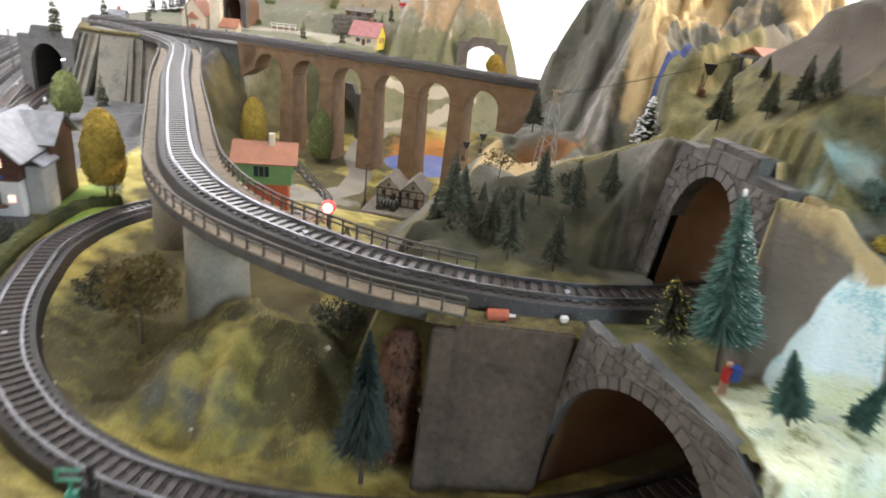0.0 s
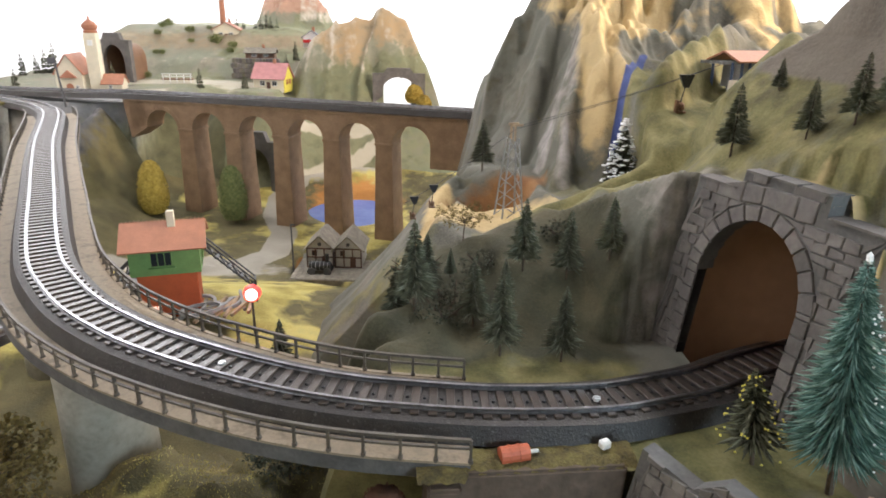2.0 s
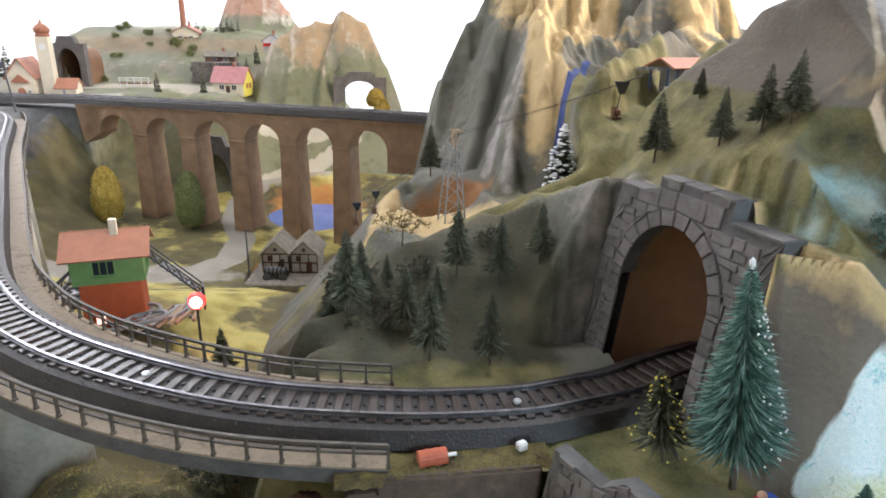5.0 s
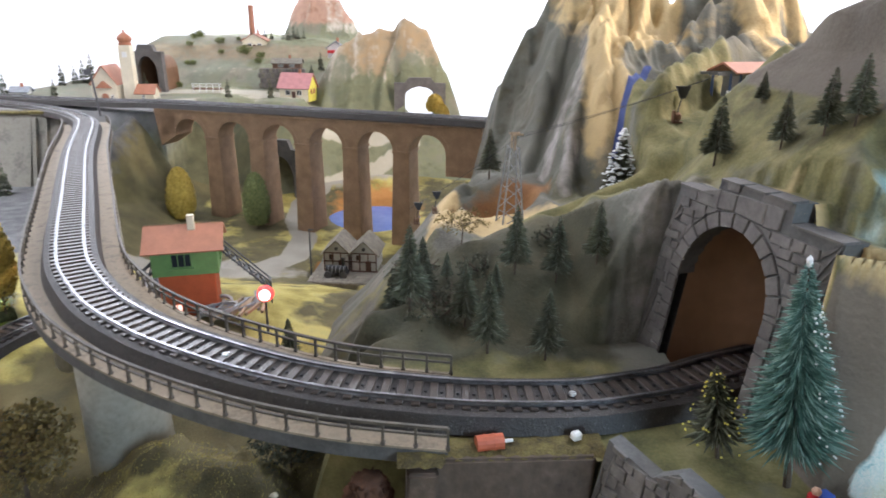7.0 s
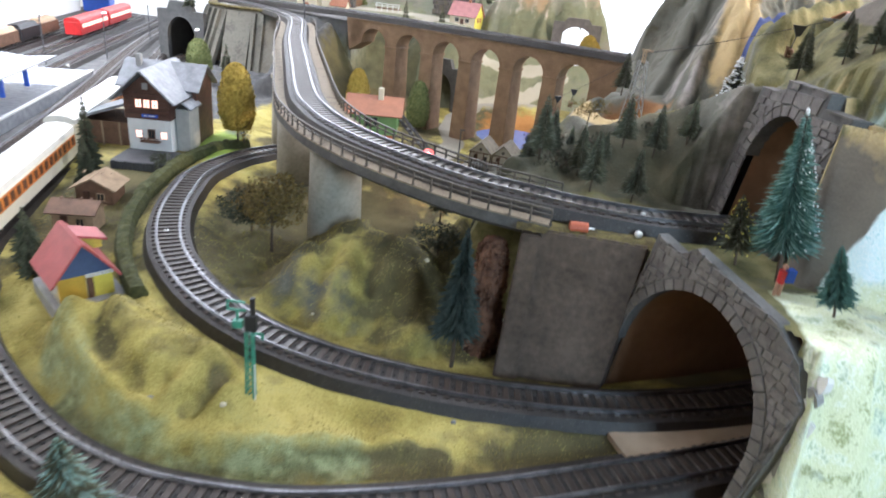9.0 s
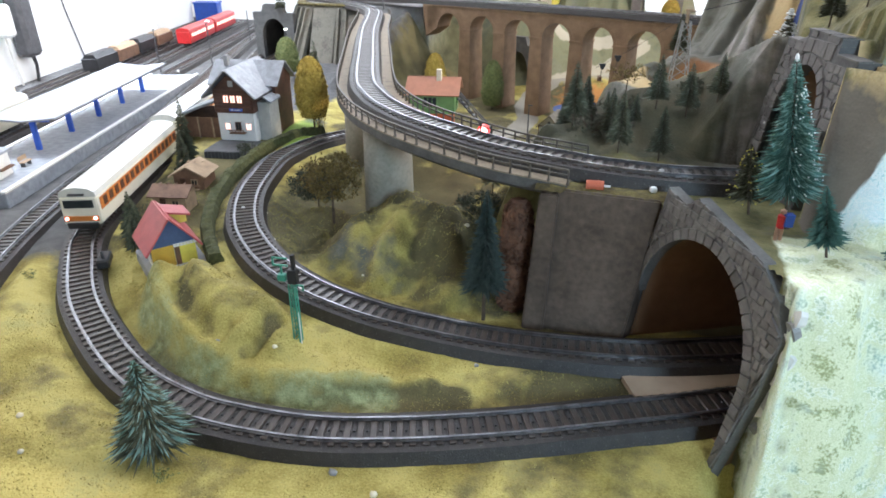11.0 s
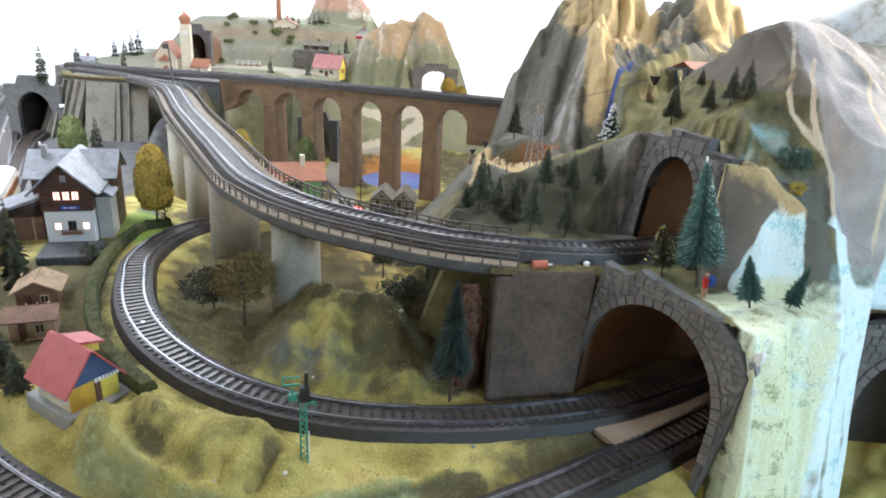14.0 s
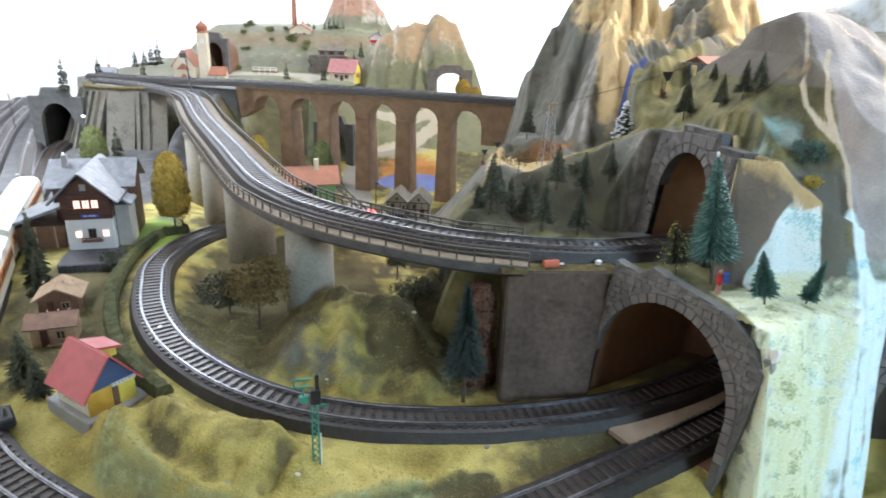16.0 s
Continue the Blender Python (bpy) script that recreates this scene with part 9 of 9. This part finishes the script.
def along_line(line, start, length):
    """Front place and forward direction of a car whose front stands at a station of a line."""
    pts = resample(line, 0.005)
    s, k = 0.0, 0
    while k < len(pts) - 2 and (pts[k] - Vector((*start, pts[k].z))).length > 0.006:
        k += 1
    back = pts[min(len(pts) - 1, k + int(length / 0.005))]
    d = pts[k] - back
    return pts[k], (d.x, d.y)


p, g = along_line(OUTER, (-0.4095, 0.3585), 0.235)
coach(p, g, p.z, 0.235, M_TRAINCREAM, M_TRAINROOF, M_BROWNWOOD, "cream railcar with orange window band and red tail lights", True, M_ORANGE, "railcar", True)
q = p - Vector((g[0], g[1], 0)).normalized() * 0.242
p2, g2 = q, (-YARD.x, -YARD.y)
coach(p2, g2, 0.0195, 0.235, M_TRAINCREAM, M_TRAINROOF, M_BROWNWOOD, "cream trailing coach with orange window band beside the station", False, M_ORANGE, "railcar")

o = Vector((-0.47, 0.445, 0.02))
fwd = (-YARD.x, -YARD.y)


def spot(shift, s):
    v = o + YARD_SIDE * shift + YARD * s
    return (v.x, v.y)


coach(spot(0.235, -0.12), fwd, 0.02, 0.22, M_WHITE, M_TRAINROOF, M_GLASS, "white coach with dark windows standing in the yard", group="standing coaches")
coach(spot(0.235, 0.11), fwd, 0.02, 0.16, M_CREAM, M_TRAINROOF, M_CREAM, "pale cream van standing in the yard", group="standing coaches", name="goods_van")
coach(spot(0.300, -0.10), fwd, 0.02, 0.22, M_RED, M_TRAINROOF, M_GLASS, "dark red coach with pale roof standing in the yard", group="standing coaches")
coach(spot(0.300, 0.13), fwd, 0.02, 0.22, M_CREAM, M_CREAM, M_CREAM, "pale cream van behind the red coach", group="standing coaches", name="goods_van")
coach(spot(0.235, 0.96), fwd, 0.02, 0.20, M_RED, M_RED, M_LITWINDOW, "bright red railbus with lit windows at the yard's end", group="red railbuses", name="railbus")
coach(spot(0.235, 1.17), fwd, 0.02, 0.20, M_RED, M_RED, M_LITWINDOW, "bright red railbus trailer at the yard's end", group="red railbuses", name="railbus")
for k in range(4):
    wag = thing("goods_wagon", "dark brown goods wagon on the wall-side track", "goods wagon", group="goods wagons")
    wag.matrix_world = local(spot(0.300, 0.62 + 0.105 * k), fwd, 0.02)
    piece("body", M_HUTWOOD if k % 2 else M_BLACK, wag, lambda bm: add_box(bm, -0.047, 0, 0.018, 0.094, 0.030, 0.022, 0.0008))
    piece("load", M_WOOD if k % 2 else M_BLACK, wag, lambda bm: add_prism(bm, [(-0.013, 0.029), (0.013, 0.029), (0.008, 0.036), (-0.008, 0.036)], 0.086, Matrix(((0, -1, 0, -0.004), (1, 0, 0, 0), (0, 0, 1, 0), (0, 0, 0, 1)))))
    for x in (-0.018, -0.076):
        piece("wheelset", M_BLACK, wag, lambda bm: [add_cone(bm, (x, -0.0095, 0.0048), (x, -0.0075, 0.0048), 0.0052, 0.0052, 12), add_cone(bm, (x, 0.0075, 0.0048), (x, 0.0095, 0.0048), 0.0052, 0.0052, 12)])

pf = thing("platform", "long pale station platform between two tracks", "platform")
pf.matrix_world = local(spot(0.132, -0.02), (YARD.x, YARD.y), 0.008)
piece("slab", M_SHEET, pf, lambda bm: add_box(bm, 0.30, 0, 0.008, 0.62, 0.090, 0.018, 0.001))
for s in (-1, 1):
    piece("edge", M_WHITE, pf, lambda bm: add_box(bm, 0.30, s * 0.0430, 0.0178, 0.62, 0.005, 0.0022))
cn = thing("platform_canopy", "pale blue platform canopy on blue posts", "canopy")
cn.matrix_world = local(spot(0.132, 0.10), (YARD.x, YARD.y), 0.025)
piece("roof", M_SHEET, cn, lambda bm: [add_prism(bm, [(-0.040, 0.042), (0, 0.038), (0.040, 0.042), (0.040, 0.044), (0, 0.040), (-0.040, 0.044)], 0.36, Matrix(((0, 1, 0, 0), (1, 0, 0, 0), (0, 0, 1, 0), (0, 0, 0, 1))))], "pale roof")
for k in range(5):
    piece("post", M_BLUE, cn, lambda bm: [add_box(bm, 0.02 + 0.08 * k, 0, 0.018, 0.004, 0.006, 0.038), add_box(bm, 0.02 + 0.08 * k, 0, 0.036, 0.003, 0.040, 0.003)], "blue steel post")
ks = thing("platform_kiosk", "white kiosk at the platform's end", "kiosk")
ks.matrix_world = local(spot(0.130, 0.02), (YARD.x, YARD.y), 0.025)
piece("wall", M_WHITE, ks, lambda bm: add_box(bm, 0, 0, 0.013, 0.030, 0.030, 0.026, 0.0006))
piece("roof", M_SHEET, ks, lambda bm: add_box(bm, 0, 0, 0.027, 0.038, 0.038, 0.003, 0.0006))
piece("counter", M_HUTWOOD, ks, lambda bm: add_box(bm, 0.002, -0.017, 0.010, 0.022, 0.006, 0.0015))
bn = thing("platform_bench", "small wooden bench on the platform", "bench")
bn.matrix_world = local(spot(0.115, 0.06), (YARD.x, YARD.y), 0.025)
piece("seat", M_WOOD, bn, lambda bm: add_box(bm, 0, 0, 0.005, 0.016, 0.006, 0.001))
piece("backrest", M_WOOD, bn, lambda bm: add_box(bm, 0, 0.003, 0.009, 0.016, 0.001, 0.005))
for x in (-0.006, 0.006):
    piece("leg", M_DARKGREY, bn, lambda bm: add_box(bm, x, 0, 0.0022, 0.001, 0.005, 0.005))


def yard_lamp(shift, s, label):
    top = thing("yard_lamp", label, "yard lamp", group="yard lamps")
    top.matrix_world = local(spot(shift, s), (YARD.x, YARD.y), 0.008)
    piece("post", M_DARKGREY, top, lambda bm: add_cone(bm, (0, 0, 0), (0, 0, 0.085), 0.0016, 0.0010, 7))
    piece("arm", M_DARKGREY, top, lambda bm: add_cone(bm, (0, 0, 0.084), (0.010, 0, 0.088), 0.0008, 0.0007, 5))
    piece("head", M_LAMPWHITE, top, lambda bm: add_box(bm, 0.012, 0, 0.0875, 0.008, 0.005, 0.0022, 0.0006), "bright lamp head")
    return top


for sh, s in ((-0.07, 0.66), (0.125, 0.80), (0.10, 1.05), (0.20, 0.70)):
    yard_lamp(sh, s, "thin yard lamp post with a bright head")
for k, (sh, s) in enumerate(((0.03, 0.58), (0.09, 0.50), (-0.02, 0.74), (0.15, 0.66), (0.05, 0.86))):
    tl = thing("turnout_lantern", "small turnout lantern between the yard tracks", "lantern", group="turnout lanterns")
    tl.matrix_world = local(spot(sh, s), (YARD.x, YARD.y), 0.008)
    piece("base", M_BLACK, tl, lambda bm: add_box(bm, 0, 0, 0.003, 0.016, 0.008, 0.006, 0.0008))
    piece("lantern", M_WHITE, tl, lambda bm: add_box(bm, 0, 0, 0.009, 0.005, 0.004, 0.006, 0.0005))
crate = thing("blue_crate", "blue plastic crate standing behind the red railbuses", "crate")
crate.matrix_world = pose(-1.40, 1.82, 0.0, 0, 0, 20) @ Matrix.Scale(0.58, 4)
piece("shell", M_BLUE, crate, lambda bm: add_box(bm, 0, 0, 0.055, 0.13, 0.09, 0.11, 0.004))
piece("rim", M_BLUE, crate, lambda bm: add_box(bm, 0, 0, 0.108, 0.138, 0.098, 0.010, 0.002))

# power strip hanging on the wall, with its leads
WALL_A, WALL_B = Vector((-0.43, -0.826, 0)), Vector((-1.438, 1.787, 0))
wd = (WALL_B - WALL_A).normalized()
wn = Vector((wd.y, -wd.x, 0))


def on_wall(s, z, out=0.004):
    return WALL_A + wd * s + wn * out + Vector((0, 0, z))


WS = 1.815
ps = thing("power_strip", "black power strip hanging on the white wall", "power strip")
ps.matrix_world = Matrix.Translation(on_wall(WS, 0.0, 0.0)) @ Matrix(((wd.x, wn.x, 0, 0), (wd.y, wn.y, 0, 0), (0, 0, 1, 0), (0, 0, 0, 1)))
piece("case", M_DARKGREY, ps, lambda bm: add_box(bm, 0, 0.018, 0.127, 0.044, 0.030, 0.142, 0.007))
piece("lead", M_BLACK, ps, lambda bm: [add_cone(bm, (0.004, 0.018, 0.060), (0.010, 0.018, 0.040), 0.004, 0.003, 8), add_cone(bm, (0.010, 0.018, 0.040), (0.006, 0.016, 0.008), 0.003, 0.003, 8)])
pl = thing("white_plug", "white plug adapter with a lead beside the power strip", "plug")
pl.matrix_world = Matrix.Translation(on_wall(WS - 0.055, 0.0, 0.0)) @ Matrix(((wd.x, wn.x, 0, 0), (wd.y, wn.y, 0, 0), (0, 0, 1, 0), (0, 0, 0, 1)))
piece("case", M_WHITE, pl, lambda bm: add_box(bm, 0, 0.016, 0.125, 0.026, 0.030, 0.055, 0.005))
piece("lead", M_WHITE, pl, lambda bm: add_cone(bm, (0, 0.014, 0.10), (0.02, 0.010, 0.0), 0.0022, 0.0022, 8))
wl = [on_wall(WS + 0.13, 0.45, 0.003), on_wall(WS + 0.16, 0.25, 0.003), on_wall(WS + 0.19, 0.12, 0.003), on_wall(WS + 0.23, 0.0, 0.003)]
bm = bmesh.new()
for a, b in zip(wl[:-1], wl[1:]):
    add_cone(bm, a, b, 0.0016, 0.0016, 6)
tagged(part("wall_lead", bm, M_DARKGREY), "thin grey lead running down the wall", "cable")

# torn bits of white plaster along the lower front's edge
rnd = random.Random(44)
for k in range(11):
    u, z = 0.126 + rnd.uniform(-0.004, 0.006), 0.020 + 0.0075 * k
    bm = bmesh.new()
    n = 7
    ring = [bm.verts.new((rnd.uniform(0.5, 1.0) * 0.0048 * math.cos(6.283 * j / n), rnd.uniform(-0.0006, 0.0006), rnd.uniform(0.6, 1.3) * 0.0060 * math.sin(6.283 * j / n))) for j in range(n)]
    back = [bm.verts.new((v.co.x * 0.8, 0.004, v.co.z * 0.8)) for v in ring]
    bm.faces.new(ring)
    bm.faces.new(back[::-1])
    for j in range(n):
        bm.faces.new((ring[j], back[j], back[(j + 1) % n], ring[(j + 1) % n]))
    tagged(part("plaster_scrap", bm, M_WHITE if k % 3 else M_GREY), "torn scrap of plaster at the tunnel front's edge", "plaster", "plaster scraps").matrix_world = LOW_M @ pose(u, -0.001, z, rnd.uniform(-25, 25), rnd.uniform(-30, 30), rnd.uniform(-25, 25))

# bank of unpainted plaster behind the brown peak
bm = bmesh.new()
rows = []
for i in range(33):
    u = i / 32
    cx, cy, top_z = 0.300 + 0.28 * u, 0.555 + 0.03 * u, 0.292 + 0.065 * min(1, 1.6 * u) ** 0.7
    row = []
    for j in range(25):
        a = math.pi * j / 24
        n = noise.noise(Vector((cx * 30, a * 1.6, 3.0))) + 0.5 * noise.noise(Vector((cx * 75, a * 4, 7.0)))
        r = (0.030 + 0.012 * n) * (0.25 + 0.75 * min(1, 3.5 * u))
        row.append(bm.verts.new((cx, cy - r * 1.2 * math.cos(a), top_z - 0.11 * (1 - math.sin(a)) ** 1.5 + 0.55 * (r - 0.030))))
    rows.append(row)
for ra, rb in zip(rows[:-1], rows[1:]):
    for j in range(24):
        bm.faces.new((ra[j], rb[j], rb[j + 1], ra[j + 1]))
bm.normal_update()
M_BANK = material("bare_plaster_mat", [(0.30, 0.23, 0.15), (0.62, 0.57, 0.50), (0.78, 0.77, 0.75), (0.80, 0.79, 0.78)], 22, 0.8, 0.5)
tagged(part("plaster_bank", bm, M_BANK, shade=True), "crumpled bank of white unpainted plaster behind the brown peak", "plaster", kind="structure")
